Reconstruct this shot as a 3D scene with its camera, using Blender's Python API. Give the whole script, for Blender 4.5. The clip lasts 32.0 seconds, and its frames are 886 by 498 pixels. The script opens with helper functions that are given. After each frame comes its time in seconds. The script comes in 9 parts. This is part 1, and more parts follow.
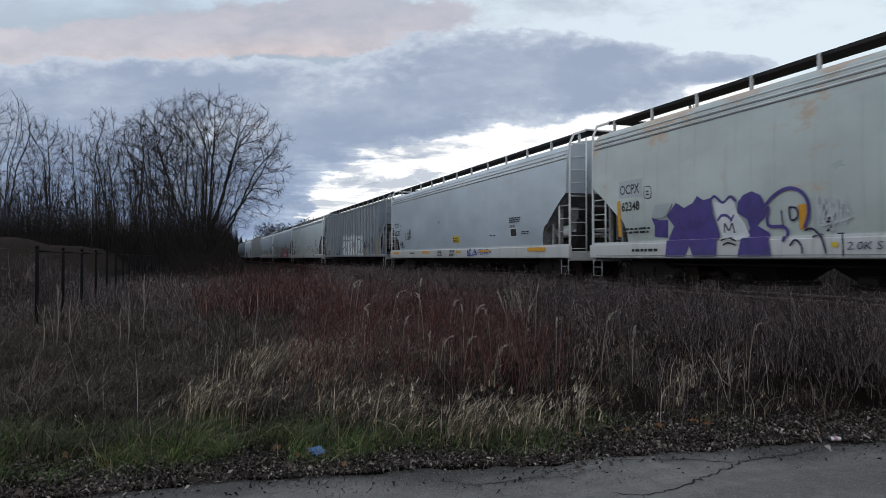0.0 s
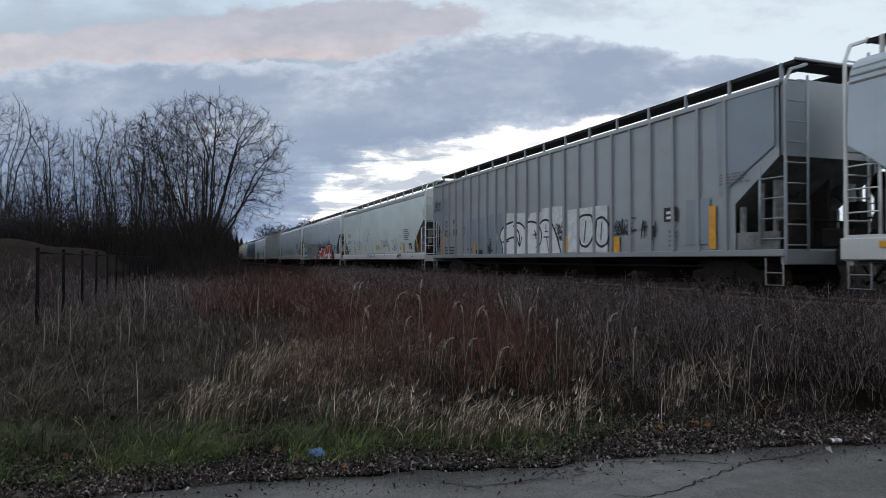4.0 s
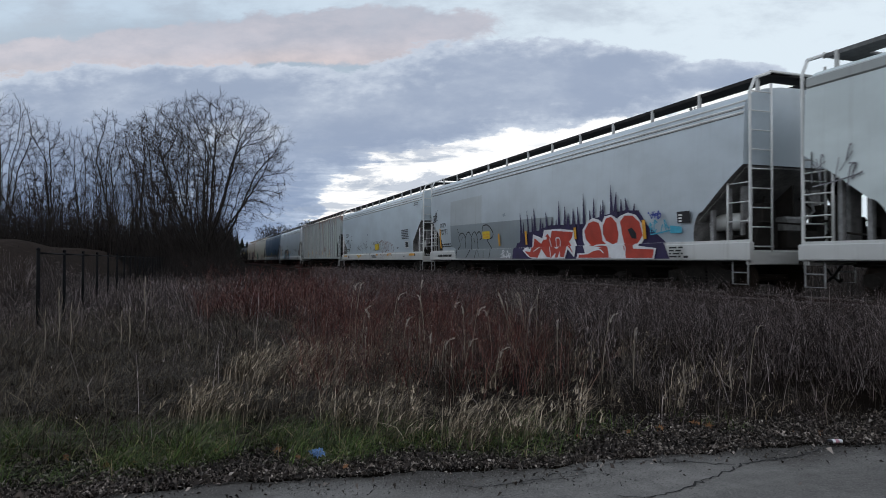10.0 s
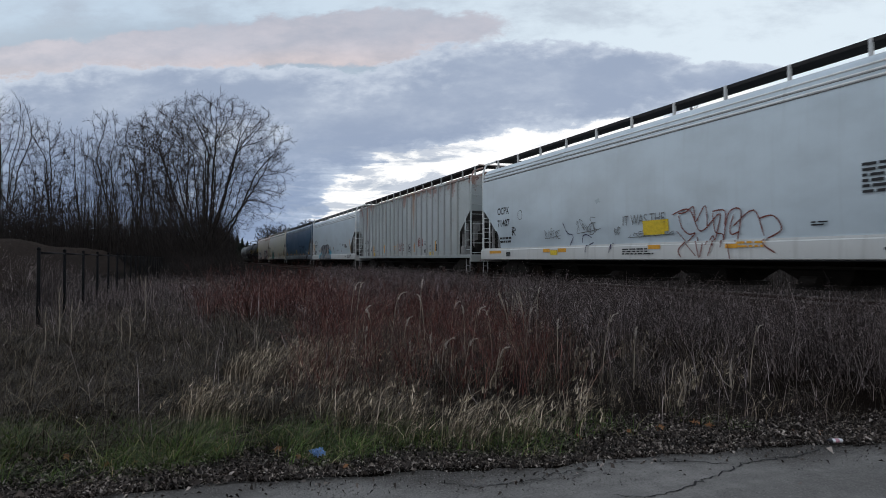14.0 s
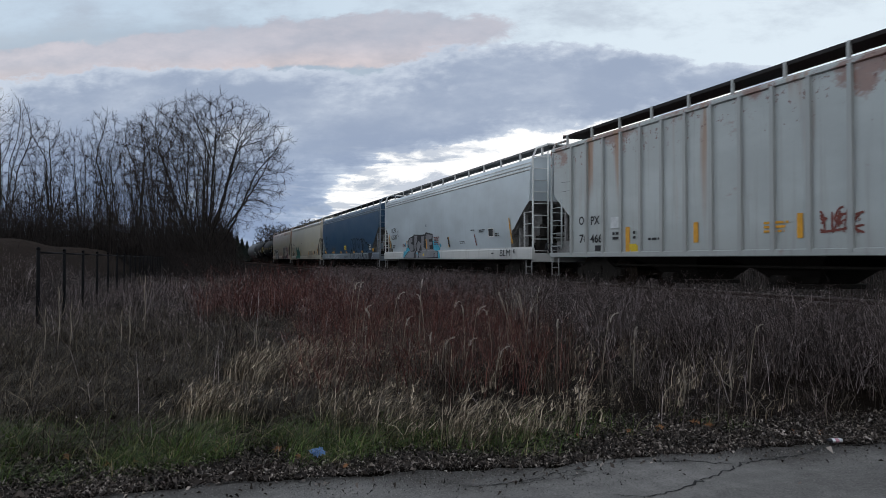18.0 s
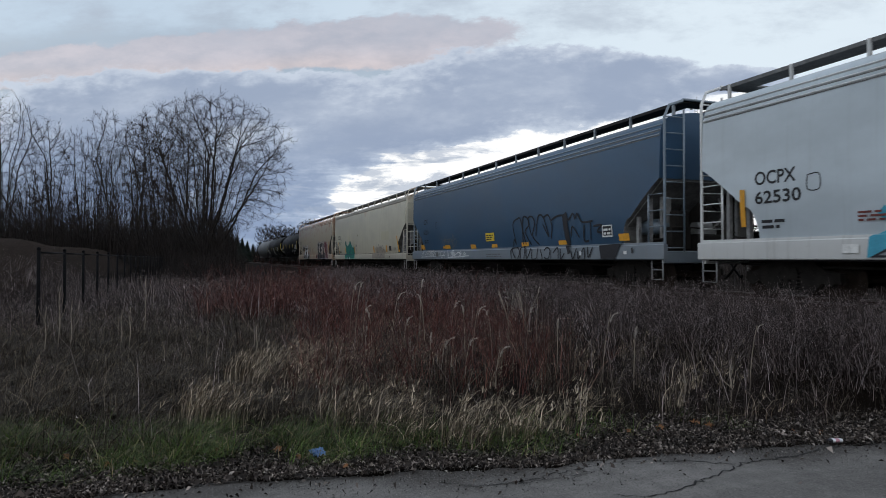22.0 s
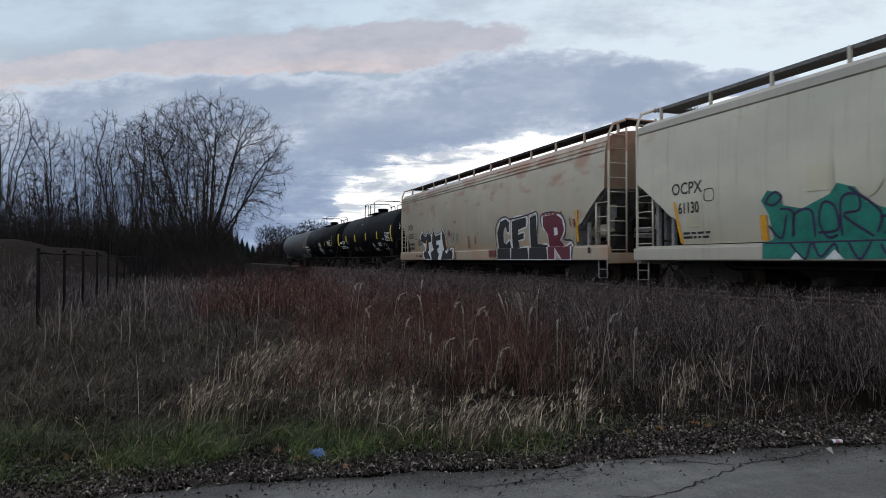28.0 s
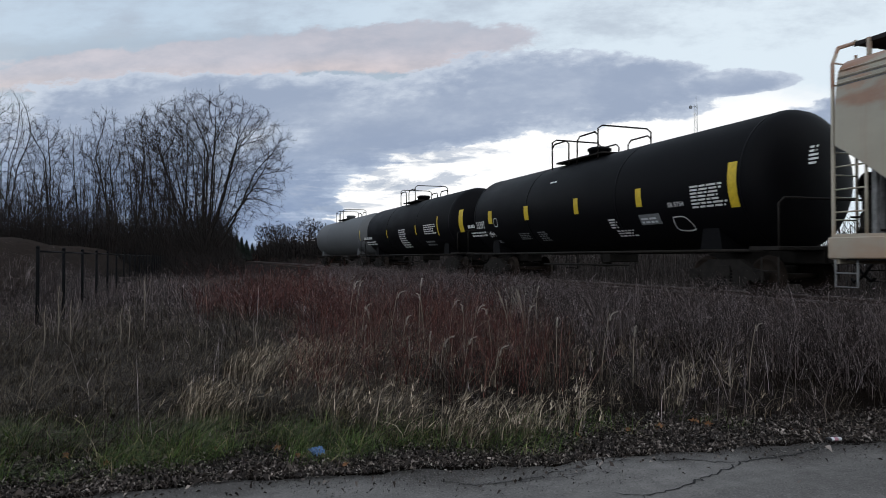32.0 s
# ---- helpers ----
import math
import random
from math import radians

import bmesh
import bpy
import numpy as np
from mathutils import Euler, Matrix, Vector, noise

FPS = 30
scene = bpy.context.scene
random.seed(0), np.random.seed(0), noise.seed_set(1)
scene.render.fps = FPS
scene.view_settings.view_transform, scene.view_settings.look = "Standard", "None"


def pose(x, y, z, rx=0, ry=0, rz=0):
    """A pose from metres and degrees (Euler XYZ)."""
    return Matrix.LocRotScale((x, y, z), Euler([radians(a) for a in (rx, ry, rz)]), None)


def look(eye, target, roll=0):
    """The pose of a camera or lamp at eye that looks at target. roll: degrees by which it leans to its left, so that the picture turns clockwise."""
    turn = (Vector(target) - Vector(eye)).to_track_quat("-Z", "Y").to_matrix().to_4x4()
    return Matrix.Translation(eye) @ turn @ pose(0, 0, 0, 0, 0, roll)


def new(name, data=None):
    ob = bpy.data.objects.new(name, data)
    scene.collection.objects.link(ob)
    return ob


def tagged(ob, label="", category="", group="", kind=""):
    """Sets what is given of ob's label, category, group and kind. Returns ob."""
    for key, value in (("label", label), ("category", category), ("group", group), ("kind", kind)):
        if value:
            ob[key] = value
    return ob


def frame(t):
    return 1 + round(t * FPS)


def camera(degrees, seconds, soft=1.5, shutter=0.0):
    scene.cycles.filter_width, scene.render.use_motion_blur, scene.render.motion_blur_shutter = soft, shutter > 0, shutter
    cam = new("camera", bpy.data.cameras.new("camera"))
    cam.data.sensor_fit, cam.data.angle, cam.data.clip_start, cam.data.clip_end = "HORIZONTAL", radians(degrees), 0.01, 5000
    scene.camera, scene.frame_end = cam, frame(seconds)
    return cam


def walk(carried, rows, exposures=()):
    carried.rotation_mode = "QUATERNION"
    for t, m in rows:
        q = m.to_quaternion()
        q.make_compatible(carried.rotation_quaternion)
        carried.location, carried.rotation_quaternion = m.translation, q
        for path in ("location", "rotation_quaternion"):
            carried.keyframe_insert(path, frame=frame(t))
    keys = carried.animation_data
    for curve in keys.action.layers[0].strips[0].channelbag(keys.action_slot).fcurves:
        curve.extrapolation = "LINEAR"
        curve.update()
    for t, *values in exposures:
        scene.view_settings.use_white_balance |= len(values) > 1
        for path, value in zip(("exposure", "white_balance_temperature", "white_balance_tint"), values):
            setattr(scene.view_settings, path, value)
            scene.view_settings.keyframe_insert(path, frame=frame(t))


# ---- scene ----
cam = camera(67.52, 32.0, soft=0.8, shutter=0.2)
EYE = Vector((0.0, 0.0, 1.6))
AZ, PITCH = 20.304, 0.83          # degrees right of the track's line, degrees up


def aim(dx, dy):
    """The held phone's small sway, in hundredths of a degree."""
    return pose(EYE.x, EYE.y, EYE.z, 90 + PITCH + dy / 100, 0, -AZ - dx / 100)


SWAY = [(0, 7, -10), (0.5, 9, -4), (1, 9, -4), (1.5, 9, -4), (2, 7, -14), (2.5, 9, -8), (3, 5, 0), (3.5, 3, 4), (5.5, 7, 0), (6, 3, 0), (6.5, 3, 0), (7, 3, 0), (7.5, 5, -4), (8, 3, -10), (8.5, 3, -10), (9, 3, 0), (9.5, -3, 2), (10, -1, 8), (10.5, -1, 2), (11, -3, -4), (11.5, -3, 2), (12, -3, 0), (12.5, -3, -4), (13, -3, 2), (13.5, -3, 4), (14, -3, 4), (14.5, -3, 0), (16.5, -1, 0), (17, -1, 4), (17.5, -3, 13), (18, -1, 2), (18.5, -7, 2), (19, -3, -4), (19.5, -3, -4), (20, -3, 6), (20.5, -3, 8), (21, -3, 4), (21.5, -3, 11), (22, -3, 2), (22.5, -1, -4), (23, -3, 4), (23.5, -3, 0), (24, -3, 2), (24.5, -3, 4), (25, -1, 0), (25.5, -3, 0), (27.5, -1, 4), (28, -1, 8), (28.5, -3, 0), (29, 1, 0), (29.5, -3, 2), (30, -1, 6), (30.5, -1, 8), (31, -1, -2), (31.5, 3, -4), (32, 3, -8)]
walk(cam, [(t, aim(dx, dy)) for t, dx, dy in SWAY])

# ---- world, sun, exposure ----
SUN_EL, SUN_AZ = 14.0, -32.0      # soft afterglow from behind the road, azimuth right of +y
scene.view_settings.exposure = 0.0
world = bpy.data.worlds.new("dusk")
scene.world = world
world.use_nodes = True
wn = world.node_tree.nodes
sky = wn.new("ShaderNodeTexSky")
sky.sky_type, sky.sun_disc = "NISHITA", False
sky.sun_elevation, sky.sun_rotation = radians(SUN_EL), radians(SUN_AZ)
world.node_tree.links.new(sky.outputs[0], wn["Background"].inputs[0])
wn["Background"].inputs[1].default_value = 0.08
sun = new("sun", bpy.data.lights.new("sun", "SUN"))
sun.data.energy, sun.data.angle, sun.data.color = 0.7, radians(40), (1.0, 0.90, 0.80)
se, sa = radians(SUN_EL), radians(SUN_AZ)
sun.matrix_world = look((0, 0, 50), Vector((0, 0, 50)) - Vector((math.cos(se) * math.sin(sa), math.cos(se) * math.cos(sa), math.sin(se))))

# ---- node helpers ----


class Net:
    """A small writer of shader nodes: values are sockets or numbers."""

    def __init__(self, name, shader="ShaderNodeBsdfPrincipled"):
        self.mat = bpy.data.materials.new(name)
        self.mat.use_nodes = True
        self.t = self.mat.node_tree
        self.t.nodes.clear()
        self.out = self.t.nodes.new("ShaderNodeOutputMaterial")
        self.b = None
        if shader:
            self.b = self.t.nodes.new(shader)
            self.t.links.new(self.b.outputs[0], self.out.inputs[0])
        self.coord = None

    def put(self, socket, value):
        if isinstance(value, bpy.types.NodeSocket):
            self.t.links.new(value, socket)
        elif isinstance(value, (tuple, list)) and len(value) == 3 and socket.type == "RGBA":
            socket.default_value = (*value, 1)
        else:
            socket.default_value = value

    def set(self, name, value):
        self.put(self.b.inputs[name], value)
        return self

    def m(self, op, a, b=0.0, c=0.0, clamp=False):
        n = self.t.nodes.new("ShaderNodeMath")
        n.operation, n.use_clamp = op, clamp
        for i, v in enumerate((a, b, c)):
            self.put(n.inputs[i], v)
        return n.outputs[0]

    def mix(self, f, a, b, how="MIX"):
        n = self.t.nodes.new("ShaderNodeMix")
        n.data_type, n.blend_type, n.clamp_factor = "RGBA", how, True
        self.put(n.inputs[0], f), self.put(n.inputs[6], a), self.put(n.inputs[7], b)
        return n.outputs[2]

    def place(self, kind="Object"):
        if self.coord is None:
            self.coord = self.t.nodes.new("ShaderNodeTexCoord")
        return self.coord.outputs[kind]

    def scaled(self, v, s):
        n = self.t.nodes.new("ShaderNodeVectorMath")
        n.operation = "MULTIPLY"
        self.put(n.inputs[0], v), self.put(n.inputs[1], s)
        return n.outputs[0]

    def added(self, v, s):
        n = self.t.nodes.new("ShaderNodeVectorMath")
        n.operation = "ADD"
        self.put(n.inputs[0], v), self.put(n.inputs[1], s)
        return n.outputs[0]

    def split(self, v):
        n = self.t.nodes.new("ShaderNodeSeparateXYZ")
        self.put(n.inputs[0], v)
        return n.outputs

    def joined(self, x, y, z):
        n = self.t.nodes.new("ShaderNodeCombineXYZ")
        for i, v in enumerate((x, y, z)):
            self.put(n.inputs[i], v)
        return n.outputs[0]

    def noise(self, v, scale, detail=4.0, rough=0.55, distort=0.0):
        n = self.t.nodes.new("ShaderNodeTexNoise")
        self.put(n.inputs["Vector"], v)
        for k, x in (("Scale", scale), ("Detail", detail), ("Roughness", rough), ("Distortion", distort)):
            self.put(n.inputs[k], x)
        return n.outputs[0]

    def step(self, x, lo, hi):
        n = self.t.nodes.new("ShaderNodeMapRange")
        n.interpolation_type = "SMOOTHSTEP"
        self.put(n.inputs[0], x), self.put(n.inputs[1], lo), self.put(n.inputs[2], hi)
        return n.outputs[0]

    def ramp(self, x, *stops):
        n = self.t.nodes.new("ShaderNodeValToRGB")
        self.put(n.inputs[0], x)
        e = n.color_ramp.elements
        while len(e) < len(stops):
            e.new(0.5)
        for el, (p, c) in zip(e, stops):
            el.position, el.color = p, (*c, 1)
        return n.outputs[0]

    def island(self):
        return self.t.nodes.new("ShaderNodeNewGeometry").outputs["Random Per Island"]

    def each(self):
        return self.t.nodes.new("ShaderNodeObjectInfo").outputs["Random"]

    def bump(self, height, strength=0.3, distance=0.01):
        n = self.t.nodes.new("ShaderNodeBump")
        self.put(n.inputs["Height"], height), self.put(n.inputs["Strength"], strength), self.put(n.inputs["Distance"], distance)
        return self.set("Normal", n.outputs[0])


def plain(name, color, rough=0.6, metal=0.0, vary=0.25, scale=6.0, bump=0.15, spec=0.3):
    """A painted or bare surface with blotches at two scales."""
    n = Net(name)
    p = n.place()
    a = n.noise(p, scale, 5)
    b = n.noise(p, scale * 9, 3)
    f = n.m("ADD", n.m("MULTIPLY", a, 0.65), n.m("MULTIPLY", b, 0.35))
    dark = tuple(c * (1 - vary) for c in color)
    light = tuple(min(1, c * (1 + vary * 0.6)) for c in color)
    n.set("Base Color", n.mix(n.step(f, 0.3, 0.7), dark, light))
    n.set("Roughness", n.m("ADD", n.m("MULTIPLY", a, 0.2), rough - 0.1)).set("Metallic", metal).set("Specular IOR Level", spec)
    n.bump(b, bump, 0.01)
    return n.mat


def paint(name, color, dirt=(0.16, 0.14, 0.12), grime=0.35, rust=0.0, fade=0.25, rustcolor=(0.22, 0.085, 0.035), gloss=0.20, rustcut=0.5, streaks=0.0, spec=0.9, spots=0.0):
    """Rail-car paint: chalky fading, rain streaks, road dirt towards the sill, rust on the roof's edge."""
    n = Net(name)
    p = n.place()
    x, y, z = n.split(p)
    blotch = n.noise(n.scaled(p, (1, 0.5, 1)), 0.9, 5)
    run = n.noise(n.joined(0.0, n.m("MULTIPLY", y, 5.5), n.m("MULTIPLY", z, 0.35)), 1.0, 6, 0.65)
    fine = n.noise(p, 38, 3)
    big = n.mix(n.step(blotch, 0.3, 0.72), tuple(c * (1 - fade * 0.55) for c in color), tuple(min(1, c * (1 + fade * 0.4)) for c in color))
    wet = n.m("MULTIPLY", n.step(run, 0.5, 0.78), grime)
    c = n.mix(wet, big, dirt)
    splash = n.m("MULTIPLY", n.step(n.m("ADD", z, n.m("MULTIPLY", blotch, -1.2)), 1.1, 0.1), grime * 0.8)
    c = n.mix(splash, c, dirt)
    speck = n.m("MULTIPLY", n.step(n.noise(p, 13, 4, 0.7), 0.64, 0.72), 0.35 * grime)
    c = n.mix(speck, c, dirt)
    if rust:
        patch = n.noise(n.scaled(p, (1, 0.55, 1)), 1.3, 6, 0.68)
        top = n.step(n.m("ADD", z, n.m("MULTIPLY", n.noise(p, 0.8, 2), 1.6)), 4.2, 5.2)
        q = n.m("ADD", patch, n.m("MULTIPLY", n.m("SUBTRACT", top, 0.35), 0.22))
        mask = n.m("MULTIPLY", n.step(q, rustcut + 0.08, rustcut + 0.2), rust)
        rc = n.mix(n.noise(p, 9, 4), rustcolor, tuple(min(1, v * 1.9) for v in rustcolor))
        c = n.mix(mask, c, rc)
    if spots:
        s = n.noise(n.joined(0.0, n.m("MULTIPLY", y, 0.62), n.m("MULTIPLY", z, 1.7)), 1.25, 4, 0.5)
        high = n.m("ADD", n.m("MULTIPLY", n.step(z, 2.6, 3.5), 0.15), n.m("MULTIPLY", n.step(z, 3.75, 4.1), 0.08))
        mask = n.m("MULTIPLY", n.step(n.m("ADD", n.m("ADD", s, high), n.m("MULTIPLY", n.m("SUBTRACT", fine, 0.5), 0.06)), 0.615, 0.80), spots)
        c = n.mix(mask, c, n.mix(n.noise(p, 6, 4), (0.19, 0.072, 0.03), (0.33, 0.145, 0.07)))
        haze = n.noise(n.joined(0.0, n.m("MULTIPLY", y, 0.9), n.m("MULTIPLY", z, 0.25)), 1.0, 3, 0.5)
        c = n.mix(n.m("MULTIPLY", n.step(haze, 0.45, 0.8), 0.5 * spots), c, (0.34, 0.22, 0.12))
        c = n.mix(n.m("MULTIPLY", n.m("MULTIPLY", n.step(z, 1.75, 1.15), n.step(blotch, 0.35, 0.6)), 0.7 * spots), c, (0.33, 0.17, 0.085))
    if streaks:
        s = n.noise(n.joined(0.0, n.m("MULTIPLY", y, 1.5), n.m("MULTIPLY", z, 0.12)), 1.0, 3, 0.5)
        fall = n.step(z, 0.8, 4.2)
        mask = n.m("MULTIPLY", n.m("MULTIPLY", n.step(s, 0.6, 0.72), fall), streaks)
        c = n.mix(mask, c, (0.26, 0.12, 0.05))
        chips = n.step(n.m("ADD", n.noise(p, 7, 6, 0.7), n.m("MULTIPLY", n.step(z, 2.6, 4.3), 0.13)), 0.70, 0.74)
        c = n.mix(n.m("MULTIPLY", chips, 0.9), c, (0.13, 0.045, 0.035))
    n.set("Base Color", c)
    n.set("Roughness", n.m("ADD", n.m("MULTIPLY", blotch, 0.25), gloss)).set("Specular IOR Level", spec)
    n.bump(n.m("ADD", fine, n.m("MULTIPLY", blotch, 3.0)), 0.08, 0.01)
    return n.mat


def leafy(name, *stops, rough=0.75):
    """Blades, twigs and leaves: each island its own tone."""
    n = Net(name)
    r = n.island()
    p = n.place()
    c = n.ramp(r, *stops)
    v = n.noise(p, 2.2, 3)
    c = n.mix(n.step(v, 0.25, 0.75), n.mix(0.5, c, (0, 0, 0)), c)
    n.set("Base Color", c).set("Roughness", rough).set("Specular IOR Level", 0.2)
    return n.mat


# ---- clouded sky, a far dome that drifts ----


def sky_material():
    n = Net("clouded_sky", None)
    unit = n.t.nodes.new("ShaderNodeVectorMath")
    unit.operation = "NORMALIZE"
    n.put(unit.inputs[0], n.place())
    x, y, z = n.split(unit.outputs[0])
    depth = n.m("MAXIMUM", n.m("ABSOLUTE", y), n.m("MULTIPLY", n.m("ADD", n.m("ABSOLUTE", x), n.m("ABSOLUTE", z)), 0.35))
    u, v = n.m("DIVIDE", x, depth), n.m("DIVIDE", z, depth)
    uv = n.joined(u, n.m("MULTIPLY", v, 2.0), 0.0)
    warp1 = n.m("SUBTRACT", n.noise(uv, 5.0, 5, 0.55), 0.5)
    warp2 = n.m("SUBTRACT", n.noise(n.added(uv, (7.3, 2.1, 0)), 5.0, 5, 0.55), 0.5)
    fluff = n.m("SUBTRACT", n.noise(uv, 10.0, 10, 0.66), 0.5)
    lumps = n.m("SUBTRACT", n.noise(n.joined(u, n.m("MULTIPLY", v, 2.3), 2.0), 6.0, 8, 0.62), 0.5)
    billow = n.m("SUBTRACT", 0.30, n.m("ABSOLUTE", n.m("MULTIPLY", n.m("SUBTRACT", n.noise(n.joined(u, n.m("MULTIPLY", v, 1.7), 5.0), 13.0, 5, 0.55), 0.5), 2.0)))
    band = n.m("SUBTRACT", n.noise(n.joined(n.m("MULTIPLY", u, 3.2), n.m("MULTIPLY", v, 24.0), 1.0), 2.0, 6, 0.6), 0.5)
    uu = n.m("ADD", u, n.m("MULTIPLY", warp1, 0.10))
    vv = n.m("ADD", v, n.m("MULTIPLY", warp2, 0.035))

    def puff(cu, cv, ru, rv, tilt=0.0):
        """1 in the heart of a cloud, 0 at its edge, below that outside."""
        a = n.m("SUBTRACT", uu, cu)
        b = n.m("SUBTRACT", n.m("SUBTRACT", vv, cv), n.m("MULTIPLY", a, tilt))
        q = n.m("ADD", n.m("POWER", n.m("ABSOLUTE", n.m("DIVIDE", a, ru)), 2.0), n.m("POWER", n.m("ABSOLUTE", n.m("DIVIDE", b, rv)), 2.0))
        return n.m("SUBTRACT", 1.0, q)

    def most(*fs):
        r = fs[0]
        for f in fs[1:]:
            r = n.m("MAXIMUM", r, f)
        return r

    # clear sky: pale at the upper right, deeper to the left, bright low over the track
    side = n.step(u, -0.75, 0.45)
    clear = n.mix(side, (0.54, 0.665, 0.80), (0.78, 0.885, 0.97))
    # soft grey-blue sheet on the left, between the banks
    sheet = n.m("ADD", most(puff(-0.62, 0.24, 0.66, 0.16, 0.05), puff(-0.33, 0.25, 0.40, 0.15, 0.05)), n.m("ADD", n.m("MULTIPLY", lumps, 1.0), n.m("MULTIPLY", fluff, 0.5)))
    stone = n.m("ADD", n.m("MULTIPLY", lumps, 1.5), n.m("MULTIPLY", fluff, 0.4))
    clear = n.mix(n.step(sheet, -0.1, 0.55), clear, n.mix(n.step(stone, -0.3, 0.4), (0.40, 0.49, 0.60), (0.49, 0.58, 0.68)))
    glow = n.m("ADD", puff(0.14, 0.10, 0.54, 0.17, 0.16), n.m("MULTIPLY", lumps, 0.8))
    clear = n.mix(n.m("MULTIPLY", n.step(glow, -0.1, 0.5), 0.96), clear, (1.1, 1.1, 1.1))
    # rosy upper bank
    rose = n.m("ADD", most(puff(-0.42, 0.332, 0.30, 0.046, 0.10), puff(-0.62, 0.300, 0.22, 0.046, 0.02), puff(-0.17, 0.352, 0.22, 0.046, 0.06)), n.m("ADD", n.m("MULTIPLY", fluff, 1.5), n.m("MULTIPLY", billow, 0.9)))
    rmask = n.m("MULTIPLY", n.step(rose, 0.0, 0.42), 0.95)
    under = n.step(n.m("SUBTRACT", n.m("ADD", 0.345, n.m("MULTIPLY", u, 0.07)), n.m("ADD", v, n.m("MULTIPLY", lumps, 0.07))), -0.02, 0.035)
    rtone = n.m("ADD", n.m("MULTIPLY", lumps, 1.2), n.m("MULTIPLY", fluff, 0.9))
    warm = n.mix(n.step(rtone, -0.3, 0.35), (0.58, 0.535, 0.565), (0.90, 0.75, 0.72))
    cool = n.mix(n.step(rtone, -0.3, 0.35), (0.45, 0.475, 0.56), (0.65, 0.62, 0.68))
    col = n.mix(rmask, clear, n.mix(n.m("MULTIPLY", under, n.step(u, 0.1, -0.3)), cool, warm))
    # thin grey veil along the top
    veil = n.m("ADD", n.m("MULTIPLY", lumps, 4.0), n.m("MULTIPLY", n.step(v, 0.30, 0.40), 0.9))
    col = n.mix(n.m("MULTIPLY", n.m("MULTIPLY", n.step(veil, 0.4, 1.6), n.step(u, 1.3, 0.2)), 0.6), col, (0.42, 0.48, 0.58))
    # the wide grey-blue deck
    deck = most(puff(0.10, 0.275, 0.265, 0.070, 0.0), puff(-0.07, 0.228, 0.22, 0.060, 0.16), puff(-0.20, 0.19, 0.13, 0.07, 0.25), puff(0.25, 0.282, 0.13, 0.045, 0.0), puff(-0.43, 0.245, 0.38, 0.058, 0.0),
                puff(-0.32, 0.10, 0.135, 0.135, 0.25), puff(-0.60, 0.14, 0.32, 0.13, 0.0), puff(0.385, 0.285, 0.11, 0.022, 0.1), puff(0.62, 0.22, 0.2, 0.05, 0.15))
    deck = n.m("ADD", deck, n.m("ADD", n.m("MULTIPLY", fluff, 1.5), n.m("MULTIPLY", billow, 0.9)))
    deck = n.m("ADD", deck, n.m("MULTIPLY", n.m("MULTIPLY", band, 2.6), n.step(v, 0.26, 0.12)))
    dmask = n.step(deck, 0.0, 0.26)
    tone = n.m("ADD", n.m("MULTIPLY", n.step(deck, -0.1, 0.9), 0.62), n.m("ADD", n.m("MULTIPLY", lumps, 1.25), n.m("ADD", n.m("MULTIPLY", fluff, 0.35), n.m("MULTIPLY", billow, 0.2))))
    low = n.step(v, 0.24, 0.06)
    grey = n.mix(n.step(tone, 0.0, 0.85), (0.585, 0.655, 0.765), (0.335, 0.405, 0.54))
    blue = n.mix(n.step(tone, 0.0, 0.85), (0.47, 0.56, 0.71), (0.245, 0.325, 0.49))
    col = n.mix(dmask, col, n.mix(low, grey, blue))
    # broken flakes of cloud over the glow
    flake = n.m("SUBTRACT", n.noise(n.joined(n.m("MULTIPLY", u, 9.0), n.m("MULTIPLY", v, 38.0), 4.0), 1.0, 7, 0.62, 0.4), 0.5)
    where = n.m("ADD", n.m("MULTIPLY", puff(-0.14, 0.125, 0.24, 0.075, 0.18), 0.16), n.m("SUBTRACT", flake, 0.13))
    col = n.mix(n.m("MULTIPLY", n.m("MULTIPLY", n.step(where, 0.0, 0.10), n.step(v, 0.21, 0.16)), 0.72), col, (0.40, 0.47, 0.60))
    # small dark bars across the glow
    bars = n.m("MULTIPLY", n.step(n.m("ADD", band, n.m("MULTIPLY", fluff, 0.5)), 0.06, 0.2), n.step(v, 0.20, 0.14))
    bright = n.m("MULTIPLY", n.step(n.m("SUBTRACT", n.m("MULTIPLY", fluff, 0.6), band), 0.16, 0.28), n.m("MULTIPLY", n.step(v, 0.19, 0.13), n.step(u, -0.33, -0.18)))
    col = n.mix(n.m("MULTIPLY", bright, 0.85), col, (0.88, 0.91, 0.93))
    col = n.mix(n.m("MULTIPLY", bars, 0.6), col, (0.37, 0.44, 0.56))
    # the wide bright sky behind the road
    back = n.step(y, 0.2, -0.6)
    high = n.step(z, 0.42, 0.95)
    col = n.mix(n.m("MULTIPLY", back, 0.9), col, (0.74, 0.77, 0.82))
    col = n.mix(n.m("MULTIPLY", high, 0.8), col, (0.48, 0.56, 0.68))
    e = n.t.nodes.new("ShaderNodeEmission")
    n.put(e.inputs[0], col)
    n.put(e.inputs[1], n.m("ADD", 1.0, n.m("MULTIPLY", back, BACK_GAIN)))
    tr = n.t.nodes.new("ShaderNodeBsdfTransparent")
    mx = n.t.nodes.new("ShaderNodeMixShader")
    n.put(mx.inputs[0], n.m("ADD", 0.94, n.m("MULTIPLY", dmask, 0.06)))
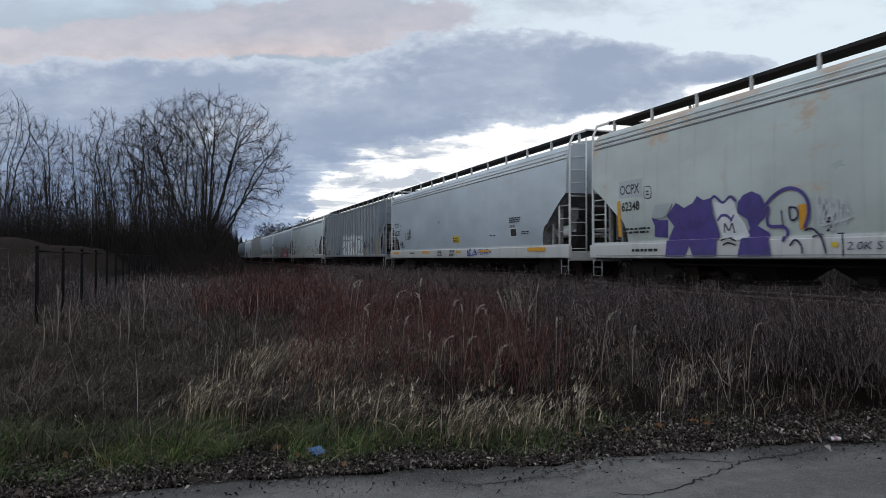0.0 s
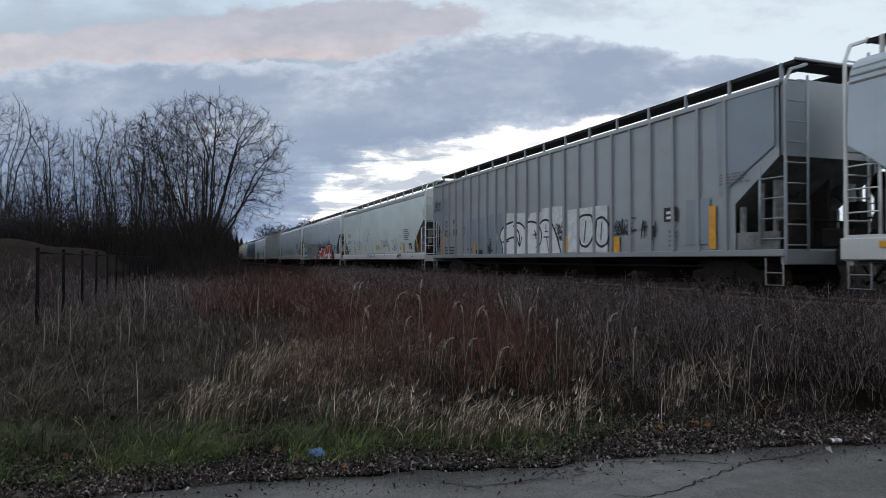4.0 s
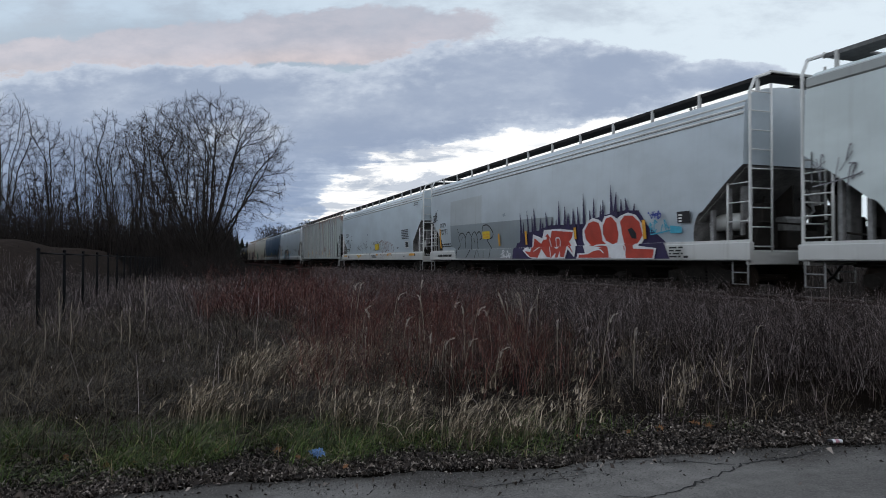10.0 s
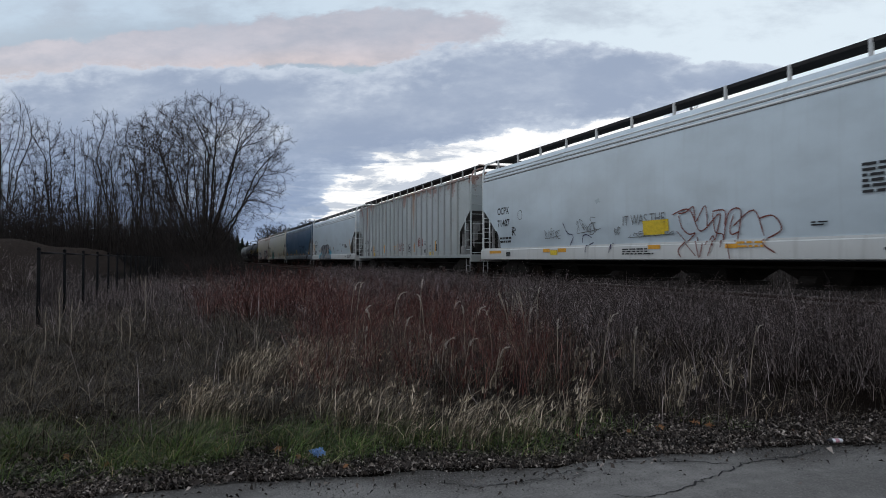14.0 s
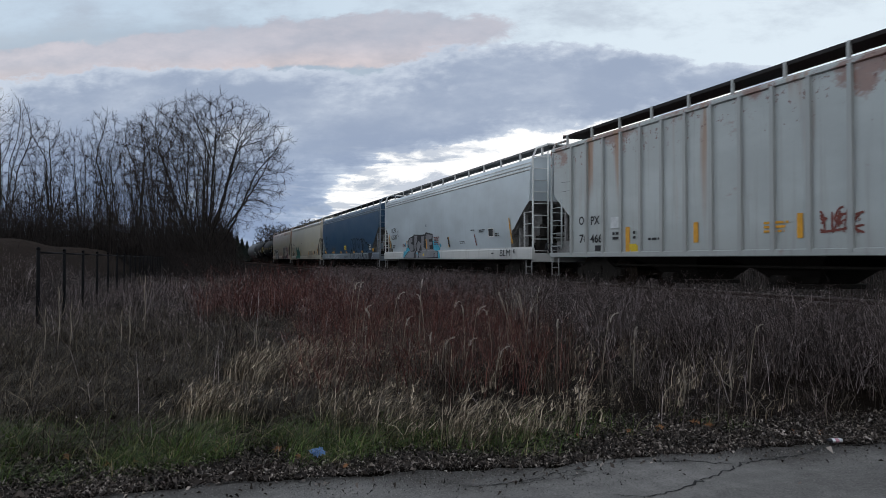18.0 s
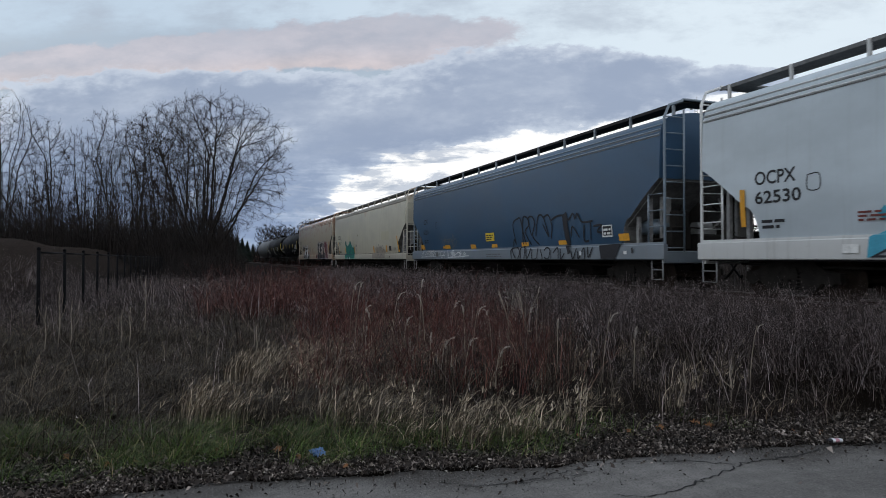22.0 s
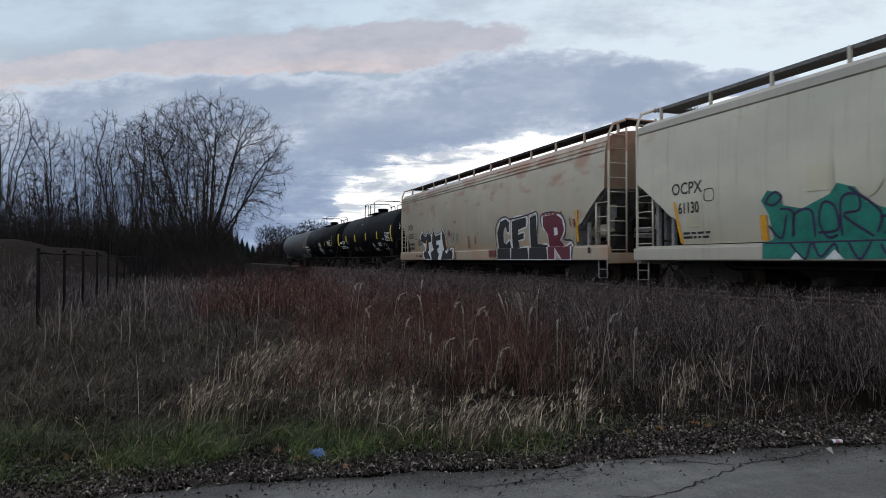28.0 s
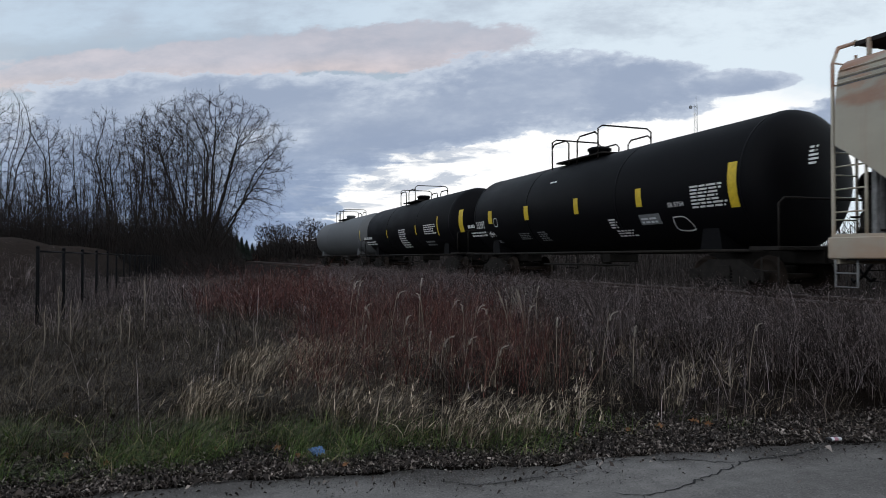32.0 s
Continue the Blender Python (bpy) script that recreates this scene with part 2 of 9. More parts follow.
    n.t.links.new(tr.outputs[0], mx.inputs[1]), n.t.links.new(e.outputs[0], mx.inputs[2])
    n.t.links.new(mx.outputs[0], n.out.inputs[0])
    return n.mat


BACK_GAIN = 0.5


def build_sky():
    vs, fs, seg = [], [], 64
    rings = [-6, -3, 0, 4, 7.1, 9, 11, 13, 15, 17, 19, 22, 26, 34, 43, 53, 64, 76]
    for e in rings:
        for i in range(seg):
            a = 2 * math.pi * i / seg
            far = min(4200.0, 520.0 / max(0.01, math.sin(radians(e))))
            vs.append((far * math.cos(radians(e)) * math.sin(a), far * math.cos(radians(e)) * math.cos(a), far * math.sin(radians(e))))
    for r in range(len(rings) - 1):
        for i in range(seg):
            j = (i + 1) % seg
            fs.append((r * seg + i, (r + 1) * seg + i, (r + 1) * seg + j, r * seg + j))
    vs.append((0, 0, 520))
    k = (len(rings) - 1) * seg
    fs += [(k + i, len(vs) - 1, k + (i + 1) % seg) for i in range(seg)]
    me = bpy.data.meshes.new("cloud_dome")
    me.from_pydata(vs, [], fs)
    me.polygons.foreach_set("use_smooth", [True] * len(fs))
    me.materials.append(sky_material())
    ob = new("backdrop_clouds", me)
    ob.matrix_basis = pose(0, 0, 0, 0, 0, -AZ)
    return tagged(ob, "dusk sky with drifting grey-blue and rosy clouds", "sky", kind="structure")


clouds = build_sky()

# ---- mesh helpers ----


class Solid:
    """Vertices and faces of one mesh, gathered from simple shaped pieces."""

    def __init__(self):
        self.v, self.f, self.smooth = [], [], []

    def add(self, vs, fs, smooth=False):
        k = len(self.v)
        self.v += [tuple(p) for p in vs]
        self.f += [tuple(i + k for i in f) for f in fs]
        self.smooth += [smooth] * len(fs)
        return self

    def box(self, x0, x1, y0, y1, z0, z1, c=0.0):
        """A box with its long edges chamfered by c."""
        if c <= 0:
            vs = [(x, y, z) for x in (x0, x1) for y in (y0, y1) for z in (z0, z1)]
            return self.add(vs, [(0, 1, 3, 2), (4, 6, 7, 5), (0, 4, 5, 1), (2, 3, 7, 6), (0, 2, 6, 4), (1, 5, 7, 3)])
        lo, hi, size = (x0, y0, z0), (x1, y1, z1), (x1 - x0, y1 - y0, z1 - z0)
        a = max(range(3), key=lambda i: size[i])
        b, d = [i for i in range(3) if i != a]
        ring = [(lo[b] + c, lo[d]), (hi[b] - c, lo[d]), (hi[b], lo[d] + c), (hi[b], hi[d] - c), (hi[b] - c, hi[d]), (lo[b] + c, hi[d]), (lo[b], hi[d] - c), (lo[b], lo[d] + c)]
        vs = []
        for e in (lo[a], hi[a]):
            for p, q in ring:
                w = [0, 0, 0]
                w[a], w[b], w[d] = e, p, q
                vs.append(w)
        fs = [(i, (i + 1) % 8, 8 + (i + 1) % 8, 8 + i) for i in range(8)] + [tuple(range(7, -1, -1)), tuple(range(8, 16))]
        return self.add(vs, fs)

    def tube(self, points, r, sides=6, smooth=True):
        """A round bar along a line of points; r a radius or one for each point."""
        pts = [Vector(p) for p in points]
        rs = r if isinstance(r, (list, tuple)) else [r] * len(pts)
        vs, up = [], None
        for i, p in enumerate(pts):
            d = (pts[min(i + 1, len(pts) - 1)] - pts[max(i - 1, 0)]).normalized()
            if up is None:
                up = d.orthogonal().normalized()
            up = (up - d * up.dot(d)).normalized()
            w = d.cross(up)
            vs += [p + (up * math.cos(2 * math.pi * j / sides) + w * math.sin(2 * math.pi * j / sides)) * rs[i] for j in range(sides)]
        fs = []
        for i in range(len(pts) - 1):
            for j in range(sides):
                k = (j + 1) % sides
                fs.append((i * sides + j, i * sides + k, (i + 1) * sides + k, (i + 1) * sides + j))
        self.add(vs, fs, smooth)
        n = len(self.v) - len(vs)
        self.f += [tuple(n + j for j in reversed(range(sides))), tuple(n + (len(pts) - 1) * sides + j for j in range(sides))]
        self.smooth += [False, False]
        return self

    def lathe(self, profile, axis="x", at=(0, 0, 0), sides=24, smooth=True):
        """Rings of (place along the axis, radius)."""
        vs, fs = [], []
        for s, r in profile:
            for j in range(sides):
                a = 2 * math.pi * j / sides
                p, q = r * math.cos(a), r * math.sin(a)
                w = {"x": (s, p, q), "y": (p, s, q), "z": (p, q, s)}[axis]
                vs.append((w[0] + at[0], w[1] + at[1], w[2] + at[2]))
        for i in range(len(profile) - 1):
            for j in range(sides):
                k = (j + 1) % sides
                fs.append((i * sides + j, i * sides + k, (i + 1) * sides + k, (i + 1) * sides + j))
        self.add(vs, fs, smooth)
        n = len(self.v) - len(vs)
        self.f += [tuple(n + j for j in reversed(range(sides))), tuple(n + (len(profile) - 1) * sides + j for j in range(sides))]
        self.smooth += [False, False]
        return self

    def prism(self, outline, x0, x1):
        """An outline of (y, z) drawn out along x."""
        k = len(outline)
        vs = [(x0, y, z) for y, z in outline] + [(x1, y, z) for y, z in outline]
        fs = [tuple(range(k)), tuple(range(2 * k - 1, k - 1, -1))] + [(i, i + k, (i + 1) % k + k, (i + 1) % k) for i in range(k)]
        return self.add(vs, fs)

    def frustum(self, lo, hi):
        """(x0, x1, y0, y1, z) below and above."""
        vs = [(x, y, r[4]) for r in (lo, hi) for x, y in ((r[0], r[2]), (r[1], r[2]), (r[1], r[3]), (r[0], r[3]))]
        return self.add(vs, [(3, 2, 1, 0), (4, 5, 6, 7), (0, 1, 5, 4), (1, 2, 6, 5), (2, 3, 7, 6), (3, 0, 4, 7)])

    def mesh(self, name, material):
        me = bpy.data.meshes.new(name)
        me.from_pydata(self.v, [], self.f)
        me.polygons.foreach_set("use_smooth", self.smooth)
        me.materials.append(material)
        me.validate()
        bm = bmesh.new()
        bm.from_mesh(me)
        bmesh.ops.recalc_face_normals(bm, faces=bm.faces)
        bm.to_mesh(me)
        bm.free()
        return me


KEPT = {}


def part(name, solid, material, parent=None, label="", at=None, key=None):
    """One mesh object under its thing; alike parts with the same key share their mesh."""
    if key is not None:
        key = (key, material.name)
        if key not in KEPT:
            KEPT[key] = (solid() if callable(solid) else solid).mesh(name, material)
        me = KEPT[key]
    else:
        me = solid.mesh(name, material)
    ob = new(name, me)
    if parent is not None:
        ob.parent = parent
    if at is not None:
        ob.matrix_basis = at
    return tagged(ob, label) if label else ob


def thing(name, m, label, category, group=""):
    e = new(name)
    e.empty_display_size = 0.2
    e.matrix_basis = m
    return tagged(e, label, category, group)


# ---- plan ----
TRACK_X, RAIL_Z = 12.1, 0.77
FX, FY = math.sin(radians(AZ)), math.cos(radians(AZ))


def plan(side, depth):
    """World x, y of a spot so far to the right of and ahead of the standing place."""
    return side * FY + depth * FX, -side * FX + depth * FY


def smooth(a, b, x):
    t = np.clip((x - a) / (b - a), 0, 1)
    return t * t * (3 - 2 * t)


def road_edge(x):
    return 5.03 - 0.148 * x + 0.05 * np.sin(1.7 * x) + 0.03 * np.sin(4.1 * x + 1)


def ground_z(x, y):
    """Height of the earth: verge, shallow ditch, ballast bed, low land beyond, spoil bank behind the fence."""
    x, y = np.asarray(x, float), np.asarray(y, float)
    z = -0.10 * smooth(3.0, 6.5, x) + 0.50 * smooth(7.5, 10.0, x) - 0.35 * smooth(14.3, 17.0, x)
    z = z + 0.02 * np.sin(x * 1.3 + 0.4 * y) + 0.02 * np.sin(y * 0.9 - 0.3 * x)
    bank = smooth(-4.6, -9.0, x) * smooth(14.0, 24.0, y) * (1 - smooth(70.0, 90.0, y))
    z = z + bank * (2.55 + 0.10 * np.sin(y * 0.35) + 0.08 * np.sin(x * 0.8 + y * 0.21))
    near = np.clip(1 - (y - road_edge(x)) / 0.6, 0, 1)
    return z * (1 - 0.9 * near * (x < 7.5)) - 0.03 * (1 - near)


def grid_mesh(name, xs, ys, zf, material, keep=None):
    X, Y = np.meshgrid(xs, ys)
    Z = zf(X, Y)
    co = np.stack([X, Y, Z], -1).reshape(-1, 3)
    nx, ny = len(xs), len(ys)
    i = (np.arange(ny - 1)[:, None] * nx + np.arange(nx - 1)[None]).ravel()
    q = np.stack([i, i + 1, i + nx + 1, i + nx], 1)
    if keep is not None:
        c = co[q].mean(1)
        q = q[keep(c[:, 0], c[:, 1])]
    return raw_mesh(name, co, q, material, True)


def raw_mesh(name, co, faces, material, smooth_faces=False):
    """A mesh straight from arrays: co (n, 3), faces (m, 3 or 4) or a list of such."""
    blocks = faces if isinstance(faces, list) else [faces]
    loops = np.concatenate([b.ravel() for b in blocks]).astype(np.int32)
    sizes = np.concatenate([np.full(len(b), b.shape[1]) for b in blocks])
    starts = np.concatenate([[0], np.cumsum(sizes)[:-1]]).astype(np.int32)
    me = bpy.data.meshes.new(name)
    me.vertices.add(len(co)), me.loops.add(len(loops)), me.polygons.add(len(sizes))
    me.vertices.foreach_set("co", np.ascontiguousarray(co, dtype=np.float32).ravel())
    me.loops.foreach_set("vertex_index", loops)
    me.polygons.foreach_set("loop_start", starts)
    if smooth_faces:
        me.polygons.foreach_set("use_smooth", np.ones(len(sizes), bool))
    me.update(calc_edges=True)
    me.materials.append(material)
    return me


# ---- ground, road ----


def earth_material():
    n = Net("dark_earth")
    p = n.place()
    a, b, c = n.noise(p, 0.35, 5), n.noise(p, 3.5, 6, 0.65), n.noise(p, 40, 4, 0.7)
    f = n.m("ADD", n.m("MULTIPLY", a, 0.5), n.m("MULTIPLY", b, 0.5))
    # soil held near black: the deep dusk tone is put into the colour
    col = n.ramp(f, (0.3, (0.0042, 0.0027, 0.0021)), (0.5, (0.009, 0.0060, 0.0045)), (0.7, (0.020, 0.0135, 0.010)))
    x, y, z = n.split(p)
    soil = n.ramp(n.m("ADD", n.m("MULTIPLY", b, 0.6), n.m("MULTIPLY", c, 0.4)), (0.3, (0.014, 0.010, 0.008)), (0.5, (0.030, 0.021, 0.017)), (0.7, (0.072, 0.053, 0.043)))
    heap = n.m("MULTIPLY", n.step(n.m("ADD", z, n.m("MULTIPLY", n.m("SUBTRACT", b, 0.5), 0.5)), 0.35, 0.8), n.step(x, -3.5, -5.0))
    col = n.mix(heap, col, soil)
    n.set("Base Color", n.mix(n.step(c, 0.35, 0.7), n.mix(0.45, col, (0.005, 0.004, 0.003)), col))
    n.set("Roughness", 0.95).set("Specular IOR Level", 0.03)
    n.bump(n.m("ADD", b, n.m("MULTIPLY", c, 0.4)), 0.8, 0.05)
    return n.mat


def asphalt_material():
    n = Net("worn_asphalt")
    p = n.place()
    x, y, z = n.split(p)
    a, b, c = n.noise(p, 0.8, 5, 0.6), n.noise(p, 7, 5, 0.65), n.noise(p, 75, 4, 0.85)
    lane = n.noise(n.scaled(p, (0.35, 2.2, 1)), 1.0, 5, 0.6)
    f = n.m("ADD", n.m("MULTIPLY", lane, 0.6), n.m("MULTIPLY", b, 0.4))
    col = n.ramp(f, (0.32, (0.072, 0.066, 0.061)), (0.5, (0.135, 0.126, 0.118)), (0.68, (0.215, 0.20, 0.187)))
    edge = n.m("SUBTRACT", y, n.m("SUBTRACT", 5.03, n.m("MULTIPLY", x, 0.148)))
    dirt = n.step(n.m("ADD", edge, n.m("MULTIPLY", n.m("SUBTRACT", a, 0.5), 1.6)), -0.60, -0.05)
    dirt = n.m("MAXIMUM", dirt, n.m("MULTIPLY", n.step(n.m("ADD", x, n.m("MULTIPLY", n.m("SUBTRACT", b, 0.5), 2.5)), 0.9, -0.6), n.step(edge, -1.4, -0.5)))
    col = n.mix(n.m("MULTIPLY", dirt, 0.85), col, (0.035, 0.029, 0.025))
    col = n.mix(n.m("MULTIPLY", n.step(c, 0.52, 0.66), 0.75), col, (0.24, 0.225, 0.21))
    col = n.mix(n.m("MULTIPLY", n.step(c, 0.46, 0.34), 0.75), col, (0.020, 0.019, 0.018))
    n.set("Base Color", col).set("Roughness", n.m("ADD", 0.72, n.m("MULTIPLY", b, 0.2))).set("Specular IOR Level", 0.3)
    n.bump(n.m("ADD", n.m("MULTIPLY", c, 0.6), n.m("MULTIPLY", b, 1.2)), 0.5, 0.012)
    return n.mat


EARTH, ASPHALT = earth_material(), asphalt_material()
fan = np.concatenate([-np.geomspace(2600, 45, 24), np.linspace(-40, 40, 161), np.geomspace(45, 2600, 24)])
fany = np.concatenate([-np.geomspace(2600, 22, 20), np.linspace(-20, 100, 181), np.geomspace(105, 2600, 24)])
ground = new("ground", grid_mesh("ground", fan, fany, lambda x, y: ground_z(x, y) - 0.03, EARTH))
tagged(ground, "near-black earth under dead weeds beside the tracks", "ground", kind="structure")


def road_height(x, y):
    return 0.0 + 0.70 * smooth(6.5, 10.5, x) - 0.0 * y


def build_road():
    xs = np.concatenate([np.linspace(-40, -8, 17), np.linspace(-7.8, 10.2, 181)])
    rows = np.concatenate([[-9.0, -6, -4, -2, 0], np.linspace(0.3, 1, 26)])
    co, nx = [], len(xs)
    for r in rows:
        e = road_edge(xs) + 0.035 * np.sin(9 * xs) + 0.02 * np.sin(23 * xs + 1)
        y = e * r if r > 0 else np.full(nx, r)
        z = road_height(xs, y) + 0.012 * np.sin(1.9 * xs + y) * np.sin(1.1 * y) - 0.022 * np.clip((r - 0.965) / 0.035, 0, 1) + 0.004
        co.append(np.stack([xs, y, z], -1))
    co = np.concatenate(co)
    i = (np.arange(len(rows) - 1)[:, None] * nx + np.arange(nx - 1)[None]).ravel()
    ob = new("road", raw_mesh("road", co, np.stack([i, i + 1, i + nx + 1, i + nx], 1), ASPHALT, True))
    return tagged(ob, "cracked grey asphalt road with a crumbling edge", "road", kind="structure")


road = build_road()
# shade down inside the open cracks, painted as a flat dark colour
CRACK_SHADE = plain("crack_shadow", (0.018, 0.017, 0.017), 0.95, vary=0.3, scale=20)


def crack(points, width):
    """A jagged open crack, laid as a dark sliver just over the worn surface."""
    rng = random.Random(len(points) * 7 + int(points[0][0] * 100))
    mids = []
    for (x0, y0), (x1, y1) in zip(points, points[1:]):
        k = max(3, int(math.hypot(x1 - x0, y1 - y0) / 0.035))
        for i in range(k):
            t = i / k
            mids.append((x0 + (x1 - x0) * t + rng.gauss(0, 0.012), y0 + (y1 - y0) * t + rng.gauss(0, 0.012)))
    mids.append(points[-1])
    vs, fs = [], []
    for i, (x, y) in enumerate(mids):
        a, b = mids[max(i - 1, 0)], mids[min(i + 1, len(mids) - 1)]
        d = math.hypot(b[0] - a[0], b[1] - a[1]) or 1
        nx, ny = -(b[1] - a[1]) / d, (b[0] - a[0]) / d
        w = width * rng.uniform(0.35, 1.0) * (0.2 if i in (0, len(mids) - 1) else 1)
        z = float(road_height(x, y)) + 0.012 * math.sin(1.9 * x + y) * math.sin(1.1 * y) + 0.008
        vs += [(x - nx * w, y - ny * w, z), (x + nx * w, y + ny * w, z)]
        if i:
            fs.append((2 * i - 2, 2 * i, 2 * i + 1, 2 * i - 1))
    return vs, fs


def cracks():
    s = Solid()
    for pts, w in ((CRACK_MAIN, 0.011), (CRACK_EDGE, 0.007), (CRACK_FAR, 0.006), (CRACK_FOOT, 0.006), (CRACK_SIDE, 0.005)):
        vs, fs = crack([plan(*p) for p in pts], w)
        s.add(vs, fs)
    ob = part("crack", s, CRACK_SHADE, road, "dark jagged cracks in the asphalt")
    return ob


def spot(px, py):
    """Side and depth on the road that fit a pixel position in the camera's view."""
    d = 1.6 / ((py - 458) / 1173)
    return (px - 784) / 1173 * d, d


CRACK_MAIN = [spot(1140, 879), spot(1200, 866), spot(1255, 848), spot(1290, 832), spot(1312, 822), spot(1360, 813), spot(1410, 806), spot(1450, 790)]
CRACK_EDGE = [spot(860, 856), spot(930, 848), spot(1010, 832), spot(1100, 818), spot(1200, 818), spot(1300, 823)]
CRACK_FAR = [spot(1450, 792), spot(1500, 785), spot(1560, 781), spot(1640, 774)]
CRACK_FOOT = [spot(1080, 873), spot(1140, 879), spot(1150, 893)]
CRACK_SIDE = [spot(770, 850), spot(840, 858), spot(930, 850), spot(1040, 838)]
cracks()

# ---- track ----
STEEL = plain("worn_rail_steel", (0.15, 0.13, 0.12), 0.5, 0.7, 0.3, 5)
RUSTSTEEL = plain("rusty_rail_web", (0.05, 0.03, 0.021), 0.85, 0.2, 0.35, 7)
TIEWOOD = plain("creosoted_wood", (0.045, 0.036, 0.030), 0.9, 0, 0.4, 5, 0.5)


def build_track():
    tr = thing("railway_track", pose(TRACK_X, 0, 0), "single railway track on weedy ballast with dark wooden ties", "track")
    tr["kind"] = "structure"
    for s in (-0.7535, 0.7535):
        r = Solid()
        for y0, y1 in ((-60, 60), (60, 180), (180, 330), (330, 700)):
            r.box(s - 0.036, s + 0.036, y0, y1, RAIL_Z - 0.04, RAIL_Z, 0.008)
        part("rail_head", r, STEEL, tr, "polished steel rail head")
        w = Solid().box(s - 0.012, s + 0.012, -60, 700, RAIL_Z - 0.15, RAIL_Z - 0.04).box(s - 0.07, s + 0.07, -60, 700, RAIL_Z - 0.172, RAIL_Z - 0.15)
        part("rail_web", w, RUSTSTEEL, tr)
    rng = random.Random(4)
    for i in range(220):
        y = -6 + i * 0.52
        part("tie", lambda: Solid().box(-1.3, 1.3, -0.115, 0.115, -0.09, 0.09, 0.012), TIEWOOD, tr, at=pose(rng.uniform(-0.04, 0.04), y, RAIL_Z - 0.264, 0, 0, rng.uniform(-1, 1)), key="tie")
    return tr


track = build_track()

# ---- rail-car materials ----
# shade below the cars is put into the next two near-black colours
UNDERBLACK = plain("underframe_shade_black", (0.0055, 0.005, 0.005), 0.9, 0, 0.4, 4, 0.4, 0.1)
DARKSTEEL = plain("shade_darkened_steel", (0.020, 0.0175, 0.0155), 0.8, 0, 0.4, 5, 0.3, 0.12)
GRATE = plain("weathered_steel_grating", (0.030, 0.028, 0.028), 0.8, 0.1, 0.35, 8, 0.3, 0.15)
LIGHTGRATE = plain("galvanised_grating", (0.15, 0.15, 0.15), 0.7, 0.1, 0.35, 8, 0.3, 0.2)
# bays get the under-car shade as a near-black base colour
HOPPERDARK = plain("shade_dark_hopper_steel", (0.016, 0.0135, 0.012), 0.85, 0, 0.4, 3, 0.3, 0.15)
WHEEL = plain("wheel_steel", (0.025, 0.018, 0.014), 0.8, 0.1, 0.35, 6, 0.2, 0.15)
# the shade inside the car ends is put into this grey
SHADE = plain("car_end_shade_grey", (0.17, 0.168, 0.165), 0.75, 0, 0.5, 2.5, 0.2)
AMBER = plain("amber_reflective_tape", (0.62, 0.30, 0.03), 0.4, 0, 0.2, 12, 0.05)
RUSTTAPE = plain("rust_browned_tape", (0.30, 0.12, 0.045), 0.6, 0, 0.3, 12, 0.05)
YELLOW = plain("yellow_decal", (0.62, 0.44, 0.03), 0.45, 0, 0.2, 12, 0.05)
INK = plain("black_stencil_paint", (0.022, 0.022, 0.024), 0.6, 0, 0.25, 14, 0.05)
FAINT = plain("faded_grey_stencil", (0.16, 0.165, 0.17), 0.7, 0, 0.3, 14, 0.05)
CHALK = plain("white_stencil_paint", (0.66, 0.66, 0.64), 0.6, 0, 0.2, 14, 0.05)

GREY_STEP = plain("dirty_step_and_rib_shadow_paint", (0.22, 0.22, 0.22), 0.7, 0, 0.4, 8, 0.2)

# ---- trucks, couplers, ends ----


def side_frame():
    s = Solid()
    o = [(-1.12, 0.36), (-1.10, 0.56), (-0.80, 0.60), (-0.45, 0.80), (0.45, 0.80), (0.80, 0.60), (1.10, 0.56), (1.12, 0.36), (0.72, 0.36), (0.52, 0.16), (0.34, 0.13), (0.34, 0.22), (-0.34, 0.22), (-0.34, 0.13), (-0.52, 0.16), (-0.72, 0.36)]
    s.prism(o, -0.07, 0.07)
    for y in (-0.89, 0.89):
        s.lathe([(-0.10, 0.13), (0.10, 0.13), (0.12, 0.09)], "x", (0, y, 0.43), 12)
    return s


def springs():
    s = Solid()
    for y in (-0.2, 0.0, 0.2):
        for k in range(5):
            s.lathe([(0.24 + k * 0.07, 0.085), (0.285 + k * 0.07, 0.085)], "z", (0, y, 0), 10)
    return s


def wheelset():
    s = Solid().lathe([(-1.05, 0.07), (1.05, 0.07)], "x", (0, 0, 0), 10)
    for e in (-1, 1):
        s.lathe([(e * 0.66, 0.455), (e * 0.695, 0.455), (e * 0.70, 0.425), (e * 0.80, 0.418), (e * 0.80, 0.36), (e * 0.755, 0.33), (e * 0.775, 0.16), (e * 0.82, 0.13)], "x", (0, 0, 0), 28)
    return s


WHEELS = []


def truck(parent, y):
    t = part("truck", lambda: Solid().box(-1.1, 1.1, -0.2, 0.2, 0.42, 0.66, 0.04).box(-0.35, 0.35, -0.35, 0.35, 0.66, 0.76, 0.03), DARKSTEEL, parent, "near-black steel four-wheel truck", pose(0, y, 0), "bolster")
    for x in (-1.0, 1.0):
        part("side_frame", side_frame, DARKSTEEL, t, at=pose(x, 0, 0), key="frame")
        part("spring", springs, UNDERBLACK, t, at=pose(x, 0, 0), key="springs")
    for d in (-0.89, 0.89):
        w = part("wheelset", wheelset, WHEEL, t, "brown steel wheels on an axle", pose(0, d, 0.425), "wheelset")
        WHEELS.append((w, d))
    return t


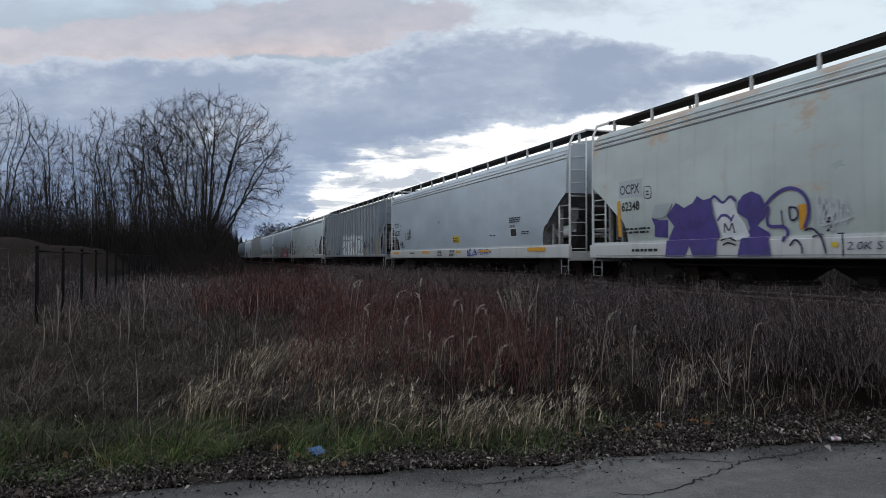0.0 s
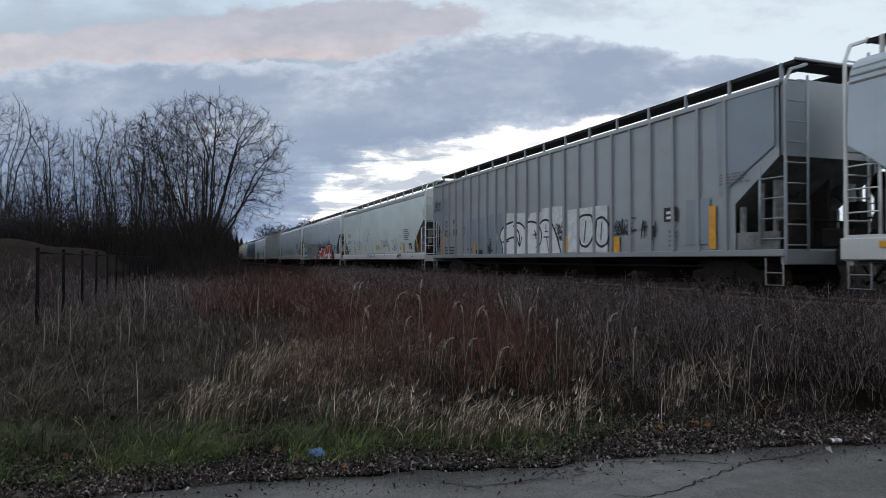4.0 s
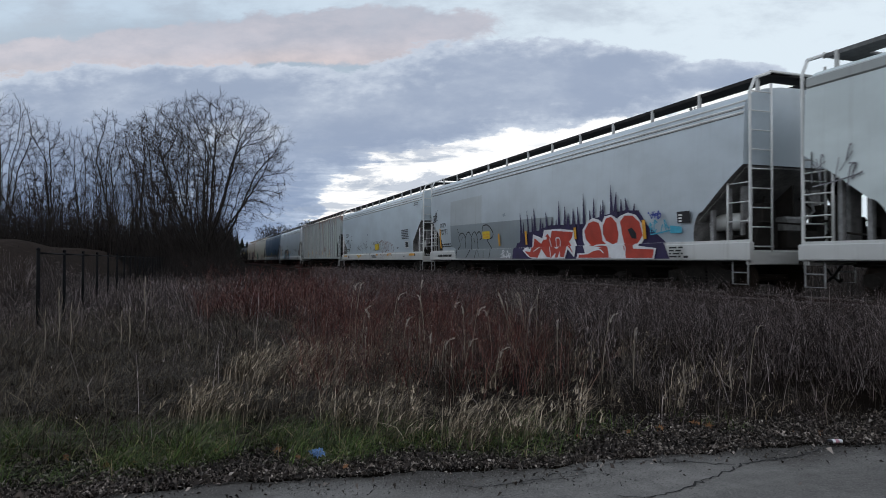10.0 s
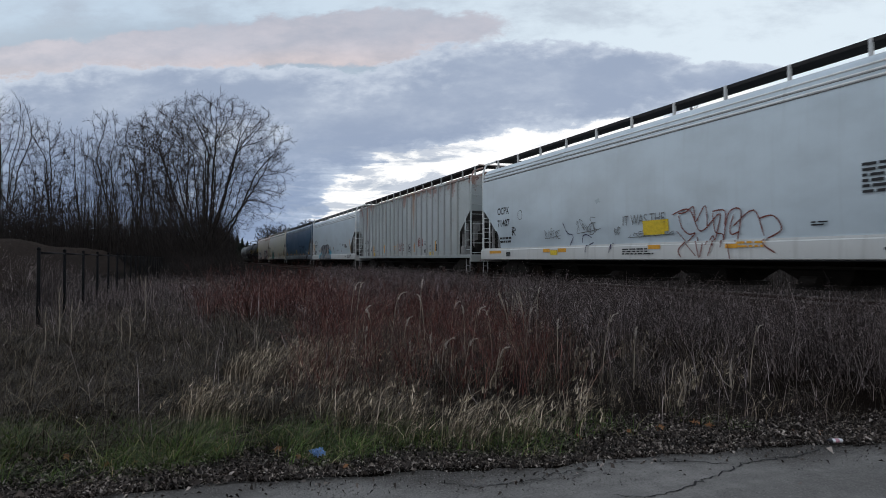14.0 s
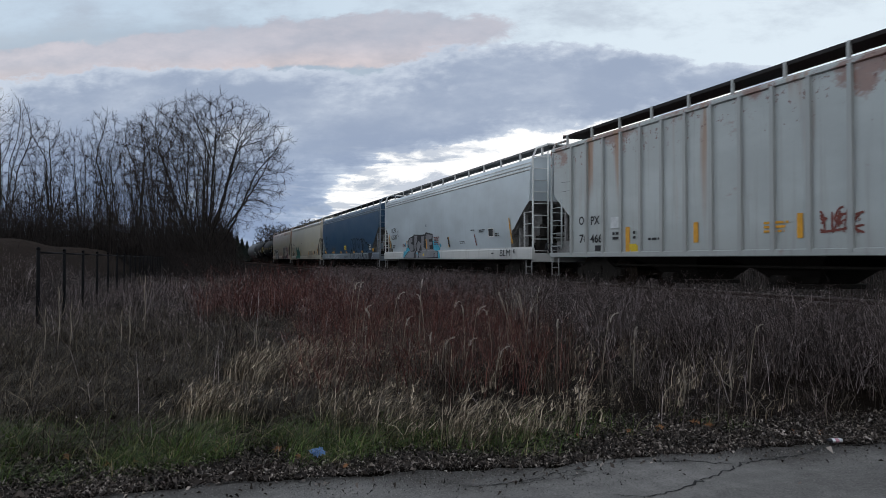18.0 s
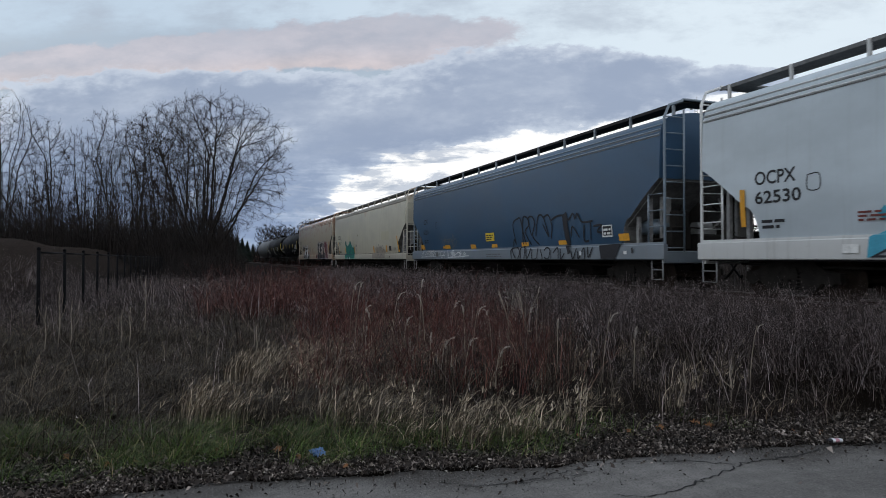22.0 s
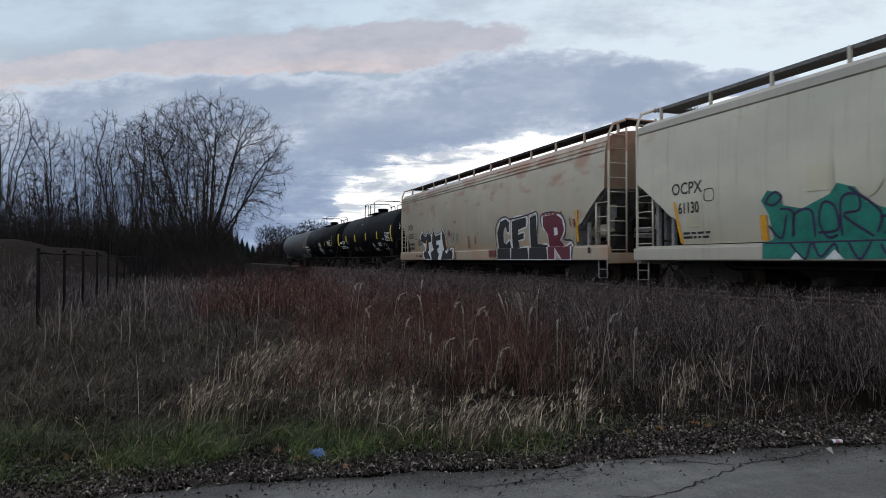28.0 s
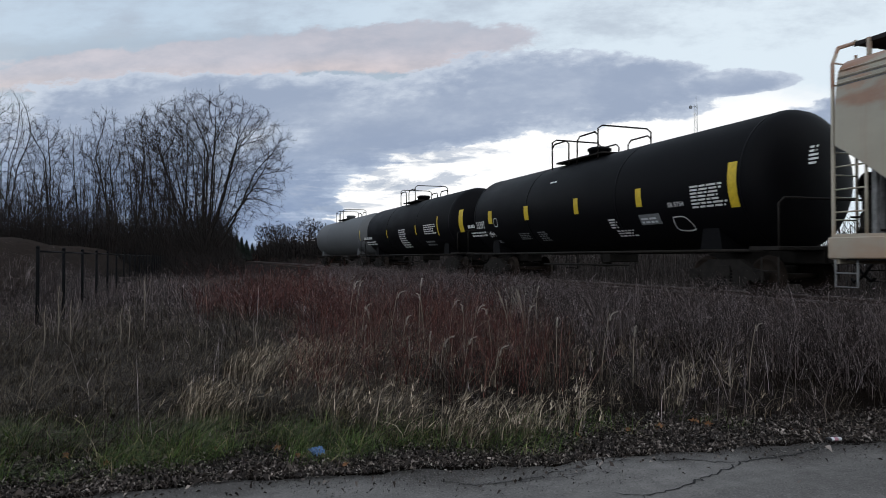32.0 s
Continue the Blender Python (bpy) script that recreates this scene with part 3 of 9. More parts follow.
def coupler(parent, e, end):
    s = Solid().box(-0.12, 0.12, end - 0.7, end + 0.05, 0.75, 1.0, 0.03).prism([(end, 0.72), (end + 0.3, 0.72), (end + 0.38, 0.8), (end + 0.38, 1.0), (end, 1.02)], -0.2, 0.2)
    ob = part("coupler", s, DARKSTEEL, parent, at=pose(0, 0, 0, 0, 0, 0 if e > 0 else 180))
    hose = Solid().tube([(-0.45, end, 0.8), (-0.5, end + 0.2, 0.5), (-0.42, end + 0.45, 0.36), (-0.3, end + 0.6, 0.42)], 0.03, 6)
    part("brake_hose", hose, UNDERBLACK, parent, at=pose(0, 0, 0, 0, 0, 0 if e > 0 else 180))
    return ob


def corner_post(top, lean):
    return Solid().tube([(0, 0, 0.80), (0, 0, top - 0.42), (lean * 0.25, 0, top - 0.12), (lean, 0, top + 0.02)], 0.036, 6, False)


def ladder_side(h0, h1, gap=0.62):
    """A stile and rungs that reach back to the corner post."""
    s = Solid().tube([(0, 0, h0), (0, 0, h1)], 0.028, 6)
    z = h0 + 0.08
    while z < h1 + 0.02:
        s.tube([(0, 0, z), (-0.02, gap * 0.5, z), (0, gap, z)], 0.016, 5)
        z += 0.40
    return s


def ladder_end(h0, h1, gap=0.58):
    s = Solid().tube([(0, 0, h0), (0, 0, h1)], 0.028, 6)
    z = h0 + 0.1
    while z < h1:
        s.tube([(0, 0, z), (-gap, 0, z)], 0.016, 5)
        z += 0.40
    return s


def stirrup():
    return Solid().tube([(0, 0, 0.85), (0, 0, 0.32), (0, 0.42, 0.32), (0, 0.42, 0.85)], 0.018, 5).tube([(0, 0, 0.56), (0, 0.42, 0.56)], 0.015, 5)


def rigging():
    """Brake cylinder, levers and housings on the end platform, under the slope sheet; placed to close the camera's view
    through the end.
    """
    s = Solid().prism([(-0.30, 1.0), (-2.1, 1.0), (-2.1, 1.2), (-0.30, 2.45)], -0.03, 0.03)
    for k in (-1, 1):
        a, b = sorted((k * 0.55, k * 1.12))
        s.box(a, b, -0.52, -0.20, 1.05, 1.62, 0.03).box(a + 0.08, b - 0.12, -0.46, -0.16, 1.62, 2.02, 0.03)
        s.tube([(k * 1.25, -0.15, 1.1), (k * 0.9, -0.35, 1.75), (k * 0.5, -0.6, 2.2)], 0.025, 6)
        s.tube([(k * 1.25, -0.3, 1.35), (k * 1.2, -1.1, 1.25), (k * 1.1, -1.5, 1.1)], 0.022, 6)
    s.box(-0.5, 0.4, -0.42, -0.1, 1.05, 1.45, 0.04).box(0.5, 1.2, -0.9, -0.55, 1.05, 1.35, 0.05)
    s.tube([(-1.2, -0.1, 1.55), (1.2, -0.1, 1.62)], 0.02, 6)
    return s


def car_ends(car, half, roof, mat, ladder_top=2.75, tank=False, post_x=1.5):
    """Corner posts, ladders, steps, platform, brake gear at both ends."""
    for e in (-1, 1):
        for s in (-1, 1):
            flip = pose(0, 0, 0, 0, 0, 180 if e < 0 else 0)
            sx = s * e
            part("corner_post", corner_post(roof, 0.55 * -sx), mat, car, at=flip @ pose(sx * post_x, half, 0), key=("post", roof, sx))
            if not tank:
                part("side_ladder", ladder_side(1.15, ladder_top), mat, car, at=flip @ pose(sx * post_x, half - 0.62, 0), key=("sl", ladder_top))
            part("end_ladder", ladder_end(1.0, roof - 0.2), mat, car, at=flip @ pose(sx * (post_x - 0.58), half, 0) @ (pose(0, 0, 0, 0, 0, 180) if sx > 0 else pose(0, 0, 0)), key=("el", roof))
            part("step", stirrup, GREY_STEP, car, at=flip @ pose(sx * (post_x + 0.02), half - 0.47, 0), key="step")
        y = e * half
        part("end_sill", Solid().box(-1.5, 1.5, min(y, y - e * 0.12), max(y, y - e * 0.12), 0.72, 1.02, 0.02), mat, car)
        part("end_platform", Solid().box(-1.42, 1.42, min(y - e * 0.14, y - e * 0.75), max(y - e * 0.14, y - e * 0.75), 1.0, 1.05), GRATE, car)
        for sx in (-1, 1):
            turn = pose(0, y, 0, 0, 0, 0 if e > 0 else 180)
            part("stanchion", lambda: Solid().box(-0.05, 0.05, -0.045, 0.045, 1.05, 2.36, 0.01), GREY_STEP, car, at=turn @ pose(sx * (post_x - 0.12), -0.70, 0), key="stanchion")
            part("gusset_post", lambda: Solid().box(-0.05, 0.05, -0.05, 0.05, 1.05, 1.92, 0.01), GREY_STEP, car, at=turn @ pose(sx * (post_x - 0.16), -1.22, 0), key="gusset")
        part("brake_rigging", rigging, DARKSTEEL, car, "dark brake levers and boxes", pose(0, y, 0, 0, 0, 0 if e > 0 else 180), "rigging")
        for sx in (-0.98, 0.98):
            part("end_strut", Solid().box(sx - 0.17, sx + 0.17, y - e * 0.62 - 0.04, y - e * 0.62 + 0.04, 1.05, 2.44, 0.03), GREY_STEP, car)
        coupler(car, e, half)


def running_gear(car, half, mat=UNDERBLACK, bays=(), body_low=0.85, inset=1.95):
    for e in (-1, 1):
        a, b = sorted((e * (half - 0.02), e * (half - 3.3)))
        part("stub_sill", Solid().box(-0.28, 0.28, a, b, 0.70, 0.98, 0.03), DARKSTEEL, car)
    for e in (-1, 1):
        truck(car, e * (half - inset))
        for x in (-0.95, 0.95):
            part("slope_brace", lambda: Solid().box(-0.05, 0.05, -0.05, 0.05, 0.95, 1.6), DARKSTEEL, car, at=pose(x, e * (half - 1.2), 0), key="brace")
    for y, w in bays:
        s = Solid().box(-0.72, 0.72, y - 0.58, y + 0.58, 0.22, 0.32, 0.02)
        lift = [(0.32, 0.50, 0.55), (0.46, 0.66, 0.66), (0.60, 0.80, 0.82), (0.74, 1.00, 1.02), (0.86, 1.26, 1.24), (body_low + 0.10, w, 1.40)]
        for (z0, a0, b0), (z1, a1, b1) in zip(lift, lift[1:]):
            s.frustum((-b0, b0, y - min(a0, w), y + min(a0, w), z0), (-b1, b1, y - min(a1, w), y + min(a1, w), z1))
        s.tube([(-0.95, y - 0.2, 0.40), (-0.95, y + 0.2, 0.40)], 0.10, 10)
        part("hopper_bay", s, HOPPERDARK, car, "near-black flaring discharge hopper")
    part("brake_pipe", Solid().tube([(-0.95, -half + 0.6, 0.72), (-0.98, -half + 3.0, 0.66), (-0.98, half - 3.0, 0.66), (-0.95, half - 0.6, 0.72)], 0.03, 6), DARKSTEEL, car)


def roof_walk(car, half, top, roof_at, mat, step=1.62, wide=0.95, inner=0.42, grate=None):
    """Two long grated boards on brackets, end boards, the hatch trough between."""
    grate = grate or GRATE
    for s in (-1, 1):
        a, b = sorted((s * inner, s * wide))
        w = Solid().box(a, b, -half, half, top - 0.045, top)
        w.box(s * wide - 0.02, s * wide + 0.02, -half, half, top - 0.065, top + 0.012)
        part("running_board", w, grate, car, "dark steel roof walkway")
        n = int(2 * (half - 0.3) / step)
        for i in range(n + 1):
            y = -half + 0.3 + i * 2 * (half - 0.3) / n
            part("bracket", lambda: Solid().prism([(-0.03, 0), (0.03, 0), (0.03, 1), (-0.03, 1)], -0.03, 0.03), mat, car, at=Matrix.Translation((s * (wide + 0.025), y, roof_at)) @ Matrix.Diagonal((1, 1, top + 0.01 - roof_at, 1)), key="bracket")
    for e in (-1, 1):
        y = e * half
        part("end_board", Solid().box(-wide, wide, min(y, y - e * 0.5), max(y, y - e * 0.5), top - 0.04, top + 0.004), grate, car)
        part("crossover_rail", Solid().tube([(-wide, y, top + 0.03), (wide, y, top + 0.03)], 0.03, 6), mat, car)
    t = Solid().box(-0.3, 0.3, -half + 1.2, half - 1.2, roof_at - 0.1, top - 0.08, 0.04)
    part("hatch_trough", t, mat, car, "long loading hatch along the roof")


# ---- covered hopper with curved sides ----
SIDE = [(1.500, 1.18), (1.540, 1.5), (1.570, 1.9), (1.585, 2.4), (1.585, 2.9), (1.570, 3.4), (1.545, 3.8), (1.525, 3.95)]
ROOF = [(1.49, 4.10), (1.42, 4.22), (1.28, 4.32), (1.0, 4.41), (0.55, 4.47), (0.0, 4.49)]


def side_w(z, flat=None):
    """Half width of the curved side at a height."""
    if flat is not None:
        return flat
    zs = [q for _, q in SIDE + ROOF]
    ws = [w for w, _ in SIDE + ROOF]
    return float(np.interp(z, zs, ws))


def curved_body(half, cut_z=2.8, cut_in=1.55, power=1.5):
    """A shell with raised, sloped-in lower ends."""
    hook = power > 1.3                      # the cut drops straight to the sill at its inner end
    e = np.concatenate([np.linspace(0, cut_in - 0.35, 6), cut_in - 0.35 + np.array([0.08, 0.16, 0.23, 0.29, 0.33, 0.35]), [half * 0.45, half]])
    ys = np.concatenate([-half + e, (half - e)[::-1][1:]])
    rows = []
    for y in ys:
        d = half - abs(y)
        if hook:
            q = d / (cut_in - 0.35)
            s = min(1.0, max(0.0, (d - cut_in + 0.35) / 0.35))
            low = cut_z - 0.90 * min(1.0, q) ** 1.1 if q <= 1 else 1.18 + (cut_z - 0.90 - 1.18) * math.sqrt(max(0.0, 1 - s * s))
        else:
            low = 1.18 + (cut_z - 1.18) * max(0.0, 1 - d / cut_in) ** power
        zs = [low + (3.95 - low) * k / 9 for k in range(10)]
        prof = [(side_w(z), z) for z in zs] + ROOF
        ring = [(-w, y, z) for w, z in prof] + [(w, y, z) for w, z in prof[-2::-1]]
        rows.append(ring)
    k = len(rows[0])
    vs = [p for r in rows for p in r]
    fs = [(i * k + j, i * k + j + 1, (i + 1) * k + j + 1, (i + 1) * k + j) for i in range(len(rows) - 1) for j in range(k - 1)]
    s = Solid().add(vs, fs, True)
    low = Solid()
    for a, b in zip(rows, rows[1:]):
        low.add([a[0], a[-1], b[-1], b[0]], [(0, 1, 2, 3)], True)
    ends = Solid().add(rows[0], [tuple(range(k))]), Solid().add(rows[-1], [tuple(range(k - 1, -1, -1))])
    return s, low, ends


def curved_hopper(name, y0, length, body, trim, label, plain_top=False, cylinder=True, band=None, grate=None):
    """Name, place of its middle at the start, length over couplers, paints."""
    half = length / 2 - 0.63
    car = thing("covered_hopper", pose(TRACK_X, y0, RAIL_Z), label, "rail car", "cars of the freight train")
    shell, low, ends = curved_body(half - 0.1, 2.75 if plain_top else 2.8, 1.6 if plain_top else 1.55, 1.6)
    part("body", shell, body, car)
    part("slope_sheet", low, SHADE, car, "sloping end sheet with shade in its grey")
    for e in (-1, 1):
        part("slope_sheet", Solid().prism([(e * (half - 0.14), 2.78), (e * (half - 2.5), 0.99), (e * (half - 2.5), 0.96), (e * (half - 0.14), 2.74)], -1.46, 1.46), SHADE, car, "sloping end sheet with shade in its grey")
    for wall in ends:
        part("end_wall", wall, RUSTY_END if name == "K" else body, car)
    top = 1.16 if plain_top else 1.24
    for s in (-1, 1):
        a, b = sorted((s * 1.46, s * 1.575))
        sill = Solid().box(a, b, -half - 0.05, half + 0.05, 0.81, top - 0.05, 0.02).prism([(-half, top - 0.05), (half, top - 0.05), (half, top), (-half, top)], s * 1.46, s * 1.545)
        part("side_sill", sill, trim, car)
        part("sill_lip", Solid().box(s * 1.56 - 0.03, s * 1.56 + 0.03, -half + 0.3, half - 0.3, 0.785, 0.808), UNDERBLACK, car)
        if plain_top:
            part("roof_band", Solid().box(s * 1.50 - 0.045, s * 1.50 + 0.045, -half + 0.12, half - 0.12, 3.99, 4.20, 0.03), band or trim, car, "grey band under the roof edge")
        else:
            for z in (3.88, 4.0, 4.12):
                w = side_w(z)
                part("eave_rib", Solid().tube([(s * w, -half + 0.12, z), (s * w, half - 0.12, z)], 0.026, 6), trim, car)
                # thin grey strip that paints the shadow line below the rib
                part("rib_shadow_line", Solid().box(s * w - 0.012, s * w + 0.012, -half + 0.14, half - 0.14, z - 0.040, z - 0.024), GREY_STEP, car)
    roof_walk(car, half, 4.72, 4.36, trim, grate=grate)
    car_ends(car, half, 4.70, trim)
    span = 2 * (half - 3.45)
    running_gear(car, half, UNDERBLACK, [(-span / 2 + span * (i + 0.5) / 4, span / 8 * 0.86) for i in range(4)])
    if cylinder:
        for x in (-0.95, ):
            part("air_reservoir", Solid().lathe([(-0.55, 0.06), (-0.5, 0.16), (-0.38, 0.2), (0.38, 0.2), (0.5, 0.16), (0.55, 0.06)], "y", (x, -half + 1.12, 1.66), 14), trim, car, "round-ended pale air reservoir")
    part("brake_valve", Solid().box(-0.35, 0.1, -half + 0.15, -half + 0.45, 1.3, 1.75, 0.05).tube([(0.1, -half + 0.3, 1.5), (0.6, -half + 0.3, 1.9), (0.6, -half + 0.5, 2.4)], 0.03, 6), GREY_STEP, car)
    part("brake_wheel", Solid().lathe([(0.0, 0.28), (0.03, 0.28), (0.03, 0.24), (0.0, 0.24)], "y", (-0.75, half - 0.12, 2.1), 18).tube([(-0.75, half - 0.2, 2.1), (-0.75, half - 0.05, 2.1)], 0.04, 8).tube([(-1.02, half - 0.1, 2.1), (-0.48, half - 0.1, 2.1)], 0.015, 5).tube([(-0.75, half - 0.1, 1.83), (-0.75, half - 0.1, 2.37)], 0.015, 5), DARKSTEEL, car)
    return car, half


# ---- covered hopper with ribbed flat sides ----


def ribbed_hopper(name, y0, length, body, trim, label, first=1.2, pitch=0.83, dark=None):
    half = length / 2 - 0.63
    car = thing("ribbed_hopper", pose(TRACK_X, y0, RAIL_Z), label, "rail car", "cars of the freight train")
    hb, w = half - 0.12, 1.50
    o = [(-hb, 4.28), (-hb, 2.85), (-hb + 1.16, 1.98), (-hb + 1.16, 0.93), (hb - 1.16, 0.93), (hb - 1.16, 1.98), (hb, 2.85), (hb, 4.28)]
    for s in (-1, 1):
        part("side_sheet", Solid().prism(o, s * w, s * (w - 0.02)), body, car)
        for i in range(int((2 * half - first - 1.2) / pitch) + 1):
            y = half - first - i * pitch
            part("rib", lambda: Solid().prism([(-0.055, 0), (0.055, 0), (0.04, 1), (-0.04, 1)], 0, 0.07), trim, car, at=Matrix.Translation((s * w, y, 0.96)) @ Matrix.Diagonal((s, 1, 3.26, 1)), key="rib")
        part("top_chord", Solid().box(s * w - 0.05, s * w + 0.06, -hb, hb, 4.20, 4.30, 0.015), trim, car)
        part("side_sill", Solid().box(s * w - 0.06, s * w + 0.035, -half, half, 0.88, 1.02, 0.015), trim, car)
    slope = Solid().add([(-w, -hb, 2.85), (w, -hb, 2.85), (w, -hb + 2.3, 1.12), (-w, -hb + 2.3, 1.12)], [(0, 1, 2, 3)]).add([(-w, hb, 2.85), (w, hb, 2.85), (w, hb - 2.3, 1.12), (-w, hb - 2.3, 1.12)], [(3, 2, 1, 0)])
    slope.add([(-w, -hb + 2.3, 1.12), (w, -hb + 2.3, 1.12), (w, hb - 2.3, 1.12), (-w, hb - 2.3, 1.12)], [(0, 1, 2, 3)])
    part("slope_sheet", slope, SHADE, car, "sloping end sheet with shade in its grey")
    for y in (-hb, hb - 0.03):
        part("end_wall", Solid().box(-w, w, y, y + 0.03, 2.85, 4.28), body, car)
    part("roof", Solid().prism([(-hb, 4.28), (hb, 4.28), (hb, 4.33), (-hb, 4.33)], -1.5, 1.5).box(-1.0, 1.0, -hb, hb, 4.33, 4.38), body, car)
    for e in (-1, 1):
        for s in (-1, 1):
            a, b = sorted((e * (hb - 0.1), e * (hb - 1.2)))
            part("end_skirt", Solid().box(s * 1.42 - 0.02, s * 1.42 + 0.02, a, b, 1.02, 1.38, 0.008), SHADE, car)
    roof_walk(car, half - 0.1, 4.74, 4.30, trim, 1.35, 1.12, 0.5, dark)
    car_ends(car, half, 4.62, trim, 2.7)
    span = 2 * (half - 3.3)
    running_gear(car, half, UNDERBLACK, [(-span / 2 + span * (i + 0.5) / 4, span / 8 * 0.9) for i in range(4)])
    return car, half


# ---- tank car ----


def tank_profile(half, r):
    p = []
    for k in range(7):
        a = math.pi / 2 * k / 6
        p.append((-half - 0.55 * math.cos(a) + 0.55, r * max(0.02, math.sin(a))))
    return p + [(-s, q) for s, q in reversed(p)]


def tank_car(y0, length, body, trim, label, stripes=True, r=1.52, cz=2.50):
    half = length / 2 - 0.55
    car = thing("tank_car", pose(TRACK_X, y0, RAIL_Z), label, "rail car", "cars of the freight train")
    th = half - 0.35
    part("tank_shell", Solid().lathe(tank_profile(th, r), "y", (0, 0, cz), 48), body, car)
    for y in (-th + 0.62, -th * 0.34, th * 0.34, th - 0.62):
        part("weld_band", Solid().lathe([(y - 0.03, r + 0.006), (y + 0.03, r + 0.006)], "y", (0, 0, cz), 48), body, car)
    for e in (-1, 1):
        part("saddle", Solid().prism([(e * (half - 2.2) - 0.35, 0.95), (e * (half - 2.2) + 0.35, 0.95), (e * (half - 2.2) + 0.25, 1.5), (e * (half - 2.2) - 0.25, 1.5)], -1.15, 1.15), body, car)
        part("stub_sill", Solid().box(-0.3, 0.3, min(e * half, e * (half - 3.2)), max(e * half, e * (half - 3.2)), 0.70, 1.02, 0.03), DARKSTEEL, car)
        part("end_platform", Solid().box(-1.5, 1.5, min(e * half, e * (half - 0.75)), max(e * half, e * (half - 0.75)), 0.98, 1.06, 0.01), DARKSTEEL, car)
        part("end_rail", Solid().tube([(-1.45, e * (half - 0.05), 1.05), (-1.45, e * (half - 0.05), 1.9), (-1.3, e * (half - 0.05), 2.02), (1.3, e * (half - 0.05), 2.02), (1.45, e * (half - 0.05), 1.9), (1.45, e * (half - 0.05), 1.05)], 0.025, 6), DARKSTEEL, car)
        for sx in (-1.48, 1.48):
            part("step", stirrup, DARKSTEEL, car, at=pose(sx, e * (half - 0.25) - 0.22, 0), key="step")
        truck(car, e * (half - 1.9))
        coupler(car, e, half)
    for s in (-1, 1):
        part("side_rod", Solid().tube([(s * 1.45, -half + 0.4, 0.98), (s * 1.45, half - 0.4, 0.98)], 0.035, 6), DARKSTEEL, car)
    part("outlet", Solid().lathe([(0.55, 0.12), (0.75, 0.2), (1.05, 0.24)], "z", (0, 0, 0), 12).box(-0.5, 0.5, -0.9, -0.5, 0.7, 0.95, 0.03).tube([(-0.9, -2.4, 0.62), (-0.9, 2.4, 0.62)], 0.03, 6).tube([(-0.5, 0.9, 0.95), (-0.5, 0.9, 0.5), (-0.5, 1.6, 0.5), (-0.5, 1.6, 0.95)], 0.03, 6), DARKSTEEL, car, "outlet valve and pipes under the tank")
    top = cz + r
    mid = 0.4
    part("manway", Solid().lathe([(top - 0.15, 0.34), (top + 0.22, 0.34), (top + 0.24, 0.38), (top + 0.30, 0.38), (top + 0.34, 0.3)], "z", (0, mid, 0), 18), body, car)
    deck = Solid().box(-0.8, 0.8, mid - 1.35, mid + 1.35, top - 0.06, top - 0.01).box(-0.3, 0.3, mid + 0.4, mid + 1.0, top - 0.01, top + 0.12, 0.02)
    part("top_deck", deck, DARKSTEEL, car)
    for s in (-1, 1):
        x = s * 0.95
        part("guard_rail", Solid().tube([(x, mid - 1.35, top - 0.25), (x, mid - 1.35, top + 0.46), (x, mid - 1.2, top + 0.58), (x, mid - 0.35, top + 0.58), (x, mid - 0.2, top + 0.46), (x, mid - 0.2, top - 0.25)], 0.024, 6).tube([(x, mid + 0.3, top - 0.25), (x, mid + 0.3, top + 0.46), (x, mid + 0.45, top + 0.58), (x, mid + 1.2, top + 0.58), (x, mid + 1.35, top + 0.46), (x, mid + 1.35, top - 0.25)], 0.024, 6), DARKSTEEL, car)
        e = mid + s * 1.35
        part("end_guard", Solid().tube([(-0.95, e, top - 0.1), (-0.95, e, top + 0.66), (-0.8, e, top + 0.76), (0.8, e, top + 0.76), (0.95, e, top + 0.66), (0.95, e, top - 0.1)], 0.024, 6), DARKSTEEL, car)
    return car, half

# ---- the train ----
SPEEDS = [(0, 7.26), (4, 7.07), (8, 6.76), (12, 6.73), (18, 6.69), (25, 6.64), (32, 6.64)]   # the train slows a little


def gone(t):
    """Metres rolled since the start."""
    way = 0.0
    for (t0, v0), (t1, v1) in zip(SPEEDS, SPEEDS[1:]):
        if t > t0:
            e = min(t, t1)
            way += (v0 + (v0 + (v1 - v0) * (e - t0) / (t1 - t0))) / 2 * (e - t0)
    return way


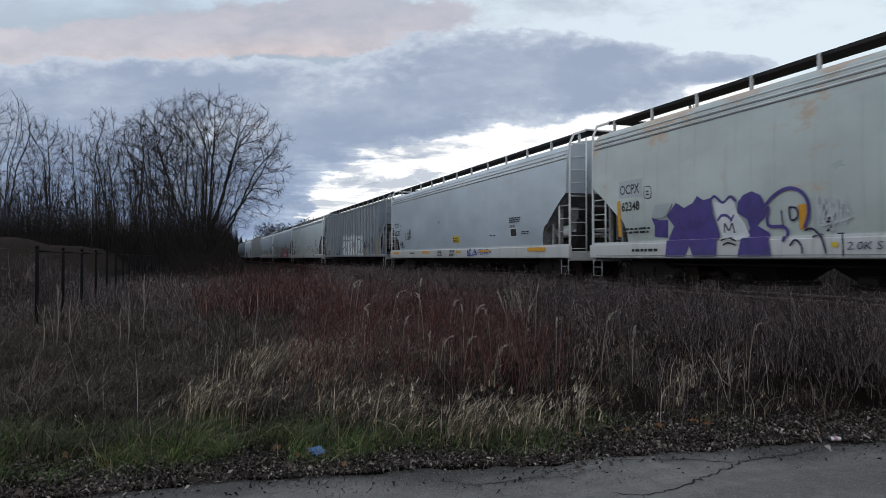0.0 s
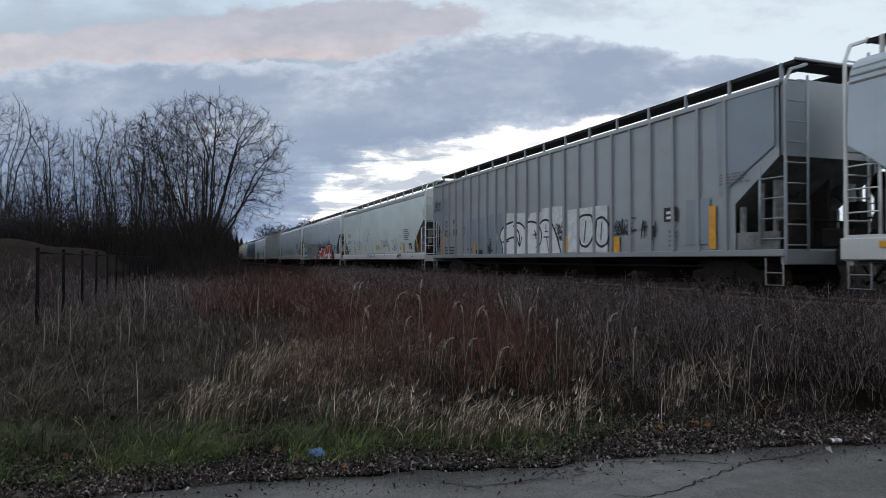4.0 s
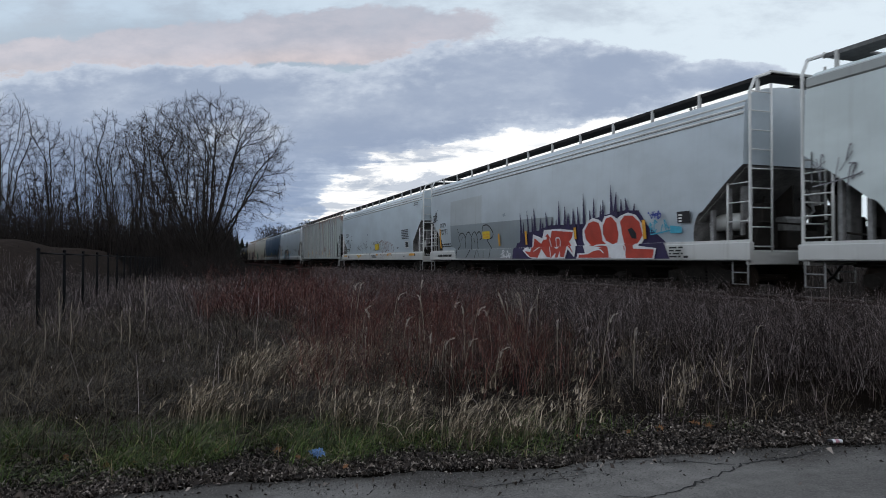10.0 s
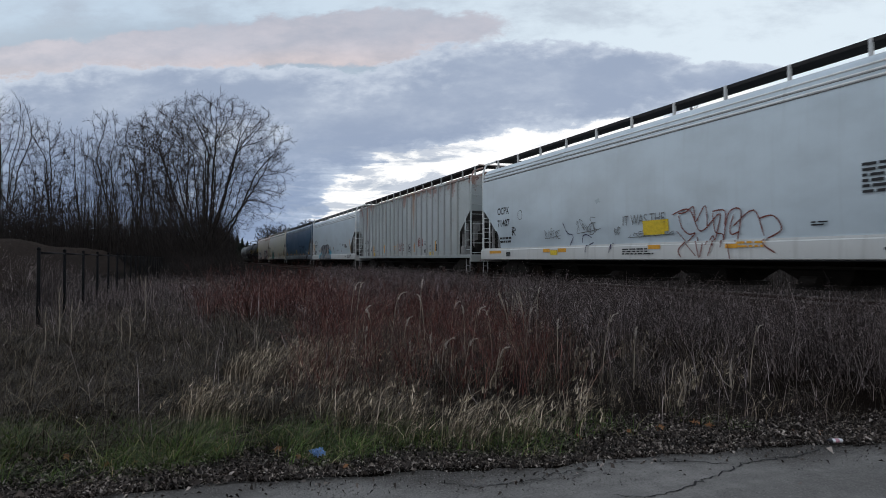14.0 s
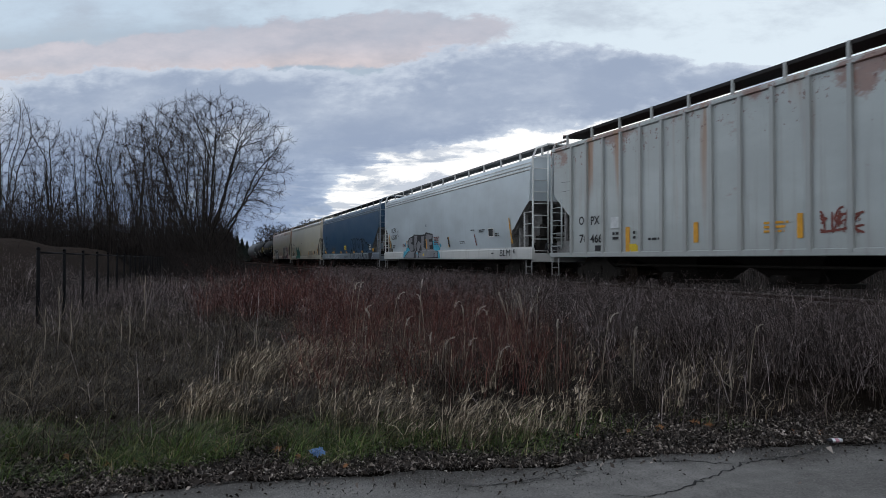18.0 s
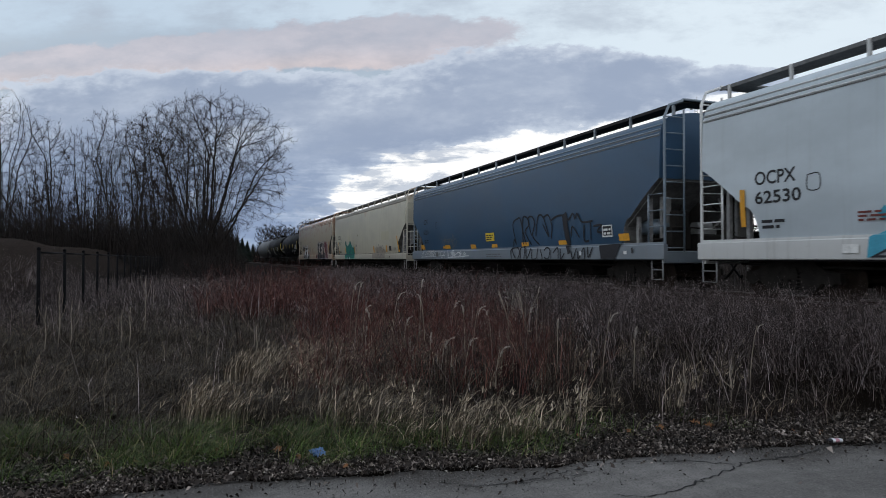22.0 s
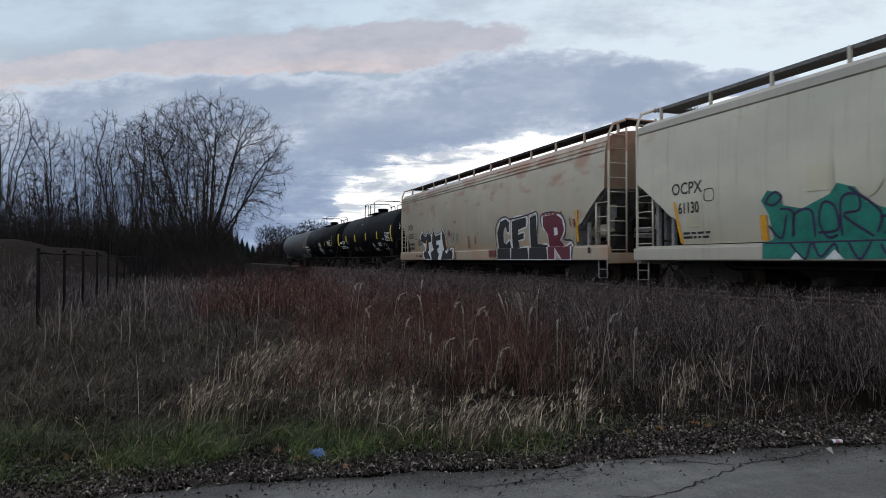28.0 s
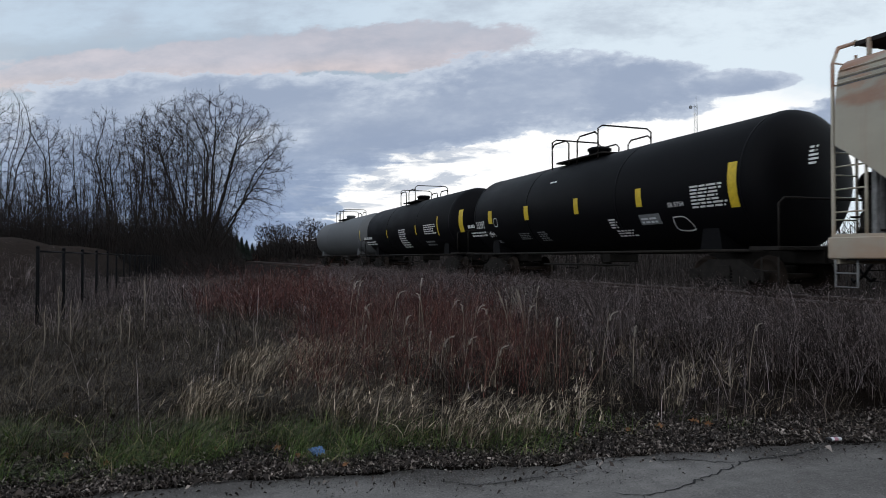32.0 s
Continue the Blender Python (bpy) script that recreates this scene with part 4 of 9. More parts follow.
JOINTS = [-3.2, 16.86, 37.67, 59.12, 79.72, 100.68, 121.46, 142.84, 162.82, 183.93, 205.01, 225.95, 243.0, 261.19, 281.1]
PAINT = {
    "A": paint("pale_green_grey_paint", (0.439, 0.488, 0.464), rust=0.7, grime=0.3, rustcolor=(0.32, 0.19, 0.10), rustcut=0.435),
    "B": paint("light_blue_grey_paint", (0.413, 0.470, 0.522), grime=0.14),
    "C": paint("flat_grey_paint", (0.222, 0.249, 0.274), grime=0.3),
    "D": paint("off_white_paint", (0.545, 0.608, 0.607), grime=0.2),
    "E": paint("silver_grey_paint", (0.404, 0.460, 0.503), grime=0.16),
    "F": paint("clean_pale_grey_paint", (0.457, 0.524, 0.568), grime=0.12),
    "G": paint("chipped_rusty_grey_paint", (0.353, 0.387, 0.390), grime=0.4, rust=0.8, rustcolor=(0.14, 0.055, 0.035), rustcut=0.475, streaks=0.9),
    "H": paint("grey_white_paint", (0.439, 0.496, 0.531), grime=0.14),
    "I": paint("slate_blue_paint", (0.020, 0.060, 0.115), grime=0.16, gloss=0.25, dirt=(0.07, 0.085, 0.10), spec=0.4),
    "J": paint("cream_paint", (0.456, 0.430, 0.344), grime=0.55, rust=0.35, rustcut=0.5, dirt=(0.25, 0.2, 0.14)),
    "K": paint("rust_stained_cream_paint", (0.348, 0.311, 0.235), grime=0.45, rust=0.7, rustcolor=(0.24, 0.11, 0.06), rustcut=0.50, dirt=(0.26, 0.14, 0.075), spots=0.85),
    "L": paint("black_tank_paint", (0.004, 0.004, 0.005), grime=0.12, gloss=0.42, dirt=(0.014, 0.013, 0.012), spec=0.07),
    "N": paint("grey_tank_paint", (0.085, 0.09, 0.095), grime=0.4, gloss=0.5, dirt=(0.05, 0.048, 0.045)),
}
WHITE_TRIM = paint("white_trim_paint", (0.60, 0.61, 0.60), grime=0.4)
BLUE_TRIM = paint("slate_trim_paint", (0.13, 0.17, 0.21), grime=0.3)
CREAM_TRIM = paint("cream_trim_paint", (0.47, 0.44, 0.36), grime=0.4, rust=0.4)
RUSTY_TRIM = paint("rusty_cream_trim", (0.45, 0.40, 0.31), grime=0.45, spots=0.9)
RUSTY_END = paint("rust_brown_end_paint", (0.21, 0.14, 0.09), grime=0.5, rust=0.8, rustcolor=(0.13, 0.05, 0.025), rustcut=0.42)
GREY_BAND = paint("grey_band_paint", (0.33, 0.35, 0.34), grime=0.3)
TAN_BAND = paint("tan_band_paint", (0.36, 0.33, 0.28), grime=0.3)
CARS, HALF = {}, {}
FIRST_RIB = {"C": 1.25, "G": 1.25}


def build_train():
    words = {
        "A": "pale green-grey covered hopper car with purple graffiti and rusty roof edge",
        "B": "light grey covered hopper car with faint small scrawls",
        "C": "grey ribbed hopper car with white bubble graffiti and patched paint",
        "D": "off-white covered hopper car with thin dark scrawls",
        "E": "silver-grey hopper car with red and navy spray-painted letters",
        "F": "clean pale grey covered hopper car with thin red-brown scrawl",
        "G": "white ribbed hopper car with rust streaks and flaking paint",
        "H": "grey-white covered hopper car with grey and cyan graffiti letters",
        "I": "dark slate-blue covered hopper car with black outlined graffiti",
        "J": "cream covered hopper car with large green graffiti letters",
        "K": "rust-stained cream covered hopper car with black and crimson graffiti",
        "L": "black tank car with yellow reflective stripes and white stencils",
        "M": "black tank car with small white stencils",
        "N": "dusty grey tank car, the last of the train",
    }
    for i, k in enumerate("ABCDEFGHIJKLMN"):
        a, b = JOINTS[i], JOINTS[i + 1]
        y, n = (a + b) / 2, b - a
        if k in "CG":
            CARS[k], HALF[k] = ribbed_hopper(k, y, n, PAINT[k], PAINT[k], words[k], FIRST_RIB[k])
        elif k in "LMN":
            CARS[k], HALF[k] = tank_car(y, n, PAINT["N" if k == "N" else "L"], DARKSTEEL, words[k])
        else:
            trim = {"I": BLUE_TRIM, "J": CREAM_TRIM, "K": RUSTY_TRIM}.get(k, WHITE_TRIM)
            CARS[k], HALF[k] = curved_hopper(k, y, n, PAINT[k], trim, words[k], k in "DJ", k not in "DJH", TAN_BAND if k == "J" else GREY_BAND, LIGHTGRATE if k in "DHJ" else None)


build_train()

# ---- lettering and spray paint on the cars ----
PURPLE = plain("purple_spray_paint", (0.075, 0.055, 0.22), 0.55, 0, 0.3, 3, 0.03)
SPRAYWHITE = plain("white_spray_paint", (0.62, 0.63, 0.65), 0.55, 0, 0.15, 4, 0.03)
SPRAYRED = plain("red_spray_paint", (0.40, 0.050, 0.032), 0.5, 0, 0.25, 3, 0.03)
NAVY = plain("navy_spray_paint", (0.028, 0.020, 0.065), 0.55, 0, 0.35, 3, 0.03)
CYAN = plain("cyan_spray_paint", (0.06, 0.33, 0.46), 0.5, 0, 0.2, 3, 0.03)
TEAL = plain("green_spray_paint", (0.016, 0.17, 0.13), 0.55, 0, 0.35, 4, 0.03)
CRIMSON = plain("crimson_spray_paint", (0.115, 0.018, 0.034), 0.55, 0, 0.3, 3, 0.03)
GREYSPRAY = plain("grey_spray_paint", (0.20, 0.20, 0.215), 0.55, 0, 0.25, 4, 0.03)
BLACKSPRAY = plain("black_spray_paint", (0.018, 0.018, 0.022), 0.6, 0, 0.3, 4, 0.03)
BLUEINK = plain("blue_marker_paint", (0.045, 0.07, 0.30), 0.6, 0, 0.3, 6, 0.03)
MAROON = plain("maroon_marker_paint", (0.17, 0.05, 0.04), 0.6, 0, 0.3, 6, 0.03)
PALE = plain("faded_white_paint", (0.55, 0.57, 0.58), 0.7, 0, 0.25, 5, 0.03)
PATCHGREY = paint("grey_patch_paint", (0.34, 0.375, 0.395), grime=0.3)
PATCHDARK = paint("slate_patch_paint", (0.155, 0.195, 0.24), grime=0.3)
BROWNHAZE = paint("brown_grey_patch_paint", (0.27, 0.225, 0.175), grime=0.4)
PATCHSTEEL = paint("steel_grey_patch_paint", (0.20, 0.235, 0.255), grime=0.3)
PATCHTAN = paint("tan_patch_paint", (0.45, 0.42, 0.30), grime=0.4)
LAYER = {}
SPREAD = {"A": 1.0, "B": 1.0952, "C": 1.07, "D": 1.0348, "E": 1.0228, "F": 1.0193, "G": 1.0156, "H": 1.0124, "I": 1.0086, "J": 1.0066, "K": 1.0066, "L": 1.0031, "M": 0.9994, "N": 1.0005}


def skin(k, z):
    """How far the near side stands out at a height."""
    if k in "CG":
        return 1.502
    if k in "LMN":
        return math.sqrt(max(0.05, 1.52 ** 2 - (z - 2.5) ** 2))
    if z < (1.16 if k in "DJ" else 1.235):
        return 1.577
    return side_w(z) + 0.001


def lay(k, name, bm, mat, label="", lift=None):
    """Wraps a flat design (distance from the far post, height) on the near side of a car."""
    zs = [bm_v.co.y for bm_v in bm.verts]
    edge = (1.158, 1.162) if k in "DJ" else () if k in "CGLMN" else (1.233, 1.237)
    for zc in [0.8 + 0.2 * i for i in range(1, 20)] + list(edge):
        if not min(zs) < zc < max(zs):
            continue
        bmesh.ops.bisect_plane(bm, geom=bm.verts[:] + bm.edges[:] + bm.faces[:], plane_co=(0, zc, 0), plane_no=(0, 1, 0))
    LAYER[k] = LAYER.get(k, 0) + 1
    off = 0.004 + 0.0012 * LAYER[k] if lift is None else lift
    for v in bm.verts:
        d, z = v.co.x, v.co.y if k in "CGLMN" else max(0.816, v.co.y)
        v.co = (-(skin(k, z) + off), HALF[k] - d * SPREAD[k], z)
    bmesh.ops.recalc_face_normals(bm, faces=bm.faces)
    me = bpy.data.meshes.new(name)
    bm.to_mesh(me)
    bm.free()
    me.materials.append(mat)
    ob = new(name, me)
    ob.parent = CARS[k]
    return tagged(ob, label) if label else ob


FONT_MESHES = {}


def letters(body, bold=0.0):
    if (body, bold) not in FONT_MESHES:
        cu = bpy.data.curves.new("letters", "FONT")
        cu.body, cu.offset, cu.resolution_u = body, bold, 3
        ob = new("letters", cu)
        me = bpy.data.meshes.new_from_object(ob.evaluated_get(bpy.context.evaluated_depsgraph_get()))
        bpy.data.objects.remove(ob)
        FONT_MESHES[(body, bold)] = me
    return FONT_MESHES[(body, bold)]


def text(k, body, d0, d1, z0, z1, mat, bold=0.012, shear=0.0, grow_by=0.0, name="stencil"):
    """Words fitted between two distances and two heights."""
    me = letters(body, bold)
    bm = bmesh.new()
    bm.from_mesh(me)
    base = letters(body, 0.012 if bold < 0.02 else 0.0)
    xs, ys = [v.co.x for v in base.vertices], [v.co.y for v in base.vertices]
    x0, x1, y0, y1 = min(xs), max(xs), min(ys), max(ys)
    for v in bm.verts:
        u, w = (v.co.x - x0) / (x1 - x0), (v.co.y - y0) / (y1 - y0)
        v.co = (d0 + (d1 - d0) * u + shear * (w - 0.5) * (z1 - z0), z0 + (z1 - z0) * w, 0)
    return lay(k, name, bm, mat)


def shape(k, outline, mat, name="spray_paint", label=""):
    """A filled outline of (distance, height)."""
    bm = bmesh.new()
    bm.faces.new([bm.verts.new((d, z, 0)) for d, z in outline])
    bmesh.ops.triangulate(bm, faces=bm.faces[:])
    return lay(k, name, bm, mat, label)


def box(k, d0, d1, z0, z1, mat, name="decal", label=""):
    return shape(k, [(d0, z0), (d1, z0), (d1, z1), (d0, z1)], mat, name, label)


def curve_through(pts, n=5):
    """Points along a smooth line through the given ones."""
    out = []
    p = [pts[0]] + list(pts) + [pts[-1]]
    for i in range(1, len(p) - 2):
        for j in range(n):
            t = j / n
            out.append(tuple(0.5 * (2 * p[i][c] + (p[i + 1][c] - p[i - 1][c]) * t + (2 * p[i - 1][c] - 5 * p[i][c] + 4 * p[i + 1][c] - p[i + 2][c]) * t * t + (3 * p[i][c] - p[i - 1][c] - 3 * p[i + 1][c] + p[i + 2][c]) * t ** 3) for c in (0, 1)))
    return out + [tuple(pts[-1])]


def strokes(k, lines, width, mat, name="spray_line", label="", smooth_by=5):
    """Sprayed lines of a fair width that thins at the ends."""
    bm = bmesh.new()
    for line in lines:
        pts = curve_through(line, smooth_by) if len(line) > 2 else list(line)
        last = None
        for i, (x, y) in enumerate(pts):
            a, b = pts[max(i - 1, 0)], pts[min(i + 1, len(pts) - 1)]
            n = math.hypot(b[0] - a[0], b[1] - a[1]) or 1
            w = width * (0.35 if i in (0, len(pts) - 1) else 0.5)
            ox, oy = -(b[1] - a[1]) / n * w, (b[0] - a[0]) / n * w
            pair = bm.verts.new((x - ox, y - oy, 0)), bm.verts.new((x + ox, y + oy, 0))
            if last:
                bm.faces.new((last[0], pair[0], pair[1], last[1]))
            last = pair
    return lay(k, name, bm, mat, label)


GLYPHS = [
    [[(0.0, 0.9), (0.35, 1.0), (0.5, 0.7), (0.1, 0.45), (0.45, 0.1), (0.0, 0.0)]],
    [[(0.5, 0.8), (0.15, 1.0), (0.0, 0.5), (0.2, 0.0), (0.6, 0.2), (0.55, 0.6), (0.2, 0.55)]],
    [[(0.05, 0.0), (0.1, 1.0), (0.3, 0.5), (0.55, 1.0), (0.6, 0.0)]],
    [[(0.0, 1.0), (0.1, 0.0)], [(0.5, 0.95), (0.1, 0.5), (0.6, -0.05)]],
    [[(0.0, 0.1), (0.3, 1.05), (0.6, 0.0)], [(0.0, 0.4), (0.7, 0.45)]],
    [[(0.55, 0.95), (0.05, 0.9), (0.1, 0.0), (0.6, 0.05)], [(0.05, 0.5), (0.45, 0.55)]],
    [[(0.0, 0.0), (0.05, 0.6), (0.3, 0.75), (0.35, 0.1), (0.6, 0.0), (0.75, 0.4)]],
    [[(0.0, 0.8), (0.2, 0.0), (0.45, 0.85), (0.7, 0.1), (1.0, 1.1)]],
]


def scrawl(k, d0, d1, z0, z1, seed, mat, width=0.03, turns=14):
    """An unreadable hand-sprayed tag: looped, overlapping letters on a rising line, a flourish below."""
    rng = random.Random(seed)
    count = max(3, min(10, turns))
    cell = (d1 - d0) / (count + 0.4)
    lines = []
    for i in range(count):
        h = (z1 - z0) * rng.uniform(0.55, 0.85)
        base = z0 + (z1 - z0 - h) * rng.uniform(0.1, 1.0)
        tilt, wide = rng.uniform(-0.25, 0.6), cell * rng.uniform(1.8, 3.4) * rng.choice((1, 1, -1))
        for stroke in rng.choice(GLYPHS):
            line = []
            for u, w in stroke:
                x = d0 + cell * i + wide * (u + tilt * w) + rng.gauss(0, 0.35) * cell
                y = base + h * w + rng.gauss(0, 0.12) * h
                line.append((min(d1, max(d0, x)), min(z1, max(z0, y))))
            lines.append(line[:rng.randint(2, len(line))])
    if turns > 6:
        y = z0 + 0.1 * (z1 - z0)
        lines.append([(d0, y), ((d0 + d1) / 2, y + 0.08 * (z1 - z0)), (d1, y + 0.2 * (z1 - z0))])
    return strokes(k, lines, width * 0.85, mat, "scrawl")


def bars(k, d0, d1, z0, z1, rows, mat, seed=1):
    """Small print too fine to read: rows of short bars."""
    rng = random.Random(seed)
    bm = bmesh.new()
    h = (z1 - z0) / rows
    for i in range(rows):
        x = d0
        end = d1 - rng.uniform(0, 0.25) * (d1 - d0)
        while x < end:
            w = min(rng.uniform(0.08, 0.3), end - x)
            z = z0 + h * i
            bm.faces.new([bm.verts.new(c) for c in ((x, z, 0), (x + w, z, 0), (x + w, z + h * 0.55, 0), (x, z + h * 0.55, 0))])
            x += w + 0.045
    return lay(k, "small_print", bm, mat)


# what is written on each car: distance from its far post, height above the rail

box("A", 1.36, 2.34, 2.38, 2.83, PATCHGREY, "paint_patch")
text("A", "OCPX", 1.41, 2.23, 2.47, 2.72, INK, 0.012, 0, name="stencil")
text("A", "62348", 1.49, 2.21, 2.04, 2.27, INK, 0.02, 0, name="stencil")
strokes("A", [[(2.43, 2.6), (2.43, 2.34), (2.67, 2.32), (2.67, 2.57), (2.43, 2.6)]], 0.02, INK)
bars("A", 2.5, 2.61, 2.38, 2.53, 2, INK, 1)
box("A", 1.28, 1.42, 1.37, 2.32, AMBER, "reflective_strip")
box("A", 4.09, 4.32, 1.35, 1.86, AMBER, "reflective_strip")
box("A", 6.95, 7.12, 1.35, 1.82, AMBER, "reflective_strip")
bars("A", 1.49, 2.61, 1.45, 1.63, 2, INK, 3)
bars("A", 1.91, 2.99, 0.98, 1.1, 1, INK, 4)
bars("A", 3.5, 3.87, 0.99, 1.1, 2, INK, 5)
shape("A", [(2.69, 1.81), (2.8, 1.59), (2.76, 1.34), (3.23, 1.3), (3.28, 1.73), (3.01, 1.73)], PURPLE)
shape("A", [(3.26, 1.82), (3.6, 2.11), (3.87, 1.97), (4.15, 2.06), (4.3, 2.21), (4.49, 2.1), (4.73, 2.13), (4.78, 1.78), (4.91, 1.35), (4.87, 0.85), (4.15, 0.85), (4.03, 1.12), (3.9, 0.85), (3.21, 0.85), (3.28, 1.29), (3.5, 1.56)], PURPLE)
shape("A", [(5.45, 1.76), (5.49, 1.97), (5.63, 2.11), (5.86, 2.17), (6.08, 2.07), (6.21, 1.84), (6.16, 1.63), (5.95, 1.48), (6.25, 1.31), (6.34, 0.85), (5.47, 0.85), (5.56, 1.19), (5.77, 1.42), (5.71, 1.61)], PURPLE)
shape("A", [(4.8, 2.04), (5.01, 2), (5.18, 2.09), (5.39, 1.99), (5.47, 1.75), (5.65, 1.54), (5.75, 1.27), (5.45, 1.17), (5.01, 1.24), (4.91, 1.54)], SPRAYWHITE)
shape("A", [(2.7, 1.83), (2.83, 2.11), (3.47, 2.12), (3.28, 1.85), (3.05, 1.76)], PATCHGREY)
strokes("A", [[(4.73, 2.1), (4.85, 2.15), (5.07, 2), (5.29, 2.11), (5.44, 2)], [(4.9, 1.62), (5.01, 1.72), (5.18, 1.71), (5.31, 1.6)], [(5.26, 1.58), (5.37, 1.72)]], 0.06, PURPLE)
strokes("A", [[(5.07, 1.35), (5.1, 1.55), (5.2, 1.4), (5.31, 1.54), (5.35, 1.34)], [(5.01, 1.19), (5.23, 1.24), (5.45, 1.17)], [(5.07, 1.09), (5.23, 1.14), (5.45, 1.08)]], 0.035, BLACKSPRAY)
strokes("A", [[(6.2, 1.86), (6.39, 2.02), (6.7, 2.14), (6.98, 2.08), (7.16, 1.88), (7.17, 1.61), (7.05, 1.37)], [(6.27, 1.84), (6.22, 1.55), (6.29, 1.44), (6.59, 1.42), (6.68, 1.31), (6.61, 1.13)]], 0.07, PURPLE)
strokes("A", [[(6.57, 1.74), (6.59, 1.42)], [(6.75, 1.78), (6.78, 1.54), (6.93, 1.59), (6.91, 1.75), (6.75, 1.78)], [(7.68, 1.55), (7.51, 1.51), (7.64, 1.41), (7.52, 1.3)], [(7.05, 1.33), (7.21, 1.36), (7.35, 1.25)], [(7.27, 1.2), (7.43, 1.23), (7.55, 0.9)], [(6.77, 1.05), (6.9, 1.16), (7.03, 1.05), (7.05, 0.9)], [(7.72, 1.25), (7.85, 1.25)]], 0.04, NAVY)
strokes("A", [[(7.87, 1.23), (7.88, 0.86)]], 0.04, NAVY)
text("A", "2.0K S", 7.96, 8.6, 0.96, 1.1, NAVY, 0, 0.2, name="spray_letters")
box("A", 7.66, 7.78, 1.01, 1.1, YELLOW, "decal")
scrawl("A", 7.37, 8.02, 1.34, 1.95, 8, PALE, 0.04, 10)
strokes("A", [[(0.3, 0.875), (17.5, 0.875)]], 0.02, FAINT)
text("B", "OCPX", 0.81, 1.56, 2.47, 2.73, INK, 0.012, 0, name="stencil")
text("B", "62283", 0.85, 1.76, 2.04, 2.29, INK, 0.02, 0, name="stencil")
strokes("B", [[(1.83, 2.57), (1.83, 2.3), (2.09, 2.3), (2.09, 2.56), (1.83, 2.57)]], 0.02, INK)
scrawl("B", 2.62, 3.6, 1.69, 2.38, 3, BLACKSPRAY, 0.03, 8)
scrawl("B", 1.64, 2.43, 1.31, 1.71, 5, BLACKSPRAY, 0.03, 8)
scrawl("B", 4, 6.97, 1.38, 2.03, 7, PALE, 0.03, 16)
bars("B", 0.91, 1.48, 1.64, 1.87, 2, INK, 2)
box("B", 0.6, 1.57, 1.02, 1.13, AMBER, "decal")
box("B", 5.25, 6.18, 1.02, 1.13, AMBER, "decal")
box("B", 9.46, 9.93, 1.02, 1.12, AMBER, "decal")
bars("B", 3.36, 4.18, 1.02, 1.13, 1, INK, 21)
box("B", 9.05, 9.75, 1.46, 1.75, YELLOW, "placard")
bars("B", 9.09, 9.71, 1.49, 1.7, 3, INK, 6)
bars("B", 8.72, 9.3, 0.89, 1.19, 5, INK, 8)
bars("B", 14.22, 15.15, 2.07, 2.28, 3, INK, 2)
bars("B", 14.25, 14.66, 1.9, 1.99, 2, INK, 3)
box("B", 14.25, 14.77, 1.55, 1.88, CHALK, "notice")
box("B", 14.31, 14.72, 1.58, 1.84, INK, "notice")
bars("B", 15.05, 15.63, 1.63, 1.76, 2, INK, 4)
bars("B", 12.64, 13.21, 1.64, 1.71, 1, INK, 5)
scrawl("B", 10.65, 11.59, 0.87, 1.17, 9, BLUEINK, 0.05, 8)
scrawl("B", 11.59, 12.97, 0.9, 1.15, 19, BLUEINK, 0.03, 6)
box("B", 11.8, 12.7, 1.03, 1.12, AMBER, "decal")
box("B", 15.52, 16.62, 1.03, 1.16, AMBER, "decal")
bars("B", 7.35, 7.92, 0.9, 1.18, 4, INK, 3)
shape("C", [(-0.1, 3.54), (2.05, 3.54), (2.05, 2.76), (1.34, 2.77), (1.34, 1.99), (-0.17, 2.91)], PATCHDARK)
shape("C", [(3.89, 2.47), (5.47, 2.48), (6.38, 2.53), (7.06, 2.54), (7.12, 1.02), (3.88, 1.03)], PATCHDARK)
shape("C", [(7.35, 2.51), (8.08, 2.45), (8.79, 2.43), (9.02, 2.23), (9.19, 2.39), (9.89, 2.37), (9.91, 2.48), (10.71, 2.49), (11.2, 2.46), (11.22, 1.02), (7.12, 1.02)], PALE)
shape("C", [(7.12, 1.02), (7.04, 1.42), (6.9, 1.62), (7.0, 1.87), (7.39, 2.08), (7.95, 2.16), (8.29, 2.09), (8.58, 1.97), (8.78, 1.91), (8.85, 2.03), (9.17, 2.09), (9.57, 2.01), (9.75, 1.92), (9.92, 2.06), (10.21, 2.09), (10.49, 1.99), (10.76, 1.6), (11.04, 1.01)], SPRAYWHITE)
strokes("C", [[(7.12, 1.02), (7.05, 1.41), (6.9, 1.62), (7.0, 1.87), (7.39, 2.08), (7.95, 2.16)], [(7.1, 1.44), (7.85, 1.6), (8.05, 1.5), (8.04, 1.04)], [(7.24, 1.47), (7.62, 1.47)], [(7.94, 1.97), (8.08, 2.07), (8.38, 2.09), (8.66, 1.97), (8.81, 1.78), (8.84, 1.28), (8.8, 1.03)], [(8.23, 1.88), (8.39, 1.65), (8.39, 1.29)], [(8.23, 1.59), (8.39, 1.29), (8.58, 1.6)]], 0.07, BLACKSPRAY)
strokes("C", [[(8.82, 1.69), (8.8, 1.94), (9.02, 2.09), (9.39, 2.07), (9.68, 1.96), (9.85, 1.74), (9.88, 1.54), (9.77, 1.31), (9.51, 1.21)], [(9.67, 1.25), (9.74, 1.03)], [(9.43, 1.8), (9.53, 1.64), (9.64, 1.78)], [(9.33, 1.64), (9.69, 1.63)], [(9.52, 1.63), (9.52, 1.5)], [(9.78, 1.98), (9.95, 2.08), (10.21, 2.09), (10.49, 1.97), (10.67, 1.74), (10.82, 1.49), (11.05, 1.01)]], 0.07, BLACKSPRAY)
